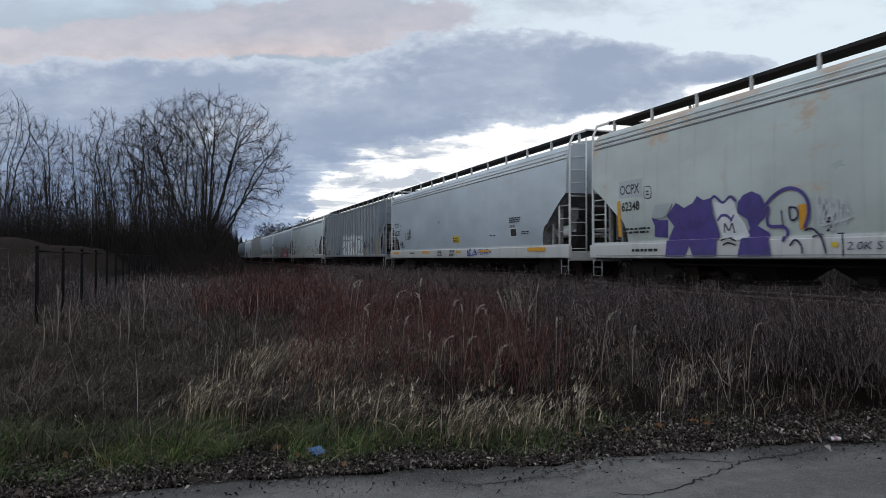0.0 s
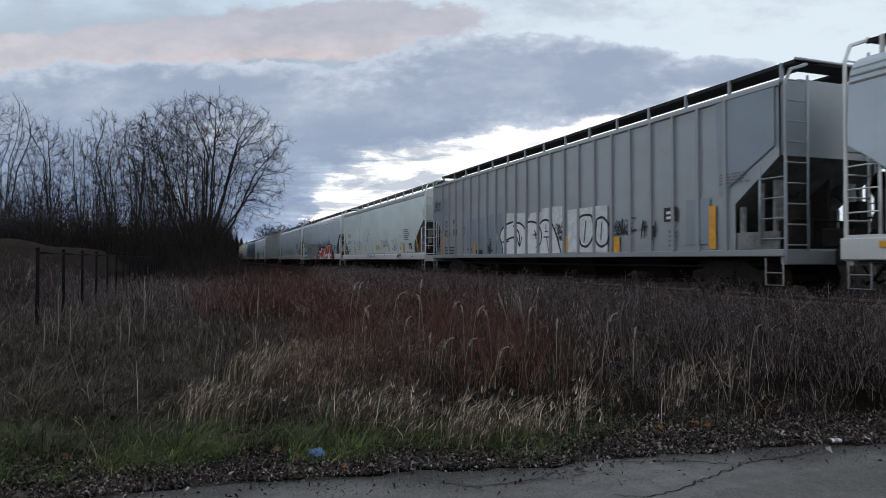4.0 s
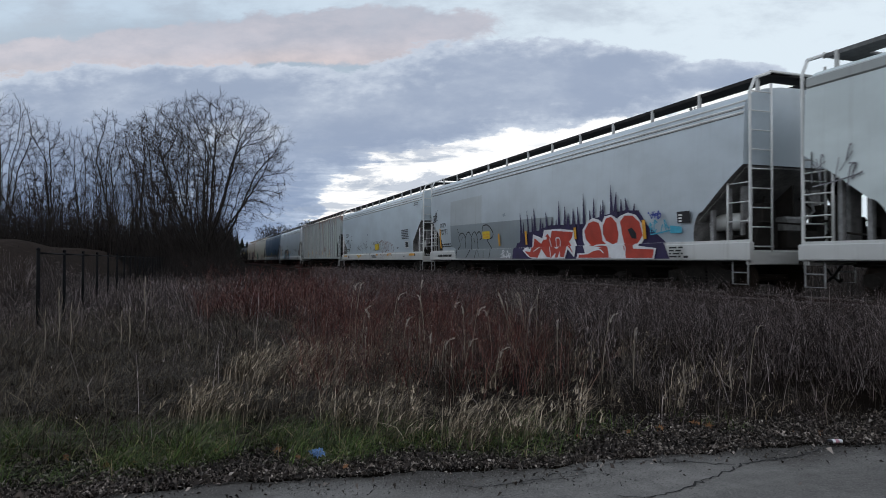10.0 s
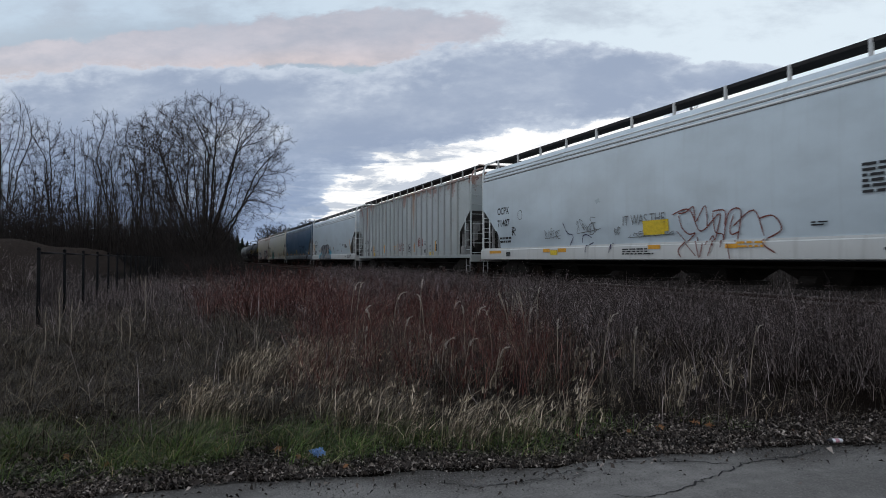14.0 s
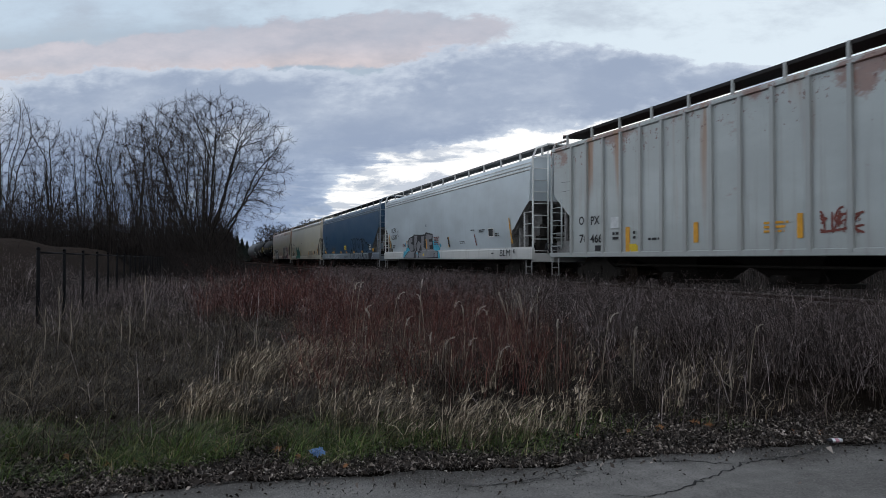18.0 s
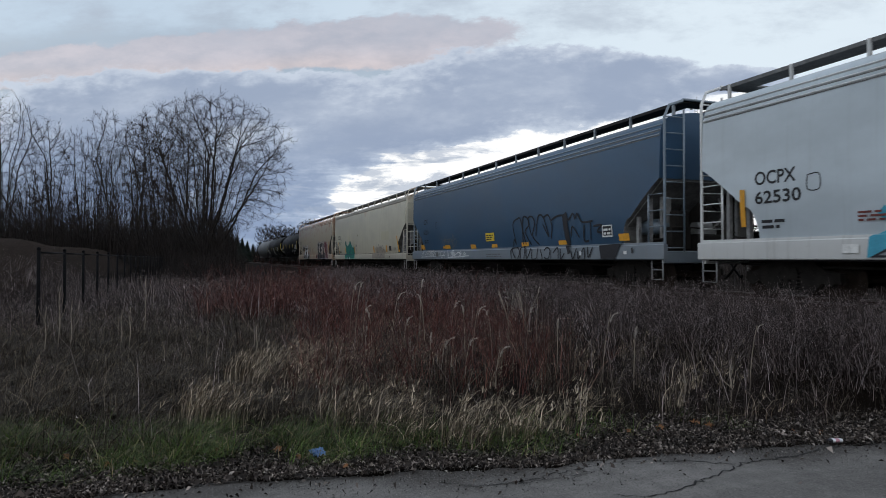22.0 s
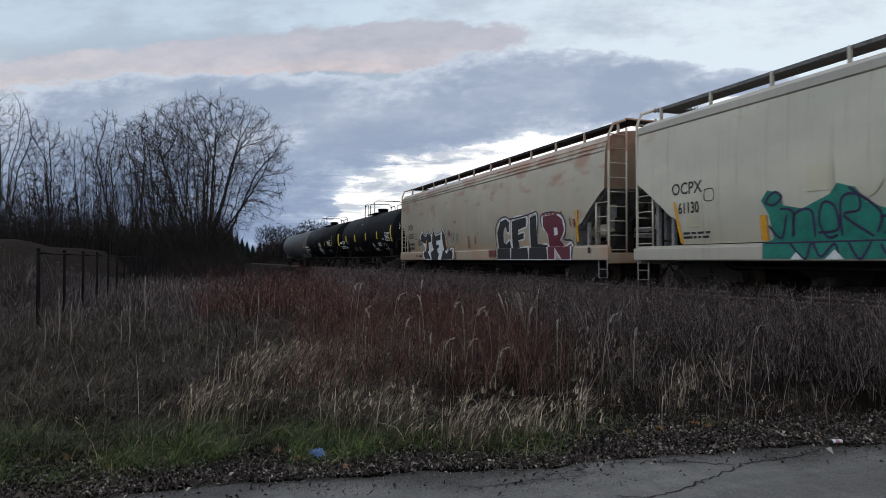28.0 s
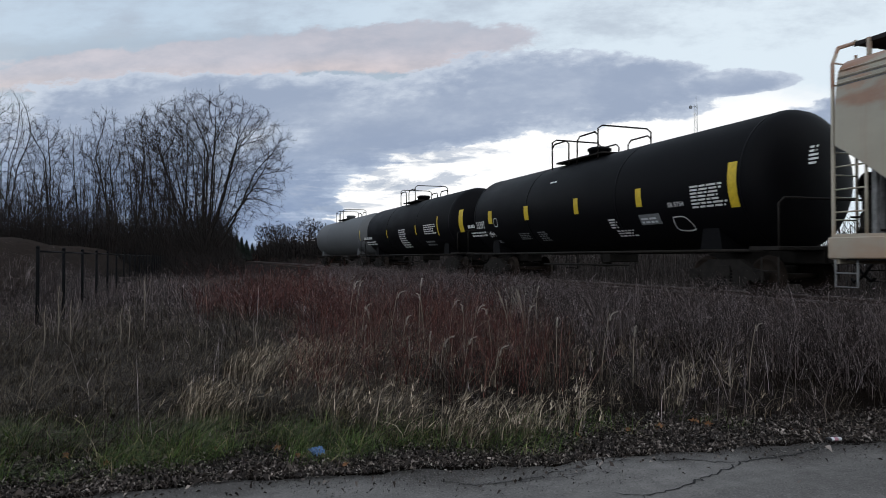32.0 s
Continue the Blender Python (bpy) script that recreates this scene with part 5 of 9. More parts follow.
strokes("C", [[(10.15, 1.96), (10.16, 1.74)], [(10.07, 1.72), (10.29, 1.71)], [(10.01, 1.55), (10.43, 1.53)], [(10.19, 1.52), (10.33, 1.04)]], 0.06, BLACKSPRAY)
scrawl("C", 10.71, 11.23, 1.59, 1.94, 11, BLACKSPRAY, 0.05, 8)
scrawl("C", 10.88, 11.19, 1.34, 1.62, 12, BLACKSPRAY, 0.05, 4)
scrawl("C", 5.7, 6.35, 1.02, 1.55, 6, BLACKSPRAY, 0.035, 8)
scrawl("C", -0.1, 0.93, 3.0, 3.63, 4, BLACKSPRAY, 0.035, 8)
text("C", "OC", 1.52, 1.96, 2.25, 2.55, INK, 0.02, 0, name="stencil")
text("C", "PX", 2.42, 2.81, 2.29, 2.55, INK, 0.02, 0, name="stencil")
text("C", "705", 1.45, 2.04, 1.84, 2.12, INK, 0.02, 0, name="stencil")
text("C", "93", 2.4, 2.84, 1.86, 2.13, INK, 0.02, 0, name="stencil")
box("C", 1.17, 1.33, 1.02, 2.0, AMBER, "reflective_strip")
box("C", 4.59, 4.73, 1.03, 1.54, AMBER, "reflective_strip")
box("C", 11.32, 11.42, 1.03, 1.54, AMBER, "reflective_strip")
box("C", 4.83, 5.43, 1.02, 1.2, INK, "decal")
strokes("C", [[(3.42, 2.16), (3.42, 1.91), (3.67, 1.9), (3.67, 2.16), (3.42, 2.16)]], 0.025, INK)
bars("C", 1.51, 2.8, 1.05, 1.43, 3, INK, 2)
bars("C", 3.37, 3.6, 1.19, 1.43, 2, INK, 5)
bars("C", 4.0, 4.55, 1.19, 1.31, 1, INK, 2)
bars("C", 6.5, 6.85, 1.56, 1.8, 4, PALE, 2)
shape("C", [(17.19, 4.2), (18.66, 4.2), (18.66, 3.06), (17.28, 2.19)], PATCHDARK)
box("C", 16.32, 17.03, 1.16, 2.18, PATCHDARK, "paint_patch")
box("C", 11.45, 13.4, 1.03, 2.32, PALE, "paint_patch")
strokes("C", [[(12.14, 1.24), (12.02, 1.6), (12.08, 2.04), (12.5, 2.1), (12.7, 2.0), (12.74, 1.5), (12.45, 1.2), (12.14, 1.24)], [(12.91, 1.95), (12.86, 1.4), (13.1, 1.18), (13.4, 1.3), (13.5, 1.7), (13.2, 1.98), (12.91, 1.95)], [(12.3, 1.3), (12.4, 1.95)], [(13.1, 1.35), (13.15, 1.85)]], 0.07, BLACKSPRAY)
scrawl("C", 13.68, 14.6, 1.44, 1.92, 13, BLACKSPRAY, 0.05, 8)
scrawl("C", 14.78, 15.3, 1.25, 1.82, 14, BLACKSPRAY, 0.05, 5)
box("C", 15.6, 16.05, 1.72, 2.06, INK, "notice")
bars("C", 15.68, 15.98, 1.78, 2.02, 2, CHALK, 3)
bars("C", 15.76, 16.04, 1.12, 1.56, 4, FAINT, 3)
bars("C", 17.31, 18.12, 2.42, 2.67, 4, FAINT, 4)
box("C", 17.01, 17.2, 1.05, 2.0, AMBER, "reflective_strip")
box("C", 13.68, 13.93, 1.02, 1.43, AMBER, "reflective_strip")
text("D", "OCPX", 1.68, 2.65, 2.4, 2.64, INK, 0.012, 0, name="stencil")
text("D", "61219", 1.72, 2.49, 1.92, 2.14, FAINT, 0.02, 0, name="stencil")
bars("D", 1.85, 2.65, 1.35, 1.59, 2, FAINT, 2)
strokes("D", [[(3.74, 2.2), (3.92, 1.88), (4.33, 1.99)], [(4.28, 2.22), (4.15, 1.64)], [(4.51, 2.11), (4.56, 1.58)], [(5.09, 2.12), (4.63, 1.84), (5.09, 1.61)], [(5.26, 2.11), (5.29, 1.6), (5.09, 1.95), (5.5, 1.93)], [(5.57, 1.72), (5.81, 1.83), (5.61, 1.92), (5.54, 1.68), (5.81, 1.56)], [(5.94, 1.82), (5.94, 1.66)]], 0.05, GREYSPRAY)
strokes("D", [[(4.68, 1.45), (4.96, 1.53), (5.26, 1.41)]], 0.05, GREYSPRAY)
strokes("D", [[(7.43, 2.4), (7.56, 1.86), (7.83, 1.31)], [(7.53, 1.8), (7.86, 1.84)], [(7.1, 2), (7.3, 2.03), (7.19, 1.65)], [(8.46, 1.7), (8.64, 1.3)], [(9.49, 2.01), (9.66, 1.71)], [(10.86, 1.99), (10.93, 1.77)], [(11.59, 1.88), (11.31, 1.84), (11.39, 1.56), (11.61, 1.67), (11.55, 1.88)]], 0.045, GREYSPRAY)
strokes("D", [[(13.28, 1.97), (13.39, 1.87), (13.56, 1.92)], [(13.29, 1.94), (13.53, 1.54), (13.71, 1.3)], [(13.73, 1.29), (13.82, 1.62), (13.96, 1.69), (14.13, 1.6), (14.29, 1.27)], [(13.76, 1.93), (13.78, 1.74)], [(14.16, 2.09), (14.13, 1.75)], [(13.04, 1.32), (13.12, 1.46), (13.28, 1.33)], [(13.5, 2.14), (13.58, 2.1)]], 0.045, GREYSPRAY)
strokes("D", [[(14.64, 2.13), (14.87, 2.07)]], 0.045, GREYSPRAY)
strokes("D", [[(5.5, 3.82), (5.45, 3.32), (5.35, 2.4), (5.45, 2.14)]], 0.03, FAINT)
scrawl("D", 7.43, 9.51, 0.91, 1.2, 6, FAINT, 0.03, 10)
scrawl("D", 8.53, 9.14, 1.58, 2.28, 7, PALE, 0.03, 6)
scrawl("D", 10.93, 12.35, 1.52, 1.99, 17, FAINT, 0.03, 8)
box("D", 3.7, 3.99, 1.25, 1.72, AMBER, "reflective_strip")
box("D", 6.84, 6.98, 1.27, 1.74, AMBER, "reflective_strip")
box("D", 9.61, 9.74, 1.26, 1.73, AMBER, "reflective_strip")
box("D", 12.36, 12.5, 1.26, 1.72, AMBER, "reflective_strip")
box("D", 9.72, 10.53, 1.41, 1.71, PATCHTAN, "placard")
bars("D", 9.78, 10.48, 1.45, 1.65, 3, AMBER, 4)
bars("D", 14.59, 14.89, 1.35, 1.59, 4, FAINT, 2)
box("D", 14.51, 14.93, 0.99, 1.13, MAROON, "decal")
box("D", 14.63, 14.79, 0.99, 1.12, FAINT, "decal")
box("D", 11.63, 11.73, 1.01, 1.1, TEAL, "decal")
scrawl("D", 0.28, 1.23, 2.08, 2.8, 23, GREYSPRAY, 0.03, 7)
box("D", 1.23, 1.46, 0.83, 0.83, CHALK, "tag_plate")
box("D", 16.25, 16.73, 1.35, 1.66, INK, "notice")
bars("D", 16.31, 16.66, 1.38, 1.6, 2, CHALK, 2)
shape("D", [(17.48, 2.17), (17.6, 2.16), (17.79, 1.21), (17.67, 1.2)], AMBER)
bars("D", 15.46, 16.43, 1.85, 2.48, 6, FAINT, 9)
strokes("D", [[(13.07, 1.88), (13.32, 1.76), (13.59, 1.29)], [(13.55, 1.29), (13.73, 1.63), (14.13, 1.27)], [(13.92, 2.02), (13.88, 1.68)], [(14.7, 1.54), (15.02, 1.75), (15.34, 1.62)]], 0.04, GREYSPRAY)
box("D", 15.18, 15.45, 1.21, 1.7, AMBER, "decal")
bars("D", 15.84, 16.43, 1.19, 1.25, 1, INK, 2)
box("D", 14.25, 14.6, 0.92, 1.08, MAROON, "decal")
bars("D", 16.86, 17.12, 0.94, 1.04, 1, INK, 2)
box("E", 2.68, 6.06, 2.25, 3.38, PATCHGREY, "paint_patch")
shape("E", [(2.68, 2.32), (9.59, 2.21), (11.57, 2.18), (11.57, 0.86), (3.35, 0.87), (3.11, 1.31), (2.68, 1.42)], PATCHSTEEL)
text("E", "OCPX", 1.39, 2.17, 2.3, 2.48, INK, 0.02, 0, name="stencil")
text("E", "70771", 1.39, 2.28, 1.97, 2.19, INK, 0.02, 0, name="stencil")
scrawl("E", 0.12, 1.09, 2.48, 3.13, 3, BLACKSPRAY, 0.035, 8)
bars("E", 1.59, 2.88, 1.39, 1.6, 2, INK, 3)
box("E", 1.31, 1.45, 1.36, 2.25, AMBER, "decal")
bars("E", 1.09, 3.42, 0.96, 1.13, 1, INK, 22)
strokes("E", [[(3.35, 0.89), (3.46, 1.25), (3.75, 1.45), (3.65, 1.81), (4.04, 1.95), (4.33, 1.78), (4.29, 1.29)], [(4.33, 1.73), (4.7, 1.97), (4.98, 1.76), (4.92, 1.28), (4.42, 0.89)], [(4.98, 1.74), (5.33, 1.96), (5.59, 1.72), (5.55, 1.26), (5.33, 0.89)], [(5.59, 1.88), (5.87, 1.93), (6.02, 1.7), (5.83, 1.62)], [(6.12, 1.97), (6.21, 2.15), (6.67, 2.15), (7.08, 1.87), (6.98, 1.67), (6.55, 1.59), (6.85, 1.24), (6.73, 0.87)], [(3.51, 2.14), (3.7, 1.93)], [(5.59, 1.31), (5.83, 0.89)]], 0.045, BLACKSPRAY)
strokes("E", [[(6.21, 1.18), (6.21, 0.89)], [(4.04, 1.8), (3.93, 1.65)], [(5.23, 1.7), (5.33, 1.51)]], 0.045, BLACKSPRAY)
box("E", 6.12, 6.8, 1.63, 1.93, YELLOW, "placard")
bars("E", 6.21, 6.73, 1.67, 1.88, 2, AMBER, 4)
shape("E", [(8.73, 0.86), (8.81, 1.2), (9.03, 1.4), (9.5, 1.48), (9.9, 1.75), (10.6, 1.78), (11.3, 1.92), (12.1, 1.9), (12.8, 1.88), (13.3, 1.86), (13.9, 2.0), (14.6, 2.08), (15.2, 2.12), (15.8, 2.08), (16.1, 1.7), (16.7, 1.28), (16.94, 0.85)], NAVY)
rng_spike = random.Random(12)
for i in range(25):
    d = 9.4 + 0.262 * i + rng_spike.uniform(-0.1, 0.1)
    low = 1.50 + 0.075 * (d - 9.4)
    tall = low + rng_spike.choice((0.42, 0.5, 0.6, 0.72, 0.95)) * (1.0 if d < 15.6 else 0.5)
    w, tip = rng_spike.uniform(0.09, 0.17), d + rng_spike.uniform(-0.07, 0.07)
    shape("E", [(d - w, low - 0.15), (d + w, low - 0.15), (d + w * 0.45, low + (tall - low) * 0.4), (tip + 0.012, tall), (tip - 0.012, tall), (d - w * 0.4, low + (tall - low) * 0.45)], NAVY, "sprayed_spike")
shape("E", [(9.59, 1.13), (9.8, 1.26), (10.13, 1.18), (10.28, 1.67), (10.88, 1.52), (11.02, 1.78), (12, 1.78), (12.86, 1.69), (12.79, 1.45), (12.92, 1.19), (12.83, 0.9), (12.47, 1.14), (12.31, 0.86), (10.26, 0.86), (10, 0.91)], SPRAYWHITE)
shape("E", [(9.73, 1.11), (10.13, 1.09), (10.36, 1.54), (10.76, 1.35), (11.23, 1.66), (11.4, 1.5), (11.51, 1.74), (12.73, 1.65), (12.66, 1.48), (12.47, 1.37), (12.79, 1), (12.42, 1.27), (12.26, 0.9), (12.06, 0.91), (12.02, 1.08), (11.88, 0.89), (11.73, 0.89), (11.77, 1.05), (11.51, 0.89), (11.23, 0.91), (10.88, 1.17), (10.63, 0.89), (10.13, 0.91)], SPRAYRED)
strokes("E", [[(11.34, 1.5), (11.4, 1.23), (11.48, 0.91)], [(11.73, 1.5), (11.95, 1.48), (11.92, 1.22), (11.73, 1.22), (11.73, 1.5)], [(10.36, 1.1), (10.76, 1.24)]], 0.04, SPRAYWHITE)
shape("E", [(12.95, 0.86), (13.02, 1.01), (13.41, 1.01), (13.23, 1.38), (13.26, 1.7), (13.5, 1.9), (13.8, 2.01), (14.09, 1.94), (14.25, 1.85), (14.37, 2.02), (14.68, 2.04), (14.94, 1.92), (15.08, 1.99), (15.4, 2.05), (15.73, 1.97), (15.98, 1.71), (16.03, 1.39), (15.82, 1.18), (16.51, 1.11), (16.43, 0.85)], SPRAYWHITE)
shape("E", [(13.07, 0.88), (13.11, 0.97), (13.54, 0.98), (14.21, 1.17), (13.63, 1.23), (13.41, 1.39), (13.35, 1.66), (13.59, 1.87), (13.84, 1.91), (14.09, 1.85), (14.18, 1.62), (14.2, 1.35), (14.53, 1.16), (14.64, 0.88)], SPRAYRED)
shape("E", [(14.28, 1.76), (14.45, 1.96), (14.69, 1.98), (14.9, 1.81), (14.96, 1.49), (14.87, 1.29), (14.66, 1.24), (14.37, 1.35), (14.25, 1.55)], SPRAYRED)
shape("E", [(15.06, 1.83), (15.26, 1.98), (15.6, 1.96), (15.87, 1.77), (15.95, 1.44), (15.76, 1.27), (15.6, 1.19), (15.63, 1.11), (16.43, 1.08), (16.38, 0.87), (15.33, 0.87), (15.15, 1.31)], SPRAYRED)
shape("E", [(15.36, 1.61), (15.53, 1.66), (15.7, 1.51), (15.7, 1.36), (15.5, 1.38)], BLACKSPRAY)
strokes("E", [[(13.88, 1.23), (14.45, 1.22), (14.57, 1.04), (14.6, 0.88)], [(13.72, 1.07), (14.13, 1.11), (14.33, 1.01)], [(15.15, 1.25), (15.29, 1.14), (15.26, 0.87)]], 0.04, SPRAYWHITE)
box("E", 12.79, 12.92, 1.44, 1.78, AMBER, "reflective_strip")
box("E", 15.96, 16.09, 1.35, 1.82, AMBER, "reflective_strip")
box("E", 9.73, 9.86, 1.34, 1.79, AMBER, "reflective_strip")
scrawl("E", 16.23, 16.68, 1.82, 2.01, 5, BLUEINK, 0.04, 6)
box("E", 17.25, 17.67, 1.67, 1.94, INK, "notice")
bars("E", 17.29, 17.42, 1.7, 1.91, 3, CHALK, 4)
scrawl("E", 16.26, 16.99, 1.41, 1.79, 9, CYAN, 0.035, 8)
shape("E", [(16.99, 1.64), (17.38, 1.59), (17.38, 1.45), (16.99, 1.45)], CYAN)
bars("E", 16.99, 17.48, 0.88, 1.16, 4, INK, 6)
bars("E", 17.47, 17.67, 0.87, 0.96, 1, INK, 23)
scrawl("E", 7.88, 8.73, 0.88, 1.17, 15, SPRAYWHITE, 0.05, 7)
box("E", 7.63, 7.76, 1.33, 1.78, AMBER, "decal")
text("F", "OCPX", 1.5, 2.43, 2.47, 2.72, INK, 0.02, 0, name="stencil")
text("F", "71407", 1.5, 2.48, 2.03, 2.27, INK, 0.02, 0, name="stencil")
strokes("F", [[(2.69, 1.65), (2.76, 1.96), (2.95, 1.86), (2.74, 1.8), (2.92, 1.67)]], 0.03, BLACKSPRAY)
strokes("F", [[(3.17, 2.5), (3.17, 2.25), (3.42, 2.24), (3.42, 2.5), (3.17, 2.5)]], 0.02, INK)
bars("F", 1.63, 2.81, 1.43, 1.69, 2, INK, 2)
box("F", 0.78, 1.79, 1.04, 1.14, AMBER, "decal")
box("F", 4.92, 5.35, 1.05, 1.16, AMBER, "decal")
box("F", 5.84, 6.32, 1.04, 1.16, AMBER, "decal")
box("F", 10.17, 10.62, 1.08, 1.18, AMBER, "decal")
box("F", 12.7, 13.04, 1.06, 1.15, AMBER, "decal")
box("F", 5.38, 5.81, 0.96, 1.11, YELLOW, "decal")
box("F", 10.15, 10.9, 1.5, 1.79, YELLOW, "placard")
bars("F", 9.12, 10.46, 0.95, 1.13, 3, INK, 4)
box("F", 2.24, 2.55, 0.93, 1.09, INK, "decal")
text("F", "R", 2.67, 2.95, 1.67, 1.97, BLACKSPRAY, 0, 0, name="spray_letters")
strokes("F", [[(6.14, 1.95), (6.37, 1.63), (6.69, 1.52), (6.45, 1.23)], [(7.15, 1.31), (7.22, 1.5), (7.44, 1.53), (7.65, 1.44)], [(7.37, 1.02), (7.44, 1.21), (7.72, 1.3)], [(8.52, 1.01), (8.64, 1.27), (8.62, 1.1)]], 0.03, NAVY)
scrawl("F", 4.98, 5.96, 1.44, 1.83, 4, FAINT, 0.02, 8)
scrawl("F", 6.92, 8.13, 1.54, 2, 6, FAINT, 0.025, 7)
scrawl("F", 8.76, 9.12, 1.43, 1.69, 9, FAINT, 0.025, 4)
text("F", "IT WAS THE", 9.15, 10.79, 1.7, 1.97, FAINT, 0, 0.1, name="spray_letters")
scrawl("F", 9.31, 11.11, 1.37, 1.56, 35, FAINT, 0.02, 18)
strokes("F", [[(11.28, 1.89), (11.53, 1.91), (11.78, 2.01), (11.82, 1.67), (12.14, 2.01), (12.17, 1.51)], [(11.28, 1.85), (11.37, 1.56), (11.58, 1.4), (11.78, 1.42), (11.62, 1.3), (11.28, 1.05), (11.37, 0.87)], [(11.82, 1.32), (11.94, 0.87), (12.05, 1.18)], [(12.35, 1.87), (12.7, 1.86), (12.67, 1.55)], [(12.35, 1.84), (12.39, 1.43), (12.6, 1.36), (12.58, 1.16)], [(12.13, 1.14), (12.31, 1.34), (12.35, 1.11)], [(12.94, 1.76), (12.81, 1.48), (12.84, 1.35), (13.04, 1.4)]], 0.03, MAROON)
strokes("F", [[(12.77, 1.16), (12.84, 0.83)]], 0.03, MAROON)
strokes("F", [[(11.06, 1.87), (11.64, 1.96), (11.96, 1.45), (12.57, 1.8), (12.21, 0.9)], [(12.57, 1.08), (12.8, 1.79), (13.14, 1.83), (12.98, 1.19)], [(12.91, 1.52), (13.47, 1.82), (13.68, 1.29)], [(13.58, 1.64), (13.93, 1.68), (14.1, 1.4), (13.68, 1.18), (13.99, 0.95)], [(11.19, 1.48), (11.84, 0.9)]], 0.03, MAROON)
box("F", 9.97, 10.76, 1.43, 1.79, YELLOW, "placard")
bars("F", 15.77, 17.12, 1.94, 2.49, 6, INK, 3)
box("F", 16.35, 16.94, 1.45, 1.81, CHALK, "notice")
box("F", 16.42, 16.9, 1.49, 1.77, INK, "notice")
bars("F", 17.87, 18.76, 3.62, 3.83, 2, FAINT, 2)
box("F", 17.09, 18.16, 1.04, 1.15, AMBER, "decal")
bars("F", 14.76, 15.1, 1.44, 1.54, 2, INK, 2)
bars("F", 13.03, 13.93, 1.07, 1.23, 2, AMBER, 2)
bars("F", 16.14, 16.4, 0.98, 1.06, 1, INK, 2)
box("F", 18.03, 18.15, 1.01, 1.15, INK, "decal")
text("G", "OC", 1.61, 2.1, 1.83, 2.07, INK, 0.02, 0, name="stencil")
text("G", "PX", 2.24, 2.65, 1.81, 2.04, INK, 0.02, 0, name="stencil")
text("G", "70", 1.64, 2.07, 1.3, 1.54, INK, 0.02, 0, name="stencil")
text("G", "466", 2.21, 2.78, 1.29, 1.52, INK, 0.02, 0, name="stencil")
scrawl("G", 9.6, 10.44, 1.26, 1.76, 4, MAROON, 0.05, 8)
scrawl("G", 11.29, 11.94, 1.18, 1.65, 6, BLACKSPRAY, 0.04, 8)
scrawl("G", 12.9, 13.7, 1.43, 1.96, 8, MAROON, 0.05, 9)
scrawl("G", 13.92, 14.35, 1.09, 1.33, 9, BLACKSPRAY, 0.05, 5)
scrawl("G", -0.45, 0.64, 1.02, 1.33, 19, BLACKSPRAY, 0.04, 6)
box("G", 3.86, 4.04, 1.02, 1.67, AMBER, "reflective_strip")
box("G", 6.38, 6.53, 1.2, 1.66, AMBER, "reflective_strip")
box("G", 9.12, 9.25, 1.22, 1.69, AMBER, "reflective_strip")
box("G", 12.23, 12.35, 1.21, 1.68, AMBER, "reflective_strip")
box("G", 15.49, 15.62, 1.2, 1.69, AMBER, "reflective_strip")
box("G", 15.58, 15.99, 1.22, 1.55, INK, "notice")
box("G", 14.7, 15.28, 1.01, 1.18, YELLOW, "decal")
bars("G", 13.93, 14.38, 1.53, 1.74, 3, FAINT, 2)
bars("G", 14.72, 15.26, 1.29, 1.55, 4, FAINT, 3)
bars("G", 15.59, 15.93, 1.67, 1.74, 1, INK, 3)
box("G", 4.1, 4.46, 0.99, 1.18, YELLOW, "decal")
bars("G", 8.36, 9, 1.35, 1.6, 3, AMBER, 2)
bars("G", 4.8, 5.3, 1.3, 1.4, 1, INK, 4)
bars("G", 16.67, 16.85, 1.38, 1.54, 2, FAINT, 4)
box("G", 3.22, 3.64, 1.66, 1.96, PALE, "decal")
bars("G", 3.31, 3.7, 1.35, 1.61, 2, INK, 2)
bars("G", 4.2, 4.34, 1.35, 1.6, 2, INK, 2)
box("G", 4.05, 4.34, 1.07, 1.22, YELLOW, "decal")
box("G", 2.48, 2.76, 1.05, 1.21, INK, "decal")
strokes("G", [[(0.64, 3.19), (1.19, 3.17)], [(0.64, 2.9), (1.19, 2.9)]], 0.02, FAINT)
text("H", "OCPX", 1.58, 2.54, 2.3, 2.57, INK, 0.016, 0, name="stencil")
text("H", "62530", 1.58, 2.64, 1.93, 2.17, INK, 0.02, 0, name="stencil")
strokes("H", [[(2.79, 2.38), (2.79, 2.12), (3.03, 2.11), (3.03, 2.38), (2.79, 2.38)]], 0.02, INK)
bars("H", 1.71, 2.27, 1.43, 1.65, 2, INK, 2)
shape("H", [(3.92, 0.85), (3.96, 1.2), (4.2, 1.29), (4.59, 1.62), (5.19, 1.83), (5.74, 1.39), (5.19, 1.13), (4.75, 0.85)], CYAN)
shape("H", [(8.63, 1.7), (9.03, 1.73), (9.33, 1.48), (9.53, 1.33), (9.45, 1.2), (9.61, 1.11), (9.69, 0.85), (9.24, 0.85), (8.58, 1.18)], CYAN)
shape("H", [(9.53, 1.51), (9.65, 1.55), (9.76, 1.47), (9.73, 1.37), (9.59, 1.37)], CYAN)
shape("H", [(4.09, 1.59), (4.22, 1.72), (4.34, 1.58), (4.22, 1.46)], CYAN)
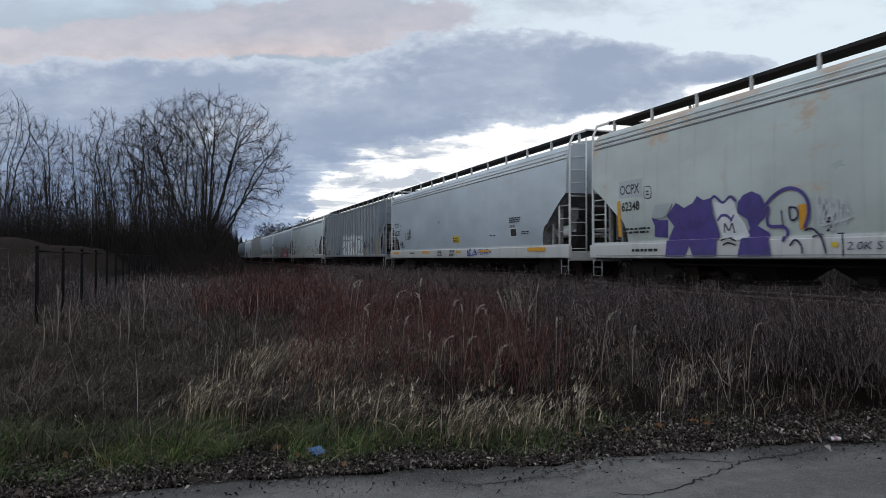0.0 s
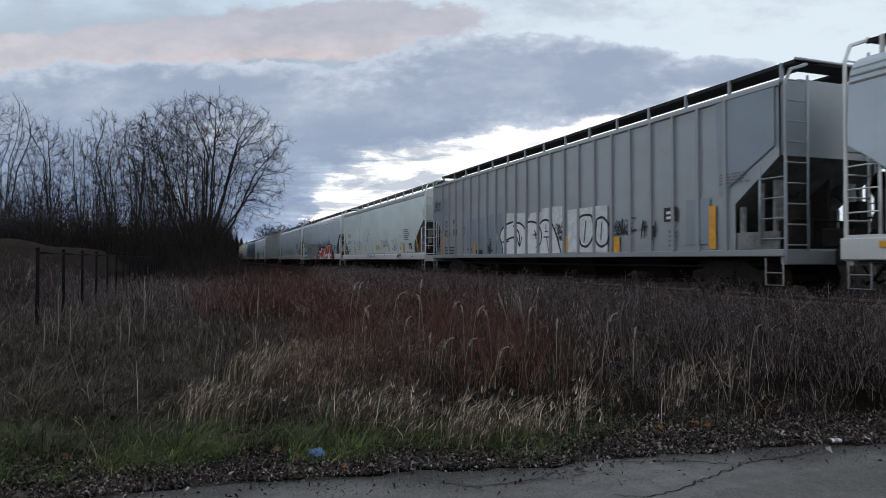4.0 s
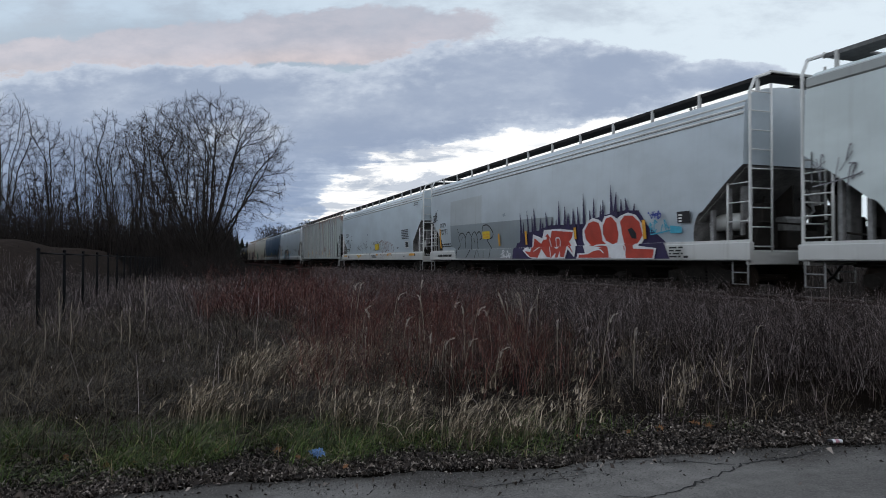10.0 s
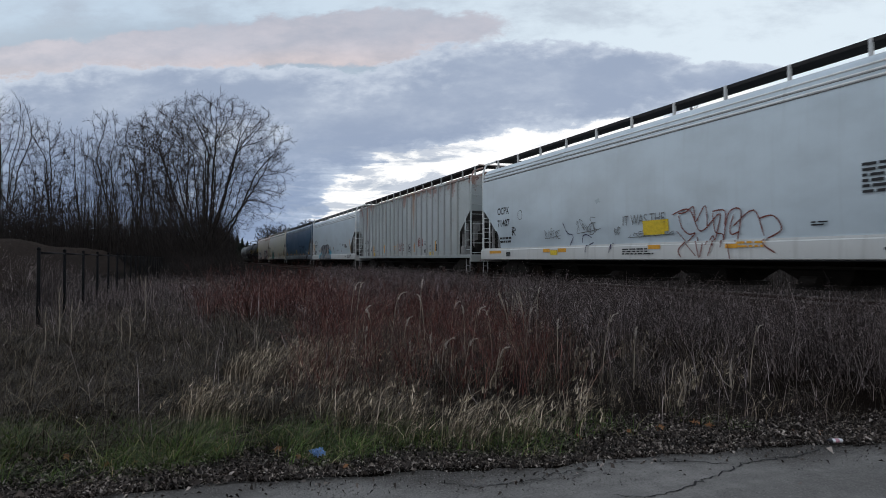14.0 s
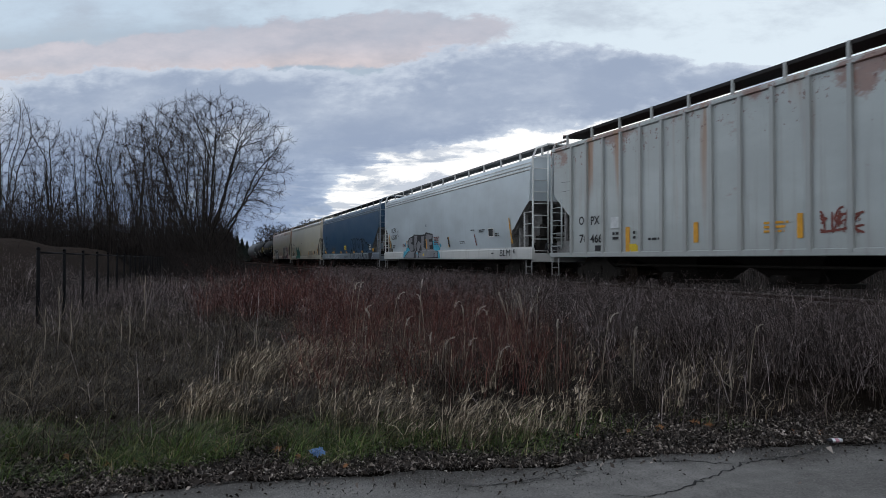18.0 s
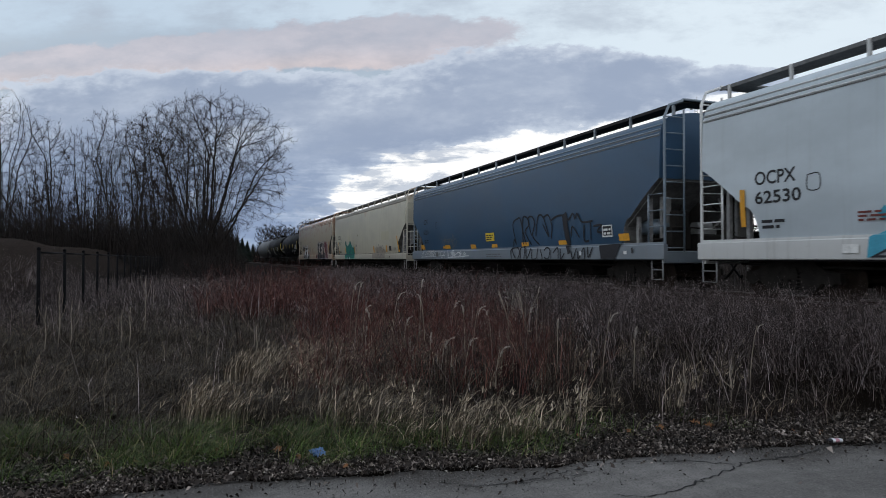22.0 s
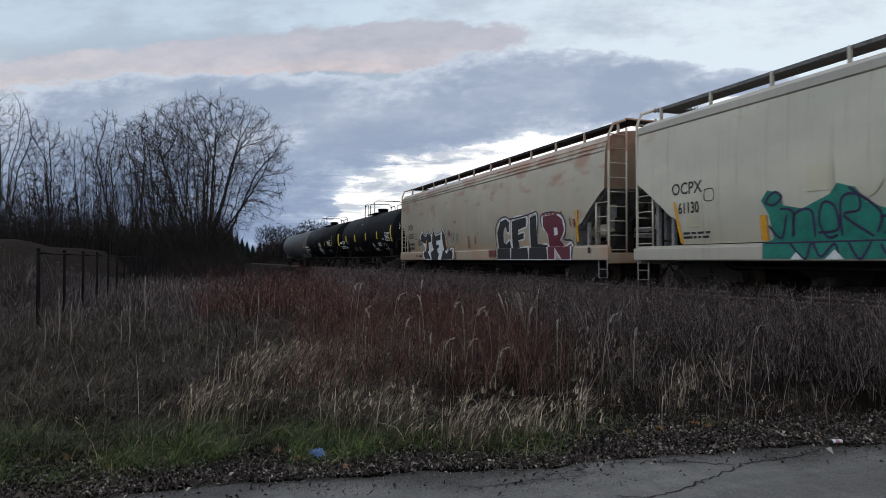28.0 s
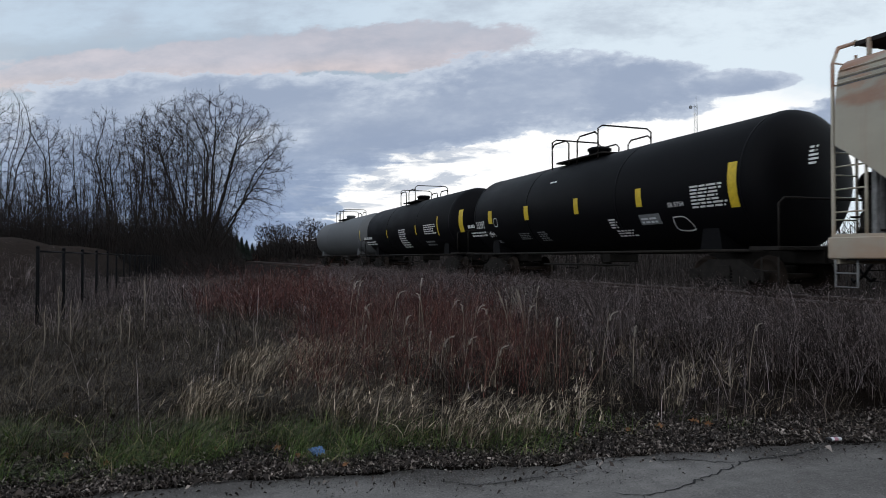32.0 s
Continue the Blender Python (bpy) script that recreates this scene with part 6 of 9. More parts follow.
shape("H", [(3.96, 0.85), (4.44, 1.09), (4.97, 1.27), (4.68, 1.43), (4.62, 1.76), (4.97, 1.93), (5.47, 1.99), (5.81, 2.09), (6.87, 2.04), (7.52, 2.04), (7.67, 2.14), (8.67, 2.02), (8.61, 1.7), (8.65, 1.35), (8.54, 1.22), (9.37, 1.21), (9.45, 0.86)], BLACKSPRAY)
shape("H", [(4.75, 1.57), (4.82, 1.8), (5.19, 1.92), (5.5, 1.93), (5.47, 1.72), (5.11, 1.67), (5.61, 1.53), (5.54, 1.31), (5.19, 1.2), (5.81, 1.21), (5.74, 0.87), (4.12, 0.89), (4.67, 1.12), (5.01, 1.21)], GREYSPRAY)
shape("H", [(5.87, 2.03), (6.32, 2.01), (6.26, 1.72), (6.01, 1.6), (5.9, 1.12), (5.74, 1.39), (5.81, 1.75)], GREYSPRAY)
shape("H", [(6.11, 1.51), (6.45, 1.75), (6.87, 1.6), (6.45, 1.28), (6.51, 0.87), (6.13, 0.87)], GREYSPRAY)
shape("H", [(6.96, 1.95), (7.45, 1.96), (7.21, 1.42), (7.64, 1.29), (7.64, 1.96), (8.05, 1.93), (7.95, 1.32), (7.43, 1.09), (6.87, 1.18), (6.89, 1.6)], GREYSPRAY)
shape("H", [(7.73, 2.04), (8.61, 1.98), (8.54, 1.81), (8.1, 1.77), (8.1, 1.66), (8.55, 1.65), (8.54, 1.52), (8.11, 1.48), (8.13, 1.31), (8.54, 1.3), (9.33, 1.16), (9.37, 0.92), (6.63, 0.87), (6.57, 1.11), (7.85, 1.22)], GREYSPRAY)
strokes("H", [[(6.13, 1.11), (6.45, 1.11), (6.45, 0.85)]], 0.06, CYAN)
box("H", 7.23, 7.45, 0.96, 1.09, YELLOW, "decal")
box("H", 10.69, 10.81, 1.35, 1.81, AMBER, "reflective_strip")
box("H", 4.47, 4.56, 1.43, 1.8, AMBER, "reflective_strip")
box("H", 1.2, 1.33, 1.48, 2.25, AMBER, "reflective_strip")
box("H", 7.64, 7.77, 1.32, 1.8, AMBER, "reflective_strip")
bars("H", 8.83, 9.63, 1.5, 1.9, 5, MAROON, 4)
bars("H", 3.76, 4.28, 1.47, 1.67, 3, MAROON, 4)
text("H", "82", 8.81, 9.03, 0.92, 1.1, BLACKSPRAY, 0, 0.2, name="spray_letters")
box("H", 3.49, 3.79, 0.93, 1.08, CHALK, "decal")
box("H", 15.07, 15.56, 1.66, 2.01, CHALK, "notice")
box("H", 15.11, 15.5, 1.7, 1.98, INK, "notice")
bars("H", 14.2, 14.77, 1.88, 2.02, 2, INK, 2)
bars("H", 15.68, 16.06, 1.68, 1.84, 2, INK, 3)
text("H", "BLM", 16.14, 16.99, 0.92, 1.17, BLACKSPRAY, 0.0, 0.1, name="spray_letters")
shape("H", [(16.86, 2.3), (16.94, 2.3), (17.13, 1.39), (17.03, 1.37)], AMBER)
shape("H", [(13.69, 1.83), (13.76, 1.82), (13.93, 1.37), (13.83, 1.36)], MAROON)
shape("H", [(10.64, 1.8), (10.77, 1.8), (10.92, 1.38), (10.8, 1.36)], BLACKSPRAY)
bars("H", 12.12, 12.75, 1.48, 1.6, 2, INK, 3)
bars("H", 13.36, 13.79, 1.98, 2.04, 1, INK, 3)
bars("H", 15.4, 15.64, 1.01, 1.1, 1, INK, 3)
box("H", 17.26, 17.35, 1.02, 1.17, INK, "decal")
box("I", 9.23, 10.02, 1.51, 1.83, YELLOW, "placard")
bars("I", 9.31, 9.94, 1.56, 1.79, 3, INK, 2)
box("I", 1.48, 1.88, 1.28, 1.43, AMBER, "decal")
box("I", 4.71, 5.34, 1.28, 1.45, AMBER, "decal")
box("I", 7.72, 8.23, 1.25, 1.4, AMBER, "decal")
box("I", 9.75, 10.25, 1.26, 1.39, AMBER, "decal")
box("I", 12.23, 12.75, 1.26, 1.4, AMBER, "decal")
box("I", 14.74, 15.26, 1.27, 1.4, AMBER, "decal")
box("I", 17.89, 18.34, 1.31, 1.5, AMBER, "decal")
strokes("I", [[(11.87, 0.84), (11.62, 1.14), (11.7, 1.5), (11.84, 1.34)], [(11.84, 1.39), (11.67, 2.06), (12.03, 2.23), (12.27, 2.17), (12.58, 1.32)], [(12.38, 1.32), (12.43, 2.2), (12.73, 2.23), (12.88, 1.98), (12.58, 1.76), (12.96, 1.31)], [(13.03, 1.59), (12.81, 2.17), (13.1, 2.24), (13.27, 2), (13.1, 1.59), (13.52, 1.29)], [(13.31, 1.58), (13.52, 2.21), (13.86, 2.18), (14.18, 1.54), (13.82, 1.96)], [(13.86, 2.16), (14.18, 2.23), (14.4, 1.88), (14.3, 1.45)], [(14.36, 2.05), (14.78, 2.17), (15.29, 2.15)]], 0.06, BLACKSPRAY)
strokes("I", [[(15.13, 2.08), (15.32, 1.41)], [(15.29, 2.23), (15.4, 2.01), (15.66, 2.19), (15.77, 2.02), (15.89, 2.17), (16.16, 1.91), (16.72, 1.91)], [(15.51, 1.48), (15.61, 1.8), (15.97, 1.46)], [(16.26, 1.83), (16.21, 1.37), (16.45, 1.36)], [(16.59, 1.88), (16.56, 1.36)], [(16.72, 1.76), (17.15, 1.77), (16.9, 1.6), (17.4, 1.54)]], 0.06, BLACKSPRAY)
shape("I", [(15.04, 2.17), (15.29, 2.27), (15.43, 1.48), (15.51, 1), (15.37, 0.96), (15.15, 1.5)], BLACKSPRAY)
shape("I", [(17.03, 1.2), (18.05, 1.25), (17.79, 0.83), (17.11, 0.83)], BLACKSPRAY)
strokes("I", [[(11.57, 0.84), (11.53, 1.14), (12.03, 1.23), (12.19, 1.03), (12.03, 0.83)], [(12.27, 0.84), (12.27, 1.18), (12.58, 1.22), (12.51, 0.83)], [(12.66, 1.2), (12.73, 0.84), (13.03, 1.19)], [(13.1, 1.16), (13.1, 0.83), (13.38, 0.83)], [(13.52, 1.18), (13.45, 0.83), (13.79, 0.83), (13.66, 1.15)], [(13.92, 1.1), (14.11, 1.19), (14.3, 1.1), (14.18, 0.83), (13.92, 0.88)], [(14.36, 1.1), (14.36, 0.83)]], 0.05, BLACKSPRAY)
strokes("I", [[(14.49, 1.01), (14.78, 1.17), (14.81, 0.83)], [(14.96, 1.13), (14.96, 0.83), (15.18, 1)], [(15.56, 1.08), (15.66, 0.83), (15.87, 1.15)], [(15.92, 1.07), (15.97, 0.83), (16.26, 1.14), (16.31, 0.83)], [(16.45, 1.17), (16.49, 0.87), (16.72, 1.17)]], 0.05, BLACKSPRAY)
box("I", 17.15, 17.62, 1.43, 1.76, CHALK, "notice")
box("I", 17.19, 17.59, 1.47, 1.73, INK, "notice")
bars("I", 17.22, 17.56, 1.5, 1.71, 2, CHALK, 7)
box("I", 18.16, 18.3, 0.95, 1.04, CHALK, "decal")
box("I", 16.03, 16.14, 0.93, 1.05, PALE, "decal")
bars("I", 9.4, 10.82, 0.9, 1.06, 2, FAINT, 3)
box("I", 18.5, 18.57, 0.97, 1.12, INK, "decal")
text("I", "OCPX", 1.9, 2.48, 2.51, 2.74, INK, 0.02, 0, name="stencil")
text("I", "62221", 1.86, 2.55, 2.02, 2.23, INK, 0.02, 0, name="stencil")
strokes("I", [[(3.61, 2.52), (3.61, 2.29), (3.79, 2.27), (3.79, 2.52), (3.61, 2.52)]], 0.02, INK)
bars("I", 1.93, 2.73, 1.59, 1.78, 2, INK, 2)
scrawl("I", 1.5, 4.82, 0.87, 1.26, 31, PALE, 0.035, 16)
scrawl("I", 5.22, 7.68, 0.85, 1.22, 33, PALE, 0.05, 14)
box("I", 7.74, 8.15, 1.32, 1.42, AMBER, "decal")
box("I", 4.49, 4.94, 1.3, 1.42, AMBER, "decal")
box("I", 1.38, 1.86, 1.33, 1.52, AMBER, "decal")
box("I", 3.71, 4, 0.94, 1.13, FAINT, "decal")
scrawl("I", 4.1, 6.19, 1.34, 1.9, 5, FAINT, 0.05, 6)
text("J", "OCPX", 1.43, 2.42, 2.33, 2.61, INK, 0.012, 0, name="stencil")
text("J", "61130", 1.64, 2.3, 1.89, 2.14, INK, 0.02, 0, name="stencil")
strokes("J", [[(2.49, 2.38), (2.49, 2.15), (2.74, 2.14), (2.74, 2.37), (2.49, 2.38)]], 0.02, INK)
bars("J", 1.75, 2.81, 1.31, 1.5, 2, INK, 2)
shape("J", [(1.47, 2.18), (1.56, 2.17), (1.75, 1.2), (1.64, 1.21)], AMBER)
box("J", 1.9, 2.3, 1.56, 1.82, PATCHTAN, "paint_patch")
box("J", 5.1, 5.65, 2.08, 2.56, PATCHTAN, "paint_patch")
shape("J", [(4.08, 0.85), (4.08, 1.14), (4.3, 1.24), (4.22, 1.72), (4.05, 2.0), (4.2, 2.19), (4.46, 2.13), (4.57, 1.87), (4.99, 1.78), (5.57, 2.0), (5.71, 2.18), (6.06, 2.07), (6.25, 1.8), (6.79, 1.6), (7.02, 1.72), (7.18, 1.2), (7.29, 1.14), (7.25, 0.84)], TEAL)
strokes("J", [[(4.25, 2.08), (4.41, 2.14), (4.53, 2.02), (4.35, 1.89), (4.17, 1.95), (4.25, 2.08)], [(4.49, 1.81), (4.79, 1.72), (4.73, 1.25)], [(4.2, 1.5), (4.48, 1.24), (4.64, 1.69)], [(4.78, 1.27), (4.81, 1.68), (5.18, 1.73), (5.22, 1.24)], [(5.28, 1.32), (5.69, 1.37), (5.65, 1.77), (5.43, 1.85), (5.33, 1.52), (5.48, 1.23), (5.68, 1.27)], [(5.76, 1.24), (5.79, 1.89), (6.09, 1.94), (6.11, 1.68), (5.82, 1.6), (6.34, 1.22)]], 0.05, NAVY)
strokes("J", [[(5.93, 2.08), (6.48, 1.63), (6.4, 1.28)], [(6.47, 1.53), (6.94, 1.6), (6.86, 1.27), (6.52, 1.28)], [(4.14, 1.15), (7.22, 1.15)], [(4.71, 1.16), (5.05, 0.84), (5.2, 1.15), (5.38, 0.88), (5.66, 1.11), (5.74, 0.86)], [(5.92, 1.14), (6.13, 0.84), (6.34, 1.13)], [(6.5, 1.09), (6.66, 0.87), (6.93, 1.07)]], 0.05, NAVY)
shape("J", [(5.46, 0.83), (5.66, 1.01), (5.85, 0.83)], PALE)
shape("J", [(4.73, 0.83), (4.86, 0.97), (5.02, 0.83)], PALE)
strokes("J", [[(6.06, 2.18), (6.32, 1.92), (6.55, 2.16)], [(6.75, 2.16), (6.79, 1.85), (7.08, 1.95), (6.97, 2.14), (6.75, 2.16)], [(7.07, 1.88), (7.19, 2.12), (7.36, 1.84), (7.44, 2.22)]], 0.05, PATCHTAN)
scrawl("J", 7.46, 8.04, 1.65, 1.88, 41, GREYSPRAY, 0.035, 8)
scrawl("J", 7.58, 7.96, 1.38, 1.62, 42, GREYSPRAY, 0.035, 4)
box("J", 4.01, 4.17, 1.21, 1.71, AMBER, "reflective_strip")
box("J", 7.08, 7.27, 1.21, 1.71, AMBER, "reflective_strip")
shape("J", [(12.38, 0.87), (12.42, 1.19), (13.13, 1.22), (13.16, 1.48), (14.28, 1.58), (15.41, 1.39), (15.55, 0.87)], BROWNHAZE)
shape("J", [(14.69, 2.49), (16.46, 2.47), (16.43, 1.96), (14.67, 1.98)], PATCHTAN)
strokes("J", [[(13.16, 1.45), (13.56, 1.59), (13.75, 1.4), (13.51, 1.23), (13.83, 1.22)], [(13.83, 1.58), (14.07, 1.72), (14.24, 1.35), (14.55, 1.65), (14.67, 1.22)], [(14.64, 1.47), (14.96, 1.63), (15.1, 1.42), (14.74, 1.28)], [(13.6, 0.89), (13.97, 1.13), (14.33, 0.89), (14.67, 1.12), (15.32, 0.9)]], 0.045, GREYSPRAY)
shape("J", [(17.94, 2.14), (18.1, 2.13), (18.45, 1.23), (18.25, 1.2)], AMBER)
box("J", 16.32, 16.79, 1.31, 1.58, INK, "notice")
box("J", 12.62, 12.85, 1.23, 1.63, AMBER, "decal")
box("J", 15.65, 15.9, 1.24, 1.63, AMBER, "decal")
bars("J", 17.3, 17.84, 1.32, 1.5, 3, FAINT, 2)
bars("J", 16.44, 16.79, 0.91, 1.02, 1, INK, 2)
strokes("K", [[(12.55, 0.84), (12.5, 1.83), (12.8, 2.23), (13.28, 2.3), (13.55, 2.16), (13.49, 1.8), (13.33, 1.84), (13.25, 2.03), (13.07, 1.89), (13.01, 1.48), (13.19, 1.38), (13.53, 1.51), (13.64, 0.84), (12.55, 0.84)]], 0.10, SPRAYWHITE)
strokes("K", [[(13.68, 0.84), (13.77, 2.19), (14.83, 2.27), (14.82, 1.96), (14.24, 1.87), (14.22, 1.7), (14.63, 1.75), (14.61, 1.55), (14.2, 1.51), (14.24, 1.22), (14.93, 1.24), (15.01, 0.84), (13.68, 0.84)]], 0.10, SPRAYWHITE)
strokes("K", [[(15.05, 0.84), (15.13, 2.25), (15.57, 2.31), (15.58, 1.35), (16.2, 1.3), (16.3, 0.84), (15.05, 0.84)]], 0.10, SPRAYWHITE)
strokes("K", [[(16.36, 0.84), (16.3, 1.64), (16.01, 1.88), (16.03, 2.23), (16.84, 2.25), (17.21, 2.08), (17.31, 1.73), (17.04, 1.44), (17.32, 1.21), (17.66, 1.32), (17.68, 0.84), (17.18, 0.84), (16.75, 1.21), (16.75, 0.84), (16.36, 0.84)]], 0.10, SPRAYWHITE)
shape("K", [(12.55, 0.84), (12.5, 1.83), (12.8, 2.23), (13.28, 2.3), (13.55, 2.16), (13.49, 1.8), (13.33, 1.84), (13.25, 2.03), (13.07, 1.89), (13.01, 1.48), (13.19, 1.38), (13.53, 1.51), (13.64, 0.84)], BLACKSPRAY)
shape("K", [(13.68, 0.84), (13.77, 2.19), (14.83, 2.27), (14.82, 1.96), (14.24, 1.87), (14.22, 1.7), (14.63, 1.75), (14.61, 1.55), (14.2, 1.51), (14.24, 1.22), (14.93, 1.24), (15.01, 0.84)], BLACKSPRAY)
shape("K", [(15.05, 0.84), (15.13, 2.25), (15.57, 2.31), (15.58, 1.35), (16.2, 1.3), (16.3, 0.84)], BLACKSPRAY)
shape("K", [(16.36, 0.84), (16.3, 1.64), (16.01, 1.88), (16.03, 2.23), (16.84, 2.25), (17.21, 2.08), (17.31, 1.73), (17.04, 1.44), (17.32, 1.21), (17.66, 1.32), (17.68, 0.84), (17.18, 0.84), (16.75, 1.21), (16.75, 0.84)], CRIMSON)
shape("K", [(16.7, 1.84), (16.9, 1.83), (16.92, 1.61), (16.7, 1.58)], SPRAYWHITE)
strokes("K", [[(12.43, 0.84), (12.38, 1.93), (12.76, 2.32), (13.28, 2.38), (13.66, 2.28), (14.93, 2.34), (15.64, 2.38), (15.62, 1.67)], [(15.92, 1.89), (15.93, 2.29), (16.85, 2.31), (17.31, 2.11), (17.4, 1.71), (17.26, 1.45), (17.75, 1.37), (17.74, 0.86)]], 0.05, NAVY)
box("K", 17.98, 18.1, 1.35, 2.3, AMBER, "reflective_strip")
scrawl("K", 17.66, 17.97, 1.76, 2.2, 3, MAROON, 0.03, 5)
box("K", 11.77, 12.38, 0.93, 1.18, MAROON, "spray_paint")
bars("K", 16.01, 17.28, 2.25, 2.37, 1, MAROON, 3)
box("K", 18.65, 18.77, 1.01, 1.18, INK, "decal")
scrawl("K", 11.96, 12.51, 0.86, 1.15, 4, CRIMSON, 0.04, 4)
text("K", "OCPX", 1.48, 2.36, 2.35, 2.63, INK, 0.016, 0, name="stencil")
text("K", "62051", 1.51, 2.36, 1.91, 2.17, INK, 0.02, 0, name="stencil")
strokes("K", [[(2.65, 2.11), (2.65, 1.88), (2.89, 1.87), (2.89, 2.09), (2.65, 2.11)]], 0.02, INK)
bars("K", 1.53, 2.71, 1.35, 1.77, 2, INK, 2)
bars("K", 3.31, 3.85, 0.97, 1.1, 1, INK, 24)
scrawl("K", 3.04, 3.66, 1.49, 1.9, 4, INK, 0.03, 7)
box("K", 1.17, 1.29, 1.33, 2.32, PATCHTAN, "decal")
bars("K", 2.83, 3.06, 0.97, 1.11, 2, INK, 2)
shape("K", [(3.43, 1.88), (3.68, 2.32), (4.25, 2.0), (4.6, 2.19), (4.92, 2.04), (5.24, 2.09), (5.48, 2.29), (5.73, 2.03), (6.47, 2.09), (6.72, 2.29), (6.94, 2.12), (7.22, 1.74), (7.28, 1.23), (7.61, 1.37), (7.88, 1.37), (8.15, 1.18), (8.06, 0.82), (4.03, 0.82), (3.92, 1.19), (4.04, 1.41), (3.78, 1.64)], SPRAYWHITE)
shape("K", [(3.54, 1.78), (3.75, 2.17), (4.31, 1.91), (4.62, 2.11), (5.11, 1.95), (5.15, 1.7), (4.69, 1.64), (4.66, 1.22), (5.11, 0.82), (4.59, 0.88), (4.24, 0.82), (4.03, 1.1), (4.24, 1.31), (4.31, 1.61), (3.79, 1.68)], BLACKSPRAY)
shape("K", [(5.3, 1.98), (5.44, 2.21), (5.72, 1.92), (6.46, 2.0), (6.37, 1.73), (5.82, 1.71), (5.8, 1.51), (6.15, 1.53), (6.07, 1.38), (5.77, 1.31), (6.24, 1.11), (6.07, 0.82), (5.24, 0.82), (5.11, 1.13), (5.35, 1.32), (5.2, 1.57)], BLACKSPRAY)
shape("K", [(6.62, 1.93), (6.74, 2.22), (7.07, 1.82), (7.18, 1.38), (7.03, 1.2), (7.23, 1.09), (7.54, 1.24), (7.83, 1.3), (7.99, 1.11), (7.93, 0.84), (6.51, 0.82), (6.67, 1.1), (6.76, 1.32), (6.65, 1.62)], BLACKSPRAY)
strokes("K", [[(3.43, 1.88), (3.68, 2.32), (4.25, 2.0), (4.6, 2.19), (4.92, 2.04), (5.24, 2.09), (5.48, 2.29), (5.73, 2.03), (6.47, 2.09), (6.72, 2.29), (6.94, 2.12), (7.22, 1.74), (7.28, 1.23), (7.61, 1.37), (7.88, 1.37), (8.15, 1.18), (8.06, 0.82), (4.03, 0.82), (3.92, 1.19), (4.04, 1.41), (3.78, 1.64)]], 0.035, BLACKSPRAY)
box("K", 4.34, 4.45, 1.32, 1.8, AMBER, "decal")
box("K", 7.06, 7.16, 1.38, 1.8, AMBER, "decal")
scrawl("K", 7.4, 7.65, 1.78, 2.16, 14, MAROON, 0.06, 4)
scrawl("K", 7.75, 8.6, 1.5, 2.05, 51, GREYSPRAY, 0.03, 6)
scrawl("K", 10.3, 10.8, 1.4, 2.0, 52, MAROON, 0.02, 5)
box("K", 9.68, 9.8, 1.3, 1.8, RUSTTAPE, "reflective_strip")
box("L", 14.59, 14.84, 1.9, 2.86, YELLOW, "reflective_strip")
box("L", 11.43, 11.66, 2.13, 2.6, YELLOW, "reflective_strip")
box("L", 8.44, 8.68, 2.13, 2.6, YELLOW, "reflective_strip")
bars("L", 13.44, 14.53, 1.96, 2.5, 7, CHALK, 3)
text("L", "SR 5754", 12.62, 13.18, 2.04, 2.15, CHALK, 0.012, 0, name="stencil")
strokes("L", [[(12.68, 1.8), (12.68, 1.51), (13.23, 1.5), (13.09, 1.78), (12.68, 1.8)]], 0.03, CHALK)
bars("L", 10.06, 10.41, 1.64, 1.92, 4, CHALK, 3)
bars("L", 10.21, 11.07, 1.41, 1.61, 3, CHALK, 4)
box("L", 11.42, 12.23, 1.67, 1.93, FAINT, "placard")
bars("L", 11.48, 12.16, 1.71, 1.88, 2, PALE, 4)
bars("L", 16.6, 16.81, 2.55, 2.93, 5, CHALK, 9)
box("L", -0.83, -0.35, 1.92, 2.89, YELLOW, "reflective_strip")
box("L", 2.25, 2.6, 2.13, 2.62, YELLOW, "reflective_strip")
box("L", 5.25, 5.56, 2.12, 2.6, YELLOW, "reflective_strip")
bars("L", 0.12, 0.91, 2.05, 2.29, 1, CHALK, 25)
text("L", "33397", 1.04, 1.85, 1.99, 2.26, CHALK, 0.02, 0, name="stencil")
bars("L", 0.29, 1.85, 1.69, 1.92, 2, CHALK, 3)
strokes("L", [[(2.74, 2.3), (2.74, 2.04), (3, 2.03), (3, 2.29), (2.74, 2.3)]], 0.03, CHALK)
bars("L", 4.44, 5.25, 1.48, 1.72, 4, FAINT, 3)
bars("L", 5.83, 6.45, 1.4, 1.73, 5, FAINT, 4)
scrawl("L", 1.9, 2.55, 1.59, 1.88, 5, CHALK, 0.03, 5)
bars("L", 2.2, 2.79, 1.4, 1.52, 2, FAINT, 3)
bars("L", 6.79, 7.23, 3.23, 3.33, 1, CHALK, 3)
bars("M", -0.18, 2.54, 2.02, 2.3, 1, CHALK, 26)
bars("M", 0.27, 2.95, 1.67, 1.94, 2, CHALK, 3)
bars("M", 8.12, 9.62, 1.39, 2.44, 9, CHALK, 3)
bars("M", 12.55, 14.42, 1.99, 2.5, 5, CHALK, 3)
bars("M", 12.3, 13.67, 1.44, 1.72, 2, FAINT, 3)
box("M", 5.63, 5.75, 2.03, 2.47, YELLOW, "reflective_strip")
box("M", 11.19, 11.32, 2.04, 2.5, YELLOW, "reflective_strip")
box("M", 14.53, 14.67, 1.88, 2.77, YELLOW, "reflective_strip")
box("M", -1.35, -1.19, 2.01, 2.71, YELLOW, "reflective_strip")

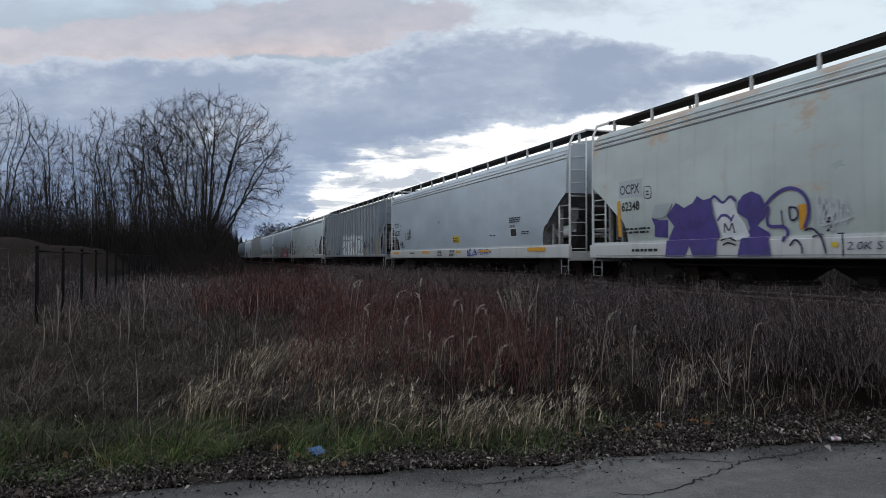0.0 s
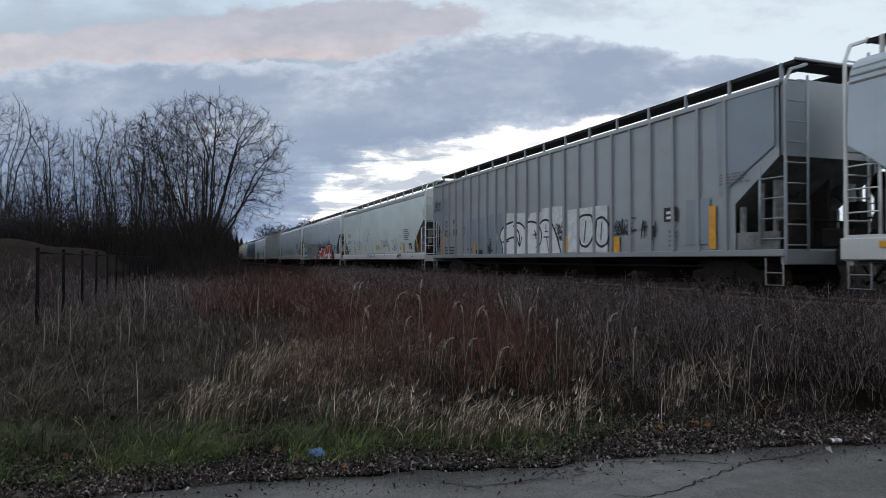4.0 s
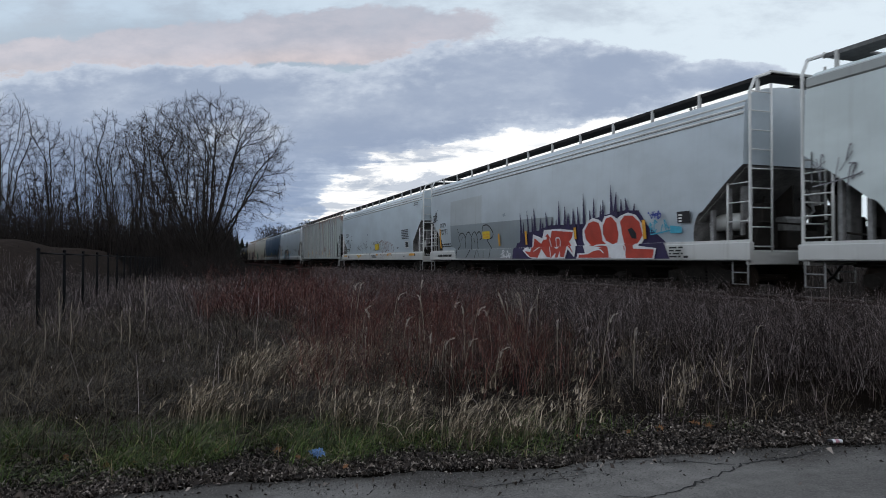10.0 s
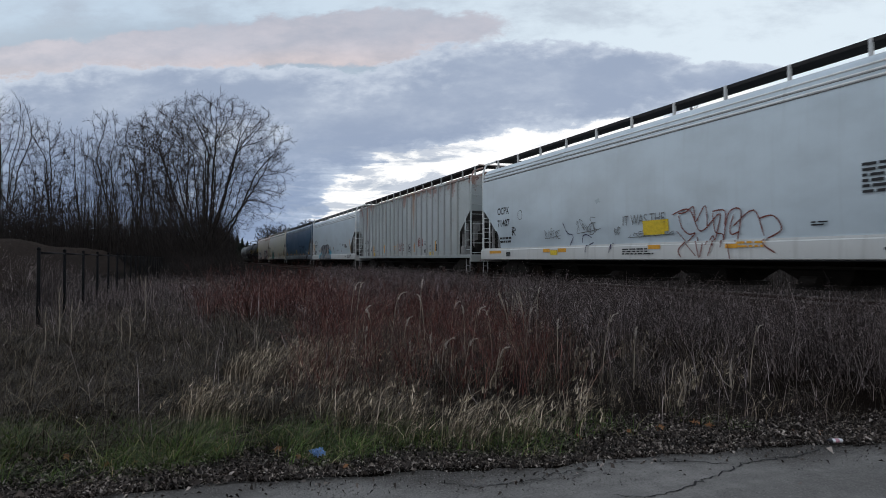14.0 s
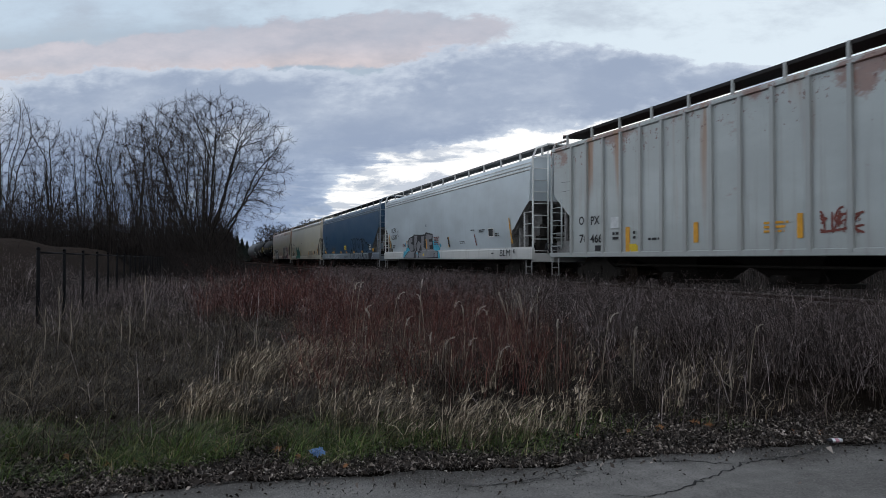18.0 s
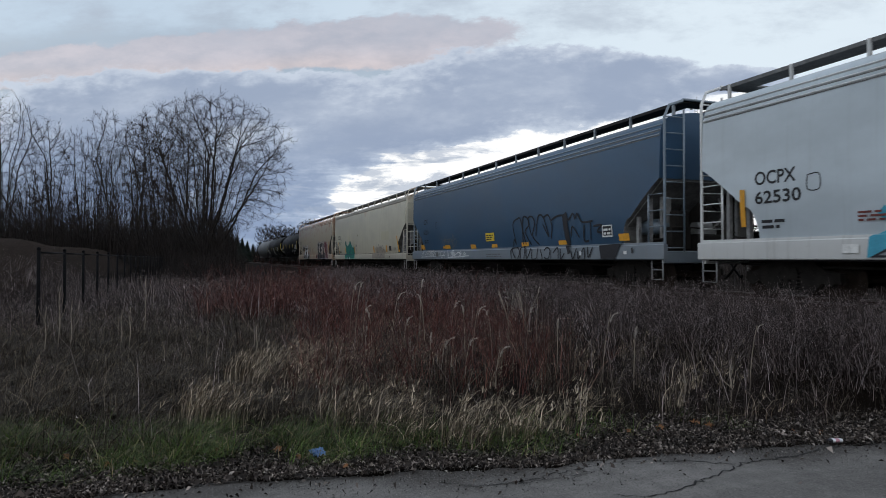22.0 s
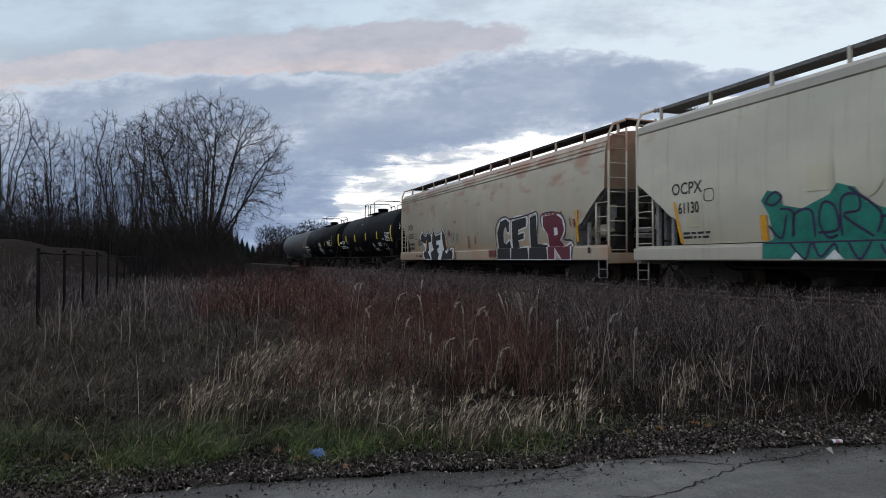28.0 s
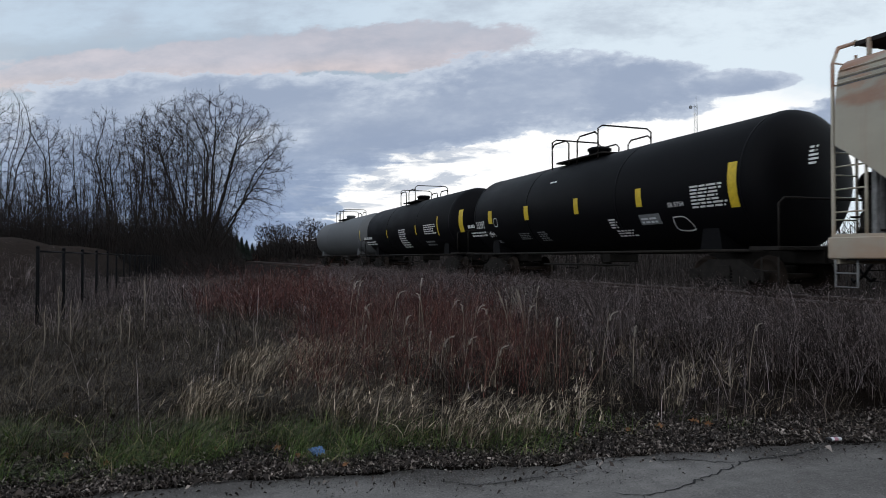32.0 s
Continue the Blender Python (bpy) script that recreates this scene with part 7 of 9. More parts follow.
# ---- bare trees ----
BARK = leafy("grey_brown_bark", (0.0, (0.018, 0.015, 0.013)), (1.0, (0.032, 0.027, 0.024)), rough=0.95)
TWIG = leafy("dark_twigs", (0.0, (0.014, 0.011, 0.010)), (1.0, (0.032, 0.025, 0.022)), rough=0.95)


def tubes(segs, sides):
    """Tapered bars from rows of x0, y0, z0, x1, y1, z1, r0, r1."""
    s = np.asarray(segs, float)
    p, q = s[:, :3], s[:, 3:6]
    d = q - p
    d /= np.linalg.norm(d, axis=1, keepdims=True) + 1e-9
    ref = np.where(np.abs(d[:, 2:3]) > 0.9, [[1.0, 0, 0]], [[0, 0, 1.0]])
    a = np.cross(d, ref)
    a /= np.linalg.norm(a, axis=1, keepdims=True) + 1e-9
    b = np.cross(d, a)
    ang = 2 * np.pi * np.arange(sides) / sides
    ring = a[:, None] * np.cos(ang)[None, :, None] + b[:, None] * np.sin(ang)[None, :, None]
    co = np.concatenate([p[:, None] + ring * s[:, 6, None, None], q[:, None] + ring * s[:, 7, None, None]], 1).reshape(-1, 3)
    base = np.arange(len(s))[:, None] * (2 * sides)
    j = np.arange(sides)
    k = (j + 1) % sides
    f = np.stack([base + j, base + k, base + sides + k, base + sides + j], -1).reshape(-1, 4)
    return co, f


def sprout(rng, height, crown, trunk, count, spread=0.0, shift=(0.0, 0.0), stems=1, limbs=8, kill=0.55, step=0.42, top_heavy=1.0):
    """A bare tree whose limbs reach out for free space inside its crown.
    crown: (middle height, radius across, radius up) as shares of the height; trunk: height of the first fork;
    shift: how far the crown's middle stands off the foot. Gives rows of x0, y0, z0, x1, y1, z1, r0, r1."""
    mid, across, up = crown[0] * height, crown[1] * height, crown[2] * height
    q = rng.normal(0, 1, (count * 2, 3))
    q /= np.linalg.norm(q, axis=1, keepdims=True)
    q *= (rng.uniform(0.03, 1, (count * 2, 1)) ** 0.42) * (1 + 0.10 * np.sin(5 * np.arctan2(q[:, 1:2], q[:, 0:1]) + rng.uniform(0, 6)) * np.sin(4 * q[:, 2:3]))
    keep = rng.random(count * 2) < np.clip(0.5 + 0.5 * top_heavy * (q[:, 2] + 0.35), 0.12, 1)
    q = q[keep][:count]
    narrow = np.clip(1 + 0.32 * top_heavy * (q[:, 2:3] - 0.4), 0.4, 1.06)
    goal = np.concatenate([q[:, :2] * across * narrow + np.array(shift), mid + up * q[:, 2:3]], 1)
    pts, par = [], []
    for k in range(stems):
        a = 6.283 * k / max(1, stems) + rng.uniform(-0.5, 0.5)
        d = np.array([math.cos(a) * spread + shift[0] / height * 0.8, math.sin(a) * spread + shift[1] / height * 0.8, 1.0])
        d /= np.linalg.norm(d)
        p = np.array([math.cos(a), math.sin(a), 0.0]) * (0.25 if stems > 1 else 0.0) + [0, 0, -0.35]
        last = -1
        for i in range(max(2, int(trunk * rng.uniform(0.85, 1.15) / step))):
            pts.append(p.copy()), par.append(last)
            last = len(pts) - 1
            d = d + rng.normal(0, 0.035, 3)
            d /= np.linalg.norm(d)
            p = p + d * step
    # main limbs fan out of the upper trunk and bend upwards
    bole = len(pts)
    for k in range(limbs):
        last = rng.integers(int(bole * 0.55), bole)
        p = pts[last]
        a = 2.4 * k + rng.uniform(-0.4, 0.4)
        t = ((k + 0.5) / limbs) ** 0.7 * rng.uniform(0.85, 1.1)
        end = np.array([shift[0] + math.cos(a) * across * t, shift[1] + math.sin(a) * across * t, mid + up * math.sqrt(max(0.02, 1 - min(1, t) ** 2)) * rng.uniform(0.5, 0.9)])
        way = (end - p) * rng.uniform(0.6, 0.8)
        n = max(2, int(np.linalg.norm(way) / step))
        base = p
        for i in range(1, n + 1):
            f = i / n
            bow = np.array([way[0] * f ** 0.85, way[1] * f ** 0.85, way[2] * (0.82 * f + 0.18 * f * f)])
            pts.append(base + bow + rng.normal(0, 0.035, 3)), par.append(last)
            last = len(pts) - 1
    P, par = np.array(pts), list(par)
    forks = np.bincount([i for i in par if i >= 0], minlength=len(P))
    dist = np.full(len(goal), 1e9)
    near = np.zeros(len(goal), int)

    def see(i0):
        fresh = P[i0:]
        for j in range(0, len(fresh), 256):
            dd = np.linalg.norm(goal[:, None] - fresh[None, j:j + 256], axis=2)
            m = dd.argmin(1)
            v = dd[np.arange(len(goal)), m]
            better = v < dist
            dist[better] = v[better]
            near[better] = m[better] + i0 + j

    see(0)
    for _ in range(110):
        if len(goal) < 6:
            break
        pull = (goal - P[near]) / (dist[:, None] + 1e-9)
        total = np.zeros_like(P)
        np.add.at(total, near, pull)
        act = np.unique(near)
        stuck = act[forks[act] >= 3]
        if len(stuck):
            free = ~np.isin(near, stuck)
            goal, dist, near = goal[free], dist[free], near[free]
            act = act[forks[act] < 3]
        if not len(act):
            break
        d = total[act] / (np.linalg.norm(total[act], axis=1, keepdims=True) + 1e-9)
        back = np.array([P[i] - P[par[i]] if par[i] >= 0 else np.array([0, 0, step]) for i in act])
        d = d + 1.1 * back / step + rng.normal(0, 0.06, d.shape) + [0, 0, 0.03]
        d /= np.linalg.norm(d, axis=1, keepdims=True)
        i0 = len(P)
        P = np.concatenate([P, P[act] + d * step])
        forks[act] += 1
        forks = np.concatenate([forks, np.zeros(len(act), int)])
        par += list(act)
        see(i0)
        left = dist > kill
        goal, dist, near = goal[left], dist[left], near[left]
    n = len(P)
    par = np.array(par)
    kids = np.bincount(par[par >= 0], minlength=n)
    load = np.zeros(n)
    for i in range(n - 1, -1, -1):
        load[i] = max(load[i], 1.0)
        if par[i] >= 0:
            load[par[i]] += load[i]
    tips = np.zeros(n)
    for i in range(n - 1, -1, -1):
        tips[i] += kids[i] == 0
        if par[i] >= 0:
            tips[par[i]] += tips[i]
    r = 0.0115 * tips ** 0.50 * (1 + 0.12 * (load / load.max()) ** 0.5)
    i = np.nonzero(par >= 0)[0]
    seg = np.concatenate([P[par[i]], P[i], np.minimum(r[par[i]], r[i] * 1.5)[:, None], r[i][:, None]], 1)
    # twigs on the thin ends
    thin = np.nonzero((tips <= 6) & (par >= 0))[0]
    out = [seg]
    for rep in range(3):
        k = thin[rng.random(len(thin)) < (0.95, 0.85, 0.7, 0.5)[rep]]
        e = P[k] - P[par[k]]
        e /= np.linalg.norm(e, axis=1, keepdims=True) + 1e-9
        d = e + rng.normal(0, 0.42, e.shape) + [0, 0, 0.12]
        d /= np.linalg.norm(d, axis=1, keepdims=True)
        b = P[k] - e * step * rng.random((len(k), 1))
        m = b + d * rng.uniform(0.2, 0.6, (len(k), 1))
        d2 = d + rng.normal(0, 0.35, e.shape) + [0, 0, 0.15]
        d2 /= np.linalg.norm(d2, axis=1, keepdims=True)
        t = m + d2 * rng.uniform(0.15, 0.5, (len(k), 1))
        w = np.full((len(k), 1), 0.0055)
        out += [np.concatenate([b, m, w * 1.2, w], 1), np.concatenate([m, t, w, w * 0.7], 1)]
    s = np.concatenate(out)
    return s[s[:, 6] > 0.034], s[s[:, 6] <= 0.034]


TREE_MESHES = {}


def bare_tree(px, depth, height, seed, label, crown=(0.62, 0.16, 0.38), trunk=4.0, count=420, spread=0.1, shift=0.0, stems=1, top_heavy=1.0, limbs=6, group="bare trees along the wood's edge", like=None):
    rng = np.random.default_rng(seed)
    x, y = plan((px - 784) / 1173 * depth, depth)
    z = float(ground_z(x, y)) - 0.05
    t = thing("bare_tree", pose(x, y, z, 0, 0, 0 if like is None else 67.0 * seed), label, "tree", group)
    key = like if like is not None else seed
    if key not in TREE_MESHES:
        big, small = sprout(rng, height, crown, trunk, count, spread, (shift * FY, -shift * FX), stems, limbs, 0.5 if count > 900 else 0.55, 0.4 if count > 900 else 0.45, top_heavy)
        TREE_MESHES[key] = []
        for name, a, sides, mat in (("trunk", big, 6, BARK), ("crown", small, 3, TWIG)):
            a[:, 6:] = np.maximum(a[:, 6:], 0.0086 * depth / 70)
            co, f = tubes(a, sides)
            TREE_MESHES[key].append((name, raw_mesh(name, co, f, mat, True)))
    for name, me in TREE_MESHES[key]:
        ob = new(name, me)
        ob.parent = t
    return t


FORKED, THIN = "slender bare tree with a forked crown", "thin upright bare tree"
bare_tree(368, 70, 19.0, 11, "tall spreading bare maple with many arching limbs", (0.59, 0.465, 0.41), 4.2, 2900, 0.08, 0.3, 2, 0.4, 26)
bare_tree(292, 73, 18.6, 19, "bare maple with limbs arching to one side", (0.64, 0.24, 0.35), 5.0, 460, 0.14, -1.6, 3, 0.9, 10)
bare_tree(336, 74, 18.2, 23, FORKED, (0.64, 0.24, 0.35), 4.6, 380, 0.12, -0.6, 2, 0.9, 9)
bare_tree(80, 74, 17.2, 5, FORKED, (0.68, 0.17, 0.31), 6.5, 620, 0.12, 0.0, 1, 1.0, 8)
bare_tree(6, 66, 16.4, 8, "leaning bare tree at the wood's edge", (0.62, 0.20, 0.37), 4.5, 600, 0.14, 0.4, 2, 0.8, 8)
bare_tree(33, 72, 12.5, 9, "leaning bare tree at the wood's edge", (0.66, 0.13, 0.32), 5.0, 170, 0.05, 2.6, 1, 0.8, 3)
bare_tree(118, 80, 10.0, 61, "small bare tree in the undergrowth", (0.60, 0.22, 0.36), 2.5, 220, 0.1, 0.0, 2)
bare_tree(152, 78, 17.4, 13, FORKED, (0.68, 0.12, 0.31), 6.0, 430, 0.08, -1.3, 2)
bare_tree(178, 84, 17.4, 21, THIN, (0.66, 0.11, 0.33), 6.5, 340, 0.08, -0.4, 1, 1.0, 5)
bare_tree(200, 80, 16.4, 22, THIN, (0.66, 0.11, 0.33), 6.0, 340, 0.06, -0.3, 2, 1.0, 5)
bare_tree(230, 76, 18.8, 34, FORKED, (0.66, 0.14, 0.33), 6.0, 480, 0.05, -3.0, 2, 1.0, 7)
bare_tree(243, 84, 18.2, 42, THIN, (0.66, 0.14, 0.33), 6.0, 430, 0.1, -0.5, 2)
bare_tree(268, 80, 18.4, 55, THIN, (0.66, 0.15, 0.33), 6.0, 420, 0.1, -1.2, 2)
bare_tree(-60, 70, 17.0, 71, FORKED, (0.62, 0.18, 0.38), 5.0, 500)
for i in range(25):
    px = -40 + 17 * i + (0, 11, -7)[i % 3]
    bare_tree(px, 92 + 9 * (i % 4), (17.0, 15.5, 14.0)[i % 3], 300 + i, THIN, (0.58, 0.15, 0.42), 4.0, 260, 0.08, 0.0, 1 + i % 2, 0.6, 5, like=None if i < 3 else 300 + i % 3)
for px, d, h, s in ((470, 250, 15, 3), (497, 240, 14.5, 4), (515, 260, 16, 6), (545, 250, 17, 7), (565, 240, 17.5, 9), (590, 260, 16, 12), (485, 280, 15, 15), (620, 270, 16, 16), (795, 260, 25, 18)):
    bare_tree(px, d, h, 400 + s, "far bare tree beyond the tracks", (0.6, 0.3, 0.4), 3.0, 420, 0.15, 0.0, 2, 0.6, 7, "far bare trees", None if s in (3, 6, 7, 18) else 400 + (3, 6, 7)[s % 3])

# ---- thickets, evergreens ----


def stalks(rng, x, y, h, lean, width, bend=1.6, droop=0.0, rows=3, z=None, az=None):
    """Blades that rise from the ground and lean over: arrays in, vertices and faces out."""
    n = len(x)
    z = ground_z(x, y) - 0.03 if z is None else z
    az = rng.uniform(0, 2 * np.pi, n) if az is None else az
    turn = az + np.pi / 2 + rng.uniform(-0.9, 0.9, n)
    t = np.linspace(0, 1, rows)
    reach = lean[:, None] * h[:, None] * t[None] ** bend
    rise = h[:, None] * (t[None] - (0.35 * lean[:, None] + droop) * t[None] ** 2.2)
    cx, cy, cz = x[:, None] + np.cos(az)[:, None] * reach, y[:, None] + np.sin(az)[:, None] * reach, z[:, None] + rise
    w = width[:, None] * (1 - 0.93 * t[None] ** 1.5) * 0.5
    ex, ey = np.cos(turn)[:, None] * w, np.sin(turn)[:, None] * w
    left = np.stack([cx - ex, cy - ey, cz], -1)
    right = np.stack([cx + ex, cy + ey, cz], -1)
    co = np.stack([left, right], 2).reshape(n, rows * 2, 3)
    b = np.arange(n)[:, None] * rows * 2
    f = np.concatenate([np.stack([b + 2 * i, b + 2 * i + 1, b + 2 * i + 3, b + 2 * i + 2], -1).reshape(-1, 4) for i in range(rows - 1)])
    return co.reshape(-1, 3), f, np.stack([cx, cy, cz], -1)


class Growth:
    """Gathers blades into one mesh."""

    def __init__(self):
        self.co, self.f, self.n = [], [], 0

    def add(self, co, f):
        self.co.append(co), self.f.append(f + self.n)
        self.n += len(co)

    def build(self, name, mat, label, category, parent=None):
        ob = new(name, raw_mesh(name, np.concatenate(self.co), [np.concatenate([g for g in self.f if g.shape[1] == k]) for k in (3, 4) if any(g.shape[1] == k for g in self.f)], mat))
        if parent is not None:
            ob.parent = parent
            return ob
        return tagged(ob, label, category, kind="stuff")


def thicket(rng, pts, heights, twigs, width, g):
    """Brushwood: stems with side twigs."""
    x, y = pts
    n = len(x)
    co, f, mid = stalks(rng, x, y, heights, rng.uniform(0.02, 0.25, n), width, 1.3, rows=3)
    g.add(co, f)
    for _ in range(twigs):
        t = rng.uniform(0.25, 1.0, n)
        i = np.minimum((t * 2).astype(int), 1)
        r = np.arange(n)
        k = (t * 2 - i)[:, None]
        p = mid[r, i] * (1 - k) + mid[r, i + 1] * k
        co, f, _ = stalks(rng, p[:, 0], p[:, 1], heights * rng.uniform(0.15, 0.42, n), rng.uniform(0.3, 1.1, n), width * 0.55, 1.2, rows=2, z=p[:, 2])
        g.add(co, f)


def wedge(rng, n, s0, s1, d0, d1):
    """Spots in a stretch of the plan between two directions and two depths."""
    d = np.sqrt(rng.uniform(d0 ** 2, d1 ** 2, n))
    a = rng.uniform(s0, s1, n)
    side = (a - 784) / 1173 * d
    return side * FY + d * FX, -side * FX + d * FY


def patches(x, y, size, seed):
    """Slow 0..1 variation over the ground."""
    r = np.random.default_rng(seed)
    v = np.zeros(len(x))
    for i in range(6):
        a, ph = r.uniform(0, 6.283), r.uniform(0, 6.283)
        k = 6.283 / size * r.uniform(0.5, 1.8)
        v += np.sin((x * math.cos(a) + y * math.sin(a)) * k + ph)
    return np.clip(0.5 + v / 6, 0, 1)


def woods():
    rng = np.random.default_rng(2)
    g = Growth()
    x, y = wedge(rng, 7000, -300, 405, 84, 140)
    thicket(rng, (x, y), (3.4 + 6.2 * rng.uniform(0, 1, len(x)) ** 1.8) * (0.8 + 0.5 * patches(x, y, 14.0, 5)), 12, rng.uniform(0.05, 0.11, len(x)), g)
    x, y = wedge(rng, 5600, -300, 415, 62, 105)
    thicket(rng, (x, y), rng.uniform(1.8, 5.2, len(x)) * (0.7 + 0.6 * patches(x, y, 9.0, 6)), 14, rng.uniform(0.035, 0.08, len(x)), g)
    g.build("thicket", TWIG, "dark leafless undergrowth at the edge of the wood", "thicket")
    g = Growth()
    x, y = wedge(rng, 2600, 235, 432, 36, 76)
    k = (x > -2.6) & (x < TRACK_X - 3)
    x, y = x[k], y[k]
    thicket(rng, (x, y), rng.uniform(0.7, 2.6, len(x)) * np.clip((y - 25) / 40, 0.4, 1), 12, rng.uniform(0.012, 0.035, len(x)), g)
    g.build("brush", TWIG, "dark brush below the spreading maple", "brush")
    g = Growth()
    x, y = wedge(rng, 4200, 380, 660, 135, 215)
    k = np.abs(x - TRACK_X) > 4.5
    x, y = x[k], y[k]
    thicket(rng, (x, y), rng.uniform(2.5, 6.5, len(x)), 8, rng.uniform(0.12, 0.35, len(x)), g)
    g.build("far_woods", TWIG, "dark leafless woods where the track runs out of sight", "thicket")
    g = Growth()
    x, y = wedge(rng, 5200, 380, 1750, 200, 330)
    k = x > TRACK_X + 12
    x, y = x[k], y[k]
    thicket(rng, (x, y), rng.uniform(3.0, 7.5, len(x)), 6, rng.uniform(0.10, 0.3, len(x)), g)
    g.build("far_thicket", TWIG, "low dark tree line beyond the tracks", "thicket")


woods()
NEEDLE = leafy("dark_needles", (0.0, (0.008, 0.014, 0.010)), (1.0, (0.020, 0.030, 0.020)))


def conifer(px, depth, height, seed):
    rng = np.random.default_rng(seed)
    x, y = plan((px - 784) / 1173 * depth, depth)
    t = thing("conifer", pose(x, y, float(ground_z(x, y)) - 0.05), "dark far conifer with a ragged outline", "tree", "conifers beyond the wood")
    part("trunk", Solid().tube([(0, 0, 0), (0, 0, height * 0.95)], [height * 0.02, 0.02], 6), BARK, t)
    n = 900
    h = rng.uniform(0.08, 0.98, n) ** 0.9
    a = rng.uniform(0, 6.283, n)
    reach = (1 - h) * height * 0.38 * rng.uniform(0.5, 1.1, n) + 0.1
    tip = np.stack([np.cos(a) * reach, np.sin(a) * reach, h * height - reach * 0.25], -1)
    root = np.stack([np.cos(a) * reach * 0.2, np.sin(a) * reach * 0.2, h * height + reach * 0.1], -1)
    side = np.stack([-np.sin(a), np.cos(a), np.zeros(n)], -1) * (0.08 + reach * 0.22)[:, None]
    co = np.stack([root, tip - side * 0.4, tip + side * 0.4, (root + tip) / 2 + side, (root + tip) / 2 - side], 1).reshape(-1, 3)
    b = np.arange(n)[:, None] * 5
    f = np.concatenate([b + np.array([[0, 3, 2]]), b + np.array([[0, 2, 1]]), b + np.array([[0, 1, 4]])])
    ob = new("crown", raw_mesh("crown", co, f, NEEDLE))
    ob.parent = t


for px, d, h, s in ((402, 150, 8.6, 1), (410, 165, 8.4, 2), (419, 180, 8.0, 3), (428, 190, 7.4, 4), (392, 145, 9.6, 5), (437, 205, 7.0, 6), (447, 215, 6.6, 8), (459, 220, 7.4, 7), (468, 230, 6.2, 9)):
    conifer(px, d, h, s)

# ---- fence ----
FENCE_BLACK = plain("black_coated_steel", (0.006, 0.006, 0.007), 0.8, 0, 0.3, 8, 0.1, 0.08)


def build_fence():
    f = thing("chain_link_fence", pose(-3.26, 16.6, 0), "black chain-link fence with evenly spaced steel posts", "fence")
    n, gap, h = 26, 3.0, 1.76
    for i in range(n):
        z = float(ground_z(-3.26, 16.6 + gap * i))
        part("post", lambda: Solid().tube([(0, 0, -0.3), (0, 0, h + 0.04)], 0.038, 8).lathe([(h + 0.04, 0.045), (h + 0.08, 0.04), (h + 0.1, 0.01)], "z", (0, 0, 0), 8), FENCE_BLACK, f, at=pose(0, gap * i, 0), key="fencepost")
        if i < n - 1:
            part("top_rail", lambda: Solid().tube([(0, 0, h - 0.02), (0, gap, h - 0.02)], 0.022, 6), FENCE_BLACK, f, at=pose(0, gap * i, 0), key="toprail")
            part("bottom_rail", lambda: Solid().tube([(0, 0, 0.08), (0, gap, 0.08)], 0.018, 6), FENCE_BLACK, f, at=pose(0, gap * i, 0), key="lowrail")

            def net():
                s = Solid()
                k = -h
                while k < gap:
                    for sgn in (1, -1):
                        a0, a1 = max(k, 0), min(k + h - 0.08, gap)
                        if a1 > a0:
                            z0, z1 = a0 - k + 0.06, a1 - k + 0.06
                            if sgn < 0:
                                a0, a1 = gap - a0, gap - a1
                            s.add([(0.002 * sgn, a0 - 0.0035, z0), (0.002 * sgn, a0 + 0.0035, z0), (0.002 * sgn, a1 + 0.0035, z1), (0.002 * sgn, a1 - 0.0035, z1)], [(0, 1, 2, 3)])
                    k += 0.075
                return s

            part("wire_mesh", net, FENCE_BLACK, f, at=pose(0.03, gap * i, 0), key="wire")
    return f


build_fence()

# ---- verge plants ----
TAN = leafy("tan_dry_grass", (0.0, (0.04, 0.030, 0.02)), (0.45, (0.13, 0.098, 0.064)), (0.78, (0.42, 0.345, 0.26)), (1.0, (0.86, 0.71, 0.54)))
STRAW = leafy("grey_straw", (0.0, (0.022, 0.015, 0.011)), (0.6, (0.070, 0.052, 0.038)), (1.0, (0.30, 0.245, 0.185)))
GREEN = leafy("green_grass", (0.0, (0.024, 0.032, 0.010)), (0.5, (0.058, 0.092, 0.023)), (0.8, (0.13, 0.20, 0.045)), (0.93, (0.20, 0.16, 0.085)), (1.0, (0.40, 0.33, 0.20)))
OLIVE = leafy("olive_dying_grass", (0.0, (0.019, 0.014, 0.010)), (0.55, (0.058, 0.043, 0.032)), (0.88, (0.125, 0.100, 0.070)), (1.0, (0.36, 0.30, 0.22)))
REDSTEM = leafy("dark_red_stems", (0.0, (0.024, 0.006, 0.005)), (0.65, (0.090, 0.020, 0.016)), (0.88, (0.18, 0.060, 0.045)), (1.0, (0.42, 0.27, 0.21)))
WEED = leafy("brown_dead_weeds", (0.0, (0.010, 0.0065, 0.006)), (0.5, (0.045, 0.029, 0.026)), (0.76, (0.155, 0.118, 0.114)), (1.0, (0.58, 0.49, 0.48)))
LITTER = leafy("fallen_leaves", (0.0, (0.010, 0.0075, 0.0065)), (0.5, (0.054, 0.042, 0.036)), (0.82, (0.165, 0.136, 0.120)), (1.0, (0.44, 0.38, 0.335)))


BRUSHBROWN = leafy("brown_brush", (0.0, (0.016, 0.012, 0.010)), (0.7, (0.045, 0.035, 0.031)), (1.0, (0.10, 0.08, 0.072)))
GRAVEL = leafy("asphalt_crumbs", (0.0, (0.05, 0.046, 0.043)), (0.6, (0.15, 0.14, 0.13)), (1.0, (0.34, 0.32, 0.30)))


def beyond(x, y):
    """Metres past the road's edge."""
    return y - road_edge(x)


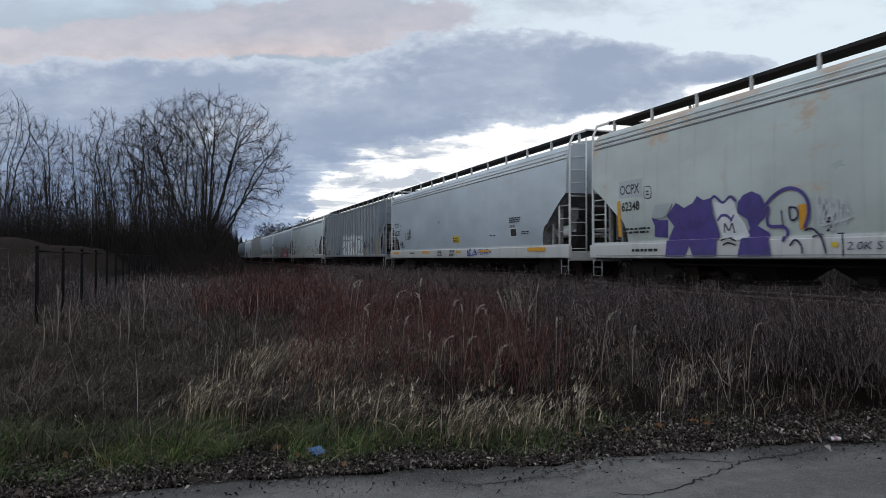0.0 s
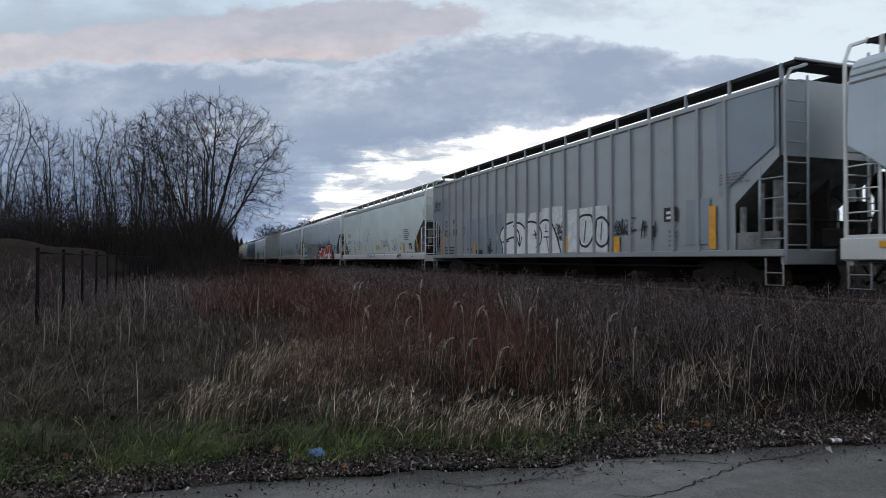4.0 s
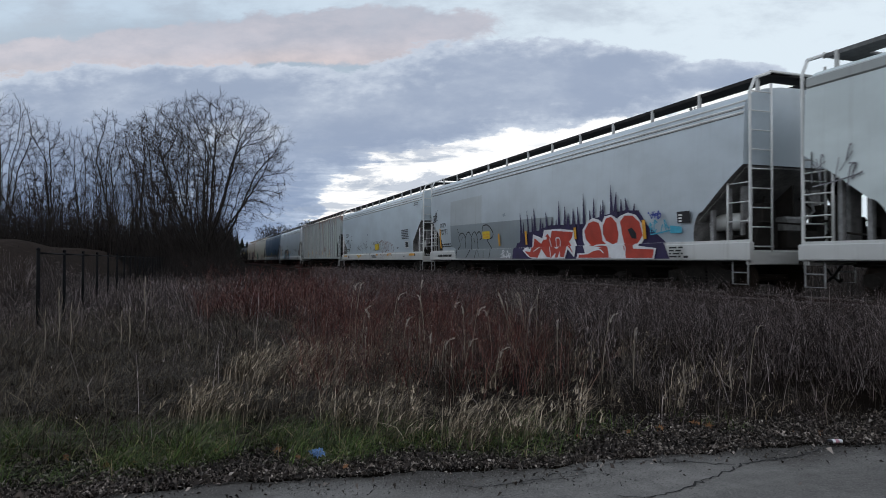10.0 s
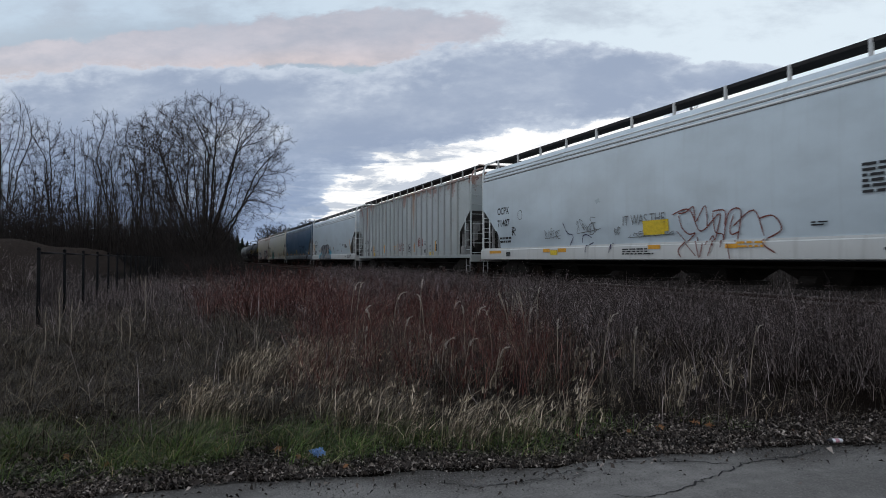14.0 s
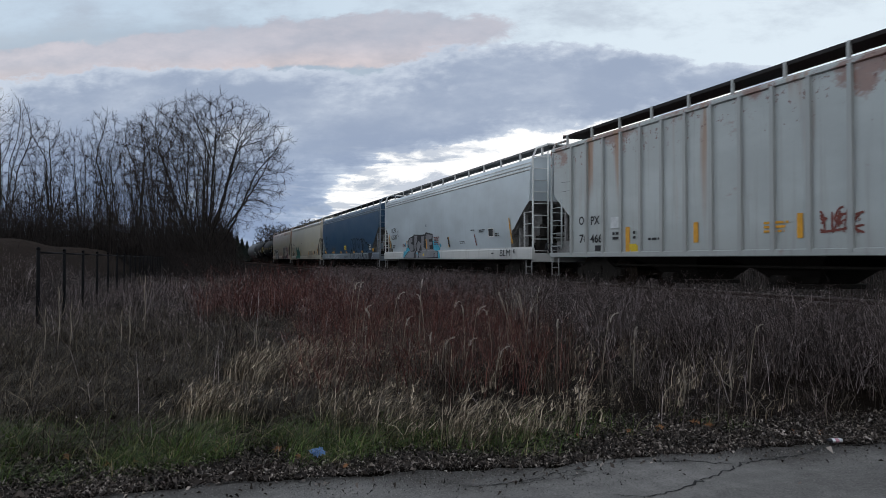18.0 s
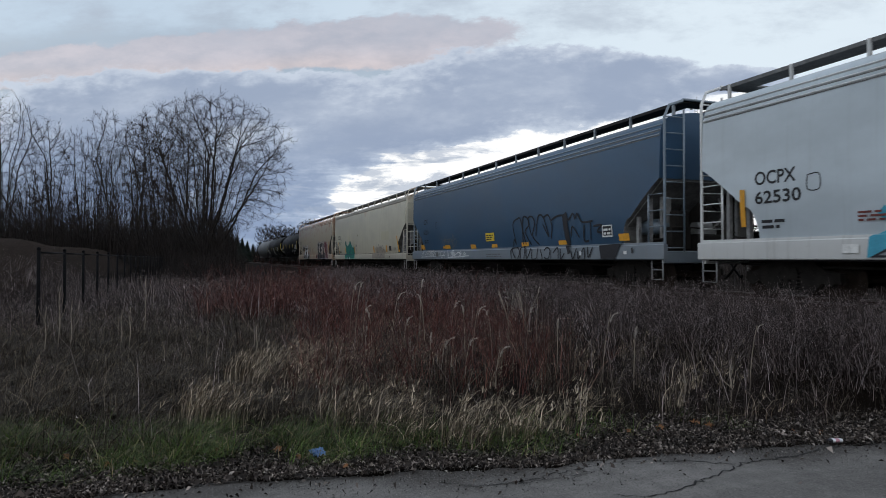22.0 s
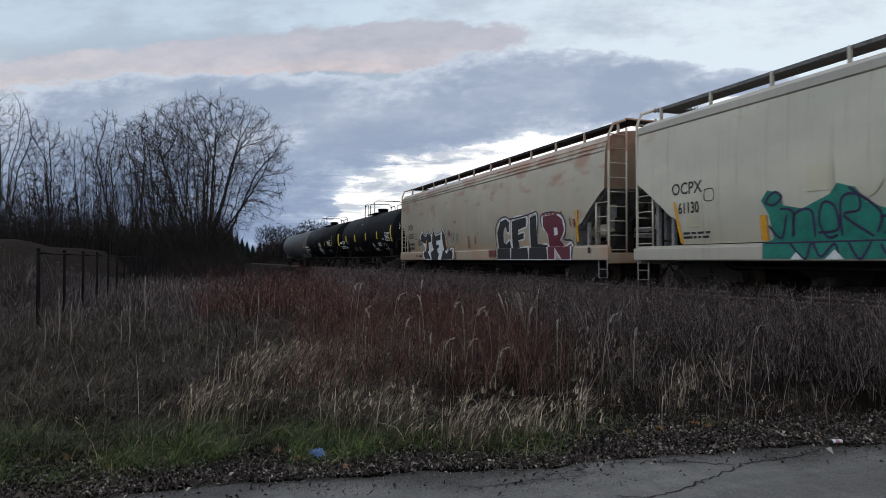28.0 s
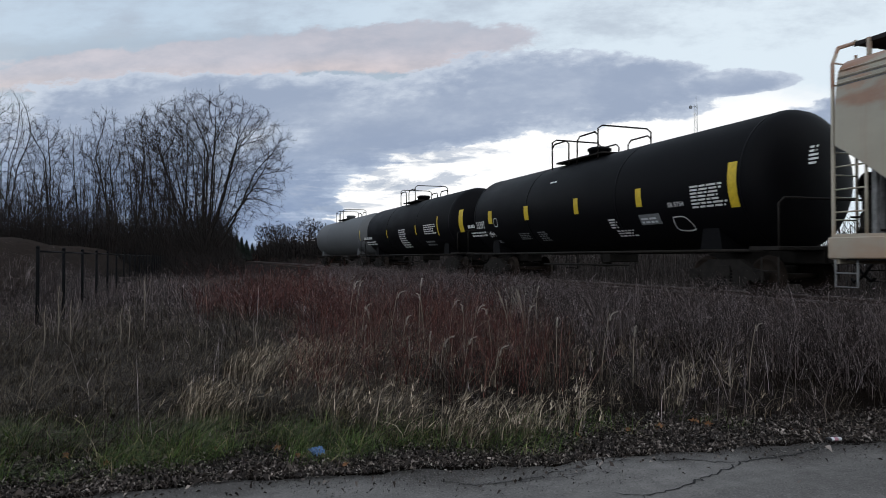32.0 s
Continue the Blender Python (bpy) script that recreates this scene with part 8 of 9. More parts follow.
def low_by_track(rng, x, y, h):
    """Growth near the track stays about as low as the rail head seen from the road."""
    top = 1.6 - 0.83 * x / 11.4 + rng.normal(0.16, 0.18, len(x)) + 0.08 * np.clip((y - 9) / 14, 0, 1.3) + 0.14 * np.clip((9 - y) / 3, 0, 1)
    return np.where(x > 5.5, np.minimum(h, np.maximum(0.18, top - ground_z(x, y))), h)


def clumps(rng, x, y, per, spread):
    k = len(x)
    return (np.repeat(x, per) + rng.normal(0, spread, k * per), np.repeat(y, per) + rng.normal(0, spread, k * per))


def tangle(rng, x, y, h, width, g):
    """Dead forbs: bent stems, twigs at every angle, tufts of old seed at the tips."""
    n = len(x)
    co, f, mid = stalks(rng, x, y, h, rng.uniform(0.05, 1.1, n), width, 1.4, rows=3)
    g.add(co, f)
    r = np.arange(n)
    for j in range(8):
        t = rng.uniform(0.3, 1.0, n)
        i = np.minimum((t * 2).astype(int), 1)
        k = (t * 2 - i)[:, None]
        p = mid[r, i] * (1 - k) + mid[r, i + 1] * k
        co, f, tip = stalks(rng, p[:, 0], p[:, 1], h * rng.uniform(0.10, 0.38, n), rng.uniform(0.3, 2.2, n), width * 0.6, 1.2, rows=2, z=p[:, 2])
        g.add(co, f)
        if j < 3:
            q = tip[:, -1] + rng.normal(0, 0.006, (n, 3))
            co, f, _ = stalks(rng, q[:, 0], q[:, 1], rng.uniform(0.012, 0.035, n), rng.uniform(0.2, 1.5, n), width * 2.2, 1.0, rows=2, z=q[:, 2])
            g.add(co, f)


def verge():
    rng = np.random.default_rng(9)
    # fallen leaves along the road's edge
    n = 72000
    x = rng.uniform(-6, 9.5, n)
    e = np.where(rng.random(n) < 0.975, rng.beta(1.5, 2.4, n) * np.where(x > 1.5, 1.75, 1.2) - 0.10, rng.normal(-0.05, 0.22, n))
    y = road_edge(x) + e
    z = np.where(e < 0.03, 0.010, ground_z(x, y) + rng.uniform(-0.03, 0.03, n) * np.clip(e * 3, 0, 1))
    s = rng.uniform(0.008, 0.024, n) * np.where(rng.random(n) < 0.03, 1.9, 1.0)
    a = rng.uniform(0, 6.283, n)
    tilt = rng.normal(0, 0.6, n)
    ux = np.stack([np.cos(a) * np.cos(tilt), np.sin(a) * np.cos(tilt), np.sin(tilt)], -1)
    roll = rng.normal(0, 0.6, n)
    vx = np.stack([-np.sin(a) * np.cos(roll), np.cos(a) * np.cos(roll), np.sin(roll)], -1)
    c = np.stack([x, y, z + 0.008], -1)
    curl = (s * rng.uniform(-0.2, 0.9, n))[:, None] * np.array([[0, 0, 1.0]])
    wide = (s * rng.uniform(0.25, 0.7, n))[:, None]
    co = np.stack([c - ux * s[:, None], c + vx * wide + curl, c + ux * s[:, None], c - vx * wide + curl], 1).reshape(-1, 3)
    b = np.arange(n)[:, None] * 4
    g = Growth()
    g.add(co, np.concatenate([b + np.array([[0, 1, 2]]), b + np.array([[0, 2, 3]])]))
    g.build("fallen_leaves", LITTER, "brown curled dead leaves drifted along the road edge", "leaves")

    # crumbs of broken asphalt along the edge
    n = 9000
    x = rng.uniform(-5, 8.0, n)
    e = -np.abs(rng.normal(0, 0.33, n)) * np.where(x < 0.5, 1.6, 1.0)
    y = road_edge(x) + e
    s = rng.uniform(0.003, 0.010, n)
    o = rng.normal(0, 1, (n, 4, 3))
    o /= np.linalg.norm(o, axis=2, keepdims=True)
    co = (np.stack([x, y, road_height(x, y) + s * 0.4 + 0.006], -1)[:, None] + o * s[:, None, None]).reshape(-1, 3)
    b = np.arange(n)[:, None] * 4
    g = Growth()
    g.add(co, np.concatenate([b + np.array([q]) for q in ([0, 1, 2], [0, 2, 3], [0, 3, 1], [1, 3, 2])]))
    g.build("gravel", GRAVEL, "loose crumbs of broken asphalt and grit", "gravel")

    # green grass by the road
    g = Growth()
    x, y = rng.uniform(-7, 5.0, 8600), rng.uniform(4.2, 9.5, 8600)
    e, lx = beyond(x, y), x * FY - y * FX
    lush = np.clip(1.25 - 0.31 * np.clip(lx + 2.0, 0, 9), 0.06, 1.2)
    k = (e > 0.5 + 0.12 * rng.normal(0, 1, len(x))) & (e < 1.35 + 0.2 * np.clip(-lx - 0.5, 0, 3)) & (rng.random(len(x)) < lush) & (patches(x, y, 0.9, 41) > 0.42)
    x, y = clumps(rng, x[k], y[k], 26, 0.09)
    h = rng.uniform(0.10, 0.36, len(x)) * (0.6 + 0.7 * patches(x, y, 0.7, 44))
    co, f, _ = stalks(rng, x, y, h, rng.uniform(0.3, 1.5, len(x)), rng.uniform(0.004, 0.009, len(x)), 1.7, 0.15, 4, az=rng.normal(-0.6, 1.5, len(x)))
    g.add(co, f)
    g.build("green_grass", GREEN, "low green grass at the edge of the verge", "grass")

    # olive and brown low grass to the fence
    g = Growth()
    x, y = rng.uniform(-12, 4.0, 9500), rng.uniform(5.2, 22, 9500)
    lx = x * FY - y * FX
    k = (beyond(x, y) > 1.0) & (lx < -0.3 - 0.02 * y) & (x > -9) & (patches(x, y, 1.5, 47) > 0.3)
    x, y = clumps(rng, x[k], y[k], 22, 0.12)
    h = rng.uniform(0.15, 0.62, len(x)) * (0.6 + 0.6 * patches(x, y, 2.0, 48))
    co, f, _ = stalks(rng, x, y, h, rng.uniform(0.4, 1.9, len(x)), rng.uniform(0.004, 0.010, len(x)), 1.8, 0.18, 4, az=rng.normal(-0.4, 1.5, len(x)))
    g.add(co, f)
    g.build("dying_grass", OLIVE, "matted olive-brown dying grass", "grass")

    # pale tufts of tall dry grass
    g = Growth()
    x, y = rng.uniform(-4.5, 8, 5600), rng.uniform(5.0, 13, 5600)
    e, lx, dz = beyond(x, y), x * FY - y * FX, x * FX + y * FY
    front = 0.8 + 0.9 * np.clip(-lx - 0.2, 0, 1.2)
    tuft = ((e > front) & (e < np.where(lx > -0.5, 1.6, 2.3)) & (lx > -2.9) & (rng.random(len(x)) < np.clip((2.2 - lx) / 2.0, 0.0, 1))) | ((np.hypot(lx + 2.1, (dz - 9.4) * 0.8) < 0.95))
    some = (rng.random(len(x)) < 0.012) & (dz > 7.0)
    k = (tuft & (patches(x, y, 0.8, 3) > 0.55)) | (some & (e > 0.9) & (lx > -3))
    x, y = clumps(rng, x[k], y[k], 18, 0.085)
    h = rng.uniform(0.2, 0.6, len(x))
    az = rng.normal(-0.3, 0.9, len(x))
    co, f, mid = stalks(rng, x, y, h, rng.uniform(0.2, 1.1, len(x)), rng.uniform(0.006, 0.013, len(x)), 2.6, 0.12, 5, az=az)
    g.add(co, f)
    # drooping seed heads
    k = rng.random(len(x)) < 0.32
    tip = mid[k][:, -1]
    for _ in range(7):
        q = tip + rng.normal(0, 0.013, tip.shape)
        co, f, _ = stalks(rng, q[:, 0], q[:, 1], rng.uniform(0.05, 0.11, len(q)), rng.uniform(0.2, 0.9, len(q)), np.full(len(q), 0.012), 1.2, 0.15, 2, z=q[:, 2] - 0.03, az=rng.normal(-0.2, 0.8, len(q)))
        g.add(co, f)
    g.build("dry_grass", TAN, "pale tan tufts of tall dry grass leaning over", "grass")

    # dark red stems
    g = Growth()
    x, y = rng.uniform(-8, 9, 24000), rng.uniform(7, 30, 24000)
    lx, dz = x * FY - y * FX, x * FX + y * FY
    k = (beyond(x, y) > 2.2) & (((np.abs(lx + 0.1 - 0.12 * (dz - 9) * -1) < 1.9 + 0.08 * (dz - 9)) & (dz < 18)) | (np.hypot((lx + 5.0) / 1.9, (dz - 20) / 4.5) < 1)) & (patches(x, y, 1.8, 7) > 0.34) & (x < 9)
    x, y = x[k], y[k]
    far = x * FX + y * FY > 15
    tangle(rng, x, y, rng.uniform(0.5, 1.15, len(x)) * (0.6 + 0.7 * patches(x, y, 2.0, 17)) * np.where(far, 1.35, 1.0), rng.uniform(0.005, 0.009, len(x)) * np.where(far, 1.8, 1.0), g)
    g.build("red_stemmed_shrub", REDSTEM, "thicket of dark red leafless stems", "shrub")

    # brown weeds over the whole strip
    g = Growth()
    x, y = rng.uniform(-6, 10.75, 44000), rng.uniform(4.2, 75, 44000)
    w = rng.random(len(x))
    dz = x * FX + y * FY
    lx = x * FY - y * FX
    e = beyond(x, y)
    k = (e > np.where(lx > 1.5, 0.75, 1.0)) & (lx > -0.72 * dz) & (w < np.clip(2.6 - dz * 0.05, 0.45, 1)) & (patches(x, y, 2.2, 11) > 0.28)
    k &= ~((lx < -1.0) & (dz < 12) & (w < 0.8)) & ~((lx < -0.2 * dz) & (w < 0.62)) & ~((lx < -0.33 * dz) & (dz < 26) & (w < 0.88))
    k &= ~((np.abs(lx + 0.3) < 2.4) & (dz < 17) & (w < 0.82)) & ~((np.hypot((lx + 5.0) / 2.2, (dz - 19) / 6) < 1) & (w < 0.8))
    x, y, dz, e = x[k], y[k], dz[k], e[k]
    tall = 0.55 + 0.85 * patches(x, y, 2.4, 23)
    h = rng.uniform(0.35, 1.1, len(x)) * np.clip(0.4 + e * 0.2, 0, 1) * tall
    tangle(rng, x, y, low_by_track(rng, x, y, h), rng.uniform(0.0045, 0.009, len(x)) * np.clip(dz / 9, 1, 2.6), g)
    x, y = rng.uniform(7.8, 10.9, 20000), 3.0 + 42 * rng.uniform(0, 1, 20000) ** 1.5
    k = beyond(x, y) > 0.8
    x, y = x[k], y[k]
    tangle(rng, x, y, low_by_track(rng, x, y, rng.uniform(0.5, 1.1, len(x)) * (0.75 + 0.55 * patches(x, y, 2.0, 29))), rng.uniform(0.005, 0.009, len(x)), g)
    x, y = wedge(rng, 5200, -120, 380, 12.5, 34)
    k = (x > -7) & (patches(x, y, 3.0, 77) > 0.3)
    x, y = x[k], y[k]
    tangle(rng, x, y, rng.uniform(0.35, 0.95, len(x)) * (0.6 + 0.7 * patches(x, y, 3.5, 78)), rng.uniform(0.006, 0.011, len(x)), g)
    g.build("dead_weeds", WEED, "tangled grey-brown dead weeds beside the tracks", "weeds")

    # paler straw among them
    g = Growth()
    x, y = rng.uniform(-6, 10.0, 24000), rng.uniform(4.5, 50, 24000)
    lx, dz = x * FY - y * FX, x * FX + y * FY
    e = beyond(x, y)
    k = (e > 0.75) & (lx > -0.72 * dz) & (patches(x, y, 1.4, 31) > 0.5) & ((lx > -0.08 * dz - 0.6) | (rng.random(len(x)) < 0.06)) & (rng.random(len(x)) < np.where(lx > 1.5, 0.45, 1))
    x, y = clumps(rng, x[k], y[k], 7, 0.08)
    dz, e = x * FX + y * FY, beyond(x, y)
    h = low_by_track(rng, x, y, rng.uniform(0.3, 1.0, len(x)) * np.clip(0.28 + e * 0.22, 0, 1))
    co, f, mid = stalks(rng, x, y, h, rng.uniform(0.15, 1.5, len(x)), rng.uniform(0.003, 0.006, len(x)) * np.clip(dz / 9, 1, 2.6), 1.9, 0.12, 4)
    g.add(co, f)
    k = rng.random(len(x)) < 0.10
    tip = mid[k][:, -1]
    for _ in range(6):
        q = tip + rng.normal(0, 0.016, tip.shape)
        co, f, _ = stalks(rng, q[:, 0], q[:, 1], rng.uniform(0.03, 0.09, len(q)), rng.uniform(0.5, 2.0, len(q)), np.full(len(q), 0.012), 1.2, 0.4, 2, z=q[:, 2])
        g.add(co, f)
    g.build("straw", STRAW, "thin greyish straw among the weeds", "grass")

    # the far side of the track
    g = Growth()
    x, y = rng.uniform(14.8, 60, 26000), rng.uniform(-10, 160, 26000)
    k = rng.random(len(x)) < np.clip(1.3 - (x - 14) * 0.03, 0.15, 1)
    x, y = x[k], y[k]
    thicket(rng, (x, y), rng.uniform(0.6, 1.5, len(x)), 6, rng.uniform(0.015, 0.04, len(x)), g)
    x, y = rng.uniform(26, 75, 15000), rng.uniform(-15, 230, 15000)
    thicket(rng, (x, y), rng.uniform(1.6, 4.2, len(x)), 6, rng.uniform(0.04, 0.12, len(x)), g)
    g.build("far_weeds", BRUSHBROWN, "brown weeds on the far side of the tracks", "weeds")

    # spoil bank's thin cover
    g = Growth()
    x, y = rng.uniform(-40, -3.5, 1600), rng.uniform(10, 85, 1600)
    co, f, _ = stalks(rng, x, y, rng.uniform(0.1, 0.5, len(x)), rng.uniform(0.1, 0.8, len(x)), rng.uniform(0.01, 0.025, len(x)), 1.5, 0.05, 3)
    g.add(co, f)
    g.build("bank_grass", TWIG, "sparse dry grass on the spoil bank", "grass")


verge()

# ---- small single things ----
PLUME = leafy("pale_seed_plume", (0.0, (0.38, 0.34, 0.30)), (1.0, (0.72, 0.66, 0.58)))
STALK = leafy("pale_dead_stalk", (0.0, (0.26, 0.215, 0.17)), (1.0, (0.42, 0.36, 0.29)))


def on_ground(side, depth):
    x, y = plan(side, depth)
    return x, y, float(ground_z(x, y))


def reed(px, top, depth, seed, size=1.0):
    """A dead reed with a nodding, feathery plume."""
    rng = np.random.default_rng(seed)
    x, y, z = on_ground((px - 784) / 1173 * depth, depth)
    h = 1.6 + (458 - top) / 1173 * depth - z
    t = thing("reed", pose(x, y, z - 0.03), "dead reed with a pale feathery plume", "reed", "reeds among the weeds")
    a = rng.uniform(0, 6.283)
    d = np.array([math.cos(a), math.sin(a)])
    pts = [(d[0] * 0.12 * h * k ** 2, d[1] * 0.12 * h * k ** 2, h * k) for k in (0, 0.3, 0.6, 0.85, 1.0)]
    part("stalk", Solid().tube(pts, [0.008, 0.007, 0.006, 0.005, 0.004], 5), STALK, t)
    n = 130
    u = rng.uniform(0, 1, n)
    base = np.array(pts[-1]) + np.stack([d[0] * 0.09 * u ** 2 * size, d[1] * 0.09 * u ** 2 * size, (0.17 * u - 0.07 * u ** 2 - 0.09) * size], -1)
    az = a + rng.normal(0, 0.9, n)
    co, f, _ = stalks(rng, base[:, 0], base[:, 1], rng.uniform(0.02, 0.05, n) * size * (1.1 - 0.6 * u), rng.uniform(0.15, 0.8, n), np.full(n, 0.008), 1.2, 0.1, 2, z=base[:, 2], az=az)
    ob = new("plume", raw_mesh("plume", co, f, PLUME))
    ob.parent = t


for i, (px, top, depth) in enumerate(((628, 497, 12), (692, 516, 11.5), (742, 495, 12.5), (752, 520, 11), (640, 538, 11), (658, 545, 10.5), (795, 532, 12), (822, 538, 11), (835, 540, 10.5), (870, 545, 11), (1065, 552, 9.5), (985, 566, 10), (948, 508, 13), (712, 560, 10), (646, 575, 9.5), (725, 597, 9), (760, 590, 9.2), (780, 595, 9), (822, 596, 8.8), (876, 612, 8.5), (618, 498, 13), (900, 530, 12), (930, 540, 12), (1120, 575, 9), (1325, 570, 9))):
    reed(px, top, depth, 100 + i, 1.05 + 0.25 * (i % 3))


def pale_weed(px, top, depth, seed):
    """A bleached, forked stalk."""
    rng = random.Random(seed)
    x, y, z = on_ground((px - 784) / 1173 * depth, depth)
    h = 1.6 + (458 - top) / 1173 * depth - z
    t = thing("bleached_stalk", pose(x, y, z - 0.03), "bleached forked stalk of a dead weed", "weed", "bleached stalks near the fence")
    s = Solid()
    s.tube([(0, 0, 0), (0.03, 0, h * 0.45), (0.01, 0.02, h * 0.75), (0.03, 0.02, h)], [0.010, 0.009, 0.007, 0.004], 5)
    for k in (0.45, 0.6, 0.72):
        a = rng.uniform(0, 6.283)
        s.tube([(0.02, 0, h * k), (0.02 + 0.1 * math.cos(a), 0.1 * math.sin(a), h * (k + 0.15)), (0.02 + 0.14 * math.cos(a), 0.14 * math.sin(a), h * (k + 0.3))], [0.006, 0.005, 0.003], 4)
    part("stalk", s, STALK, t)


for i, (px, top, depth) in enumerate(((78, 540, 11), (103, 505, 12), (124, 530, 11.5), (228, 540, 12), (255, 485, 14), (213, 545, 12), (452, 570, 11), (1290, 640, 8), (1208, 635, 8.2))):
    pale_weed(px, top, depth, i)


def dock(px, top, depth, seed, lean=0.0):
    """A dark dock stem crowded with rusty seed."""
    rng = np.random.default_rng(seed)
    x, y, z = on_ground((px - 784) / 1173 * depth, depth)
    h = 1.6 + (458 - top) / 1173 * depth - z
    t = thing("dock_plant", pose(x, y, z - 0.02, 0, lean, 0), "dark brown seeded dock stem standing in dry grass", "weed", "dock stems")
    part("stem", Solid().tube([(0, 0, 0), (0.01, 0, h * 0.5), (0, 0.01, h)], [0.007, 0.006, 0.003], 5), DOCK, t)
    n = 260
    zz = rng.uniform(0.35, 1.0, n) * h
    co, f, _ = stalks(rng, rng.normal(0, 0.013, n), rng.normal(0, 0.013, n), rng.uniform(0.012, 0.03, n), rng.uniform(0.3, 1.5, n), np.full(n, 0.014), 1.0, 0.2, 2, z=zz)
    ob = new("seed_head", raw_mesh("seed_head", co, f, DOCK))
    ob.parent = t


DOCK = leafy("rust_brown_dock", (0.0, (0.012, 0.008, 0.006)), (1.0, (0.035, 0.020, 0.015)))
dock(976, 642, 6.6, 1)
dock(1068, 668, 6.6, 2, 4)
dock(1282, 664, 6.6, 3, 18)
dock(1237, 690, 6.4, 4)
dock(1012, 690, 6.4, 5)


DRYLEAF = leafy("pale_dry_leaves", (0.0, (0.12, 0.10, 0.085)), (1.0, (0.40, 0.36, 0.32)))


def snowberry(px, depth, seed):
    """A weed full of pale dry leaves by the rail."""
    rng = np.random.default_rng(seed)
    x, y, z = on_ground((px - 784) / 1173 * depth, depth)
    t = thing("pale_leaved_weed", pose(x, y, z), "weed still hung with pale dry leaves beside the rail", "weed")
    s = Solid()
    for i in range(7):
        a = rng.uniform(0, 6.283)
        s.tube([(0, 0, 0), (0.12 * math.cos(a), 0.12 * math.sin(a), 0.5), (0.35 * math.cos(a), 0.35 * math.sin(a), 0.95 + 0.1 * rng.random())], [0.008, 0.006, 0.003], 4)
    part("stems", s, STALK, t)
    n = 240
    b = np.stack([rng.normal(0, 0.27, n), rng.normal(0, 0.27, n), rng.uniform(0.45, 1.1, n)], -1)
    co, f, _ = stalks(rng, b[:, 0], b[:, 1], rng.uniform(0.03, 0.06, n), rng.uniform(0.3, 1.8, n), rng.uniform(0.02, 0.04, n), 1.0, 0.2, 2, z=b[:, 2])
    ob = new("dry_leaves", raw_mesh("dry_leaves", co, f, DRYLEAF))
    ob.parent = t


snowberry(902, 15.2, 1)
snowberry(930, 15.0, 2)
snowberry(612, 26, 4)

OAKLEAF = leafy("rust_orange_leaf", (0.0, (0.20, 0.085, 0.035)), (1.0, (0.30, 0.15, 0.07)))


def big_leaf(px, py, size, seed, tint=None):
    """A fallen lobed leaf, curled at its points."""
    rng = random.Random(seed)
    side, d = spot(px, py)
    x, y, z = on_ground(side, d)
    s = Solid()
    vs = [(0, 0, 0.012)]
    for i in range(20):
        a = 6.283 * i / 20
        r = size * (1.0 if i % 4 == 0 else 0.72 if i % 2 == 0 else 0.48) * rng.uniform(0.85, 1.1)
        vs.append((r * math.cos(a), r * math.sin(a) * 0.85, 0.012 + size * rng.uniform(0.0, 0.4)))
    s.add(vs, [(0, i + 1, (i + 1) % 20 + 1) for i in range(20)], True)
    me = s.mesh("fallen_leaf", tint or OAKLEAF)
    ob = new("fallen_leaf", me)
    ob.matrix_basis = pose(x, y, z + 0.02, rng.uniform(25, 60), rng.uniform(-20, 20), rng.uniform(-40, 40))
    return tagged(ob, "large curled orange-brown maple leaf on the litter", "leaf", "large fallen leaves")


for i, (px, py, sz) in enumerate(((1228, 742, 0.075), (1252, 746, 0.06), (1166, 752, 0.055), (1020, 768, 0.05), (1400, 752, 0.05), (1448, 756, 0.055), (1110, 760, 0.04), (530, 804, 0.05), (238, 818, 0.05), (190, 822, 0.05), (120, 808, 0.045), (388, 792, 0.045), (612, 826, 0.035), (492, 790, 0.05))):
    big_leaf(px, py, sz, 40 + i)

# drinks can, wrapper
CANWHITE = plain("white_can_print", (0.62, 0.62, 0.64), 0.35, 0.3, 0.15, 30, 0.05)
CANDARK = plain("dark_can_end", (0.03, 0.03, 0.035), 0.4, 0.5, 0.2, 30, 0.05)
CANPINK = plain("pink_can_print", (0.42, 0.22, 0.26), 0.4, 0.2, 0.2, 30, 0.05)
WRAP = plain("crumpled_blue_film", (0.10, 0.20, 0.42), 0.35, 0, 0.35, 30, 0.4)


def can():
    x, y = plan(*spot(1474, 784))
    t = thing("drinks_can", pose(x, y, 0.030, 0, 0, -14) @ Matrix.Diagonal((1.0, 0.8, 0.55, 1)), "crushed white drinks can lying at the road edge", "can")
    part("can_body", Solid().lathe([(-0.045, 0.027), (-0.04, 0.033), (0.04, 0.031), (0.055, 0.024)], "x", (0.01, 0, 0), 18), CANWHITE, t)
    part("can_end", Solid().lathe([(-0.066, 0.020), (-0.062, 0.027), (-0.035, 0.033)], "x", (0, 0, 0), 18), CANDARK, t, "dark shadowed can end")
    part("printed_band", Solid().lathe([(-0.008, 0.0335), (0.028, 0.0328)], "x", (0.0, 0, 0), 18), CANPINK, t)


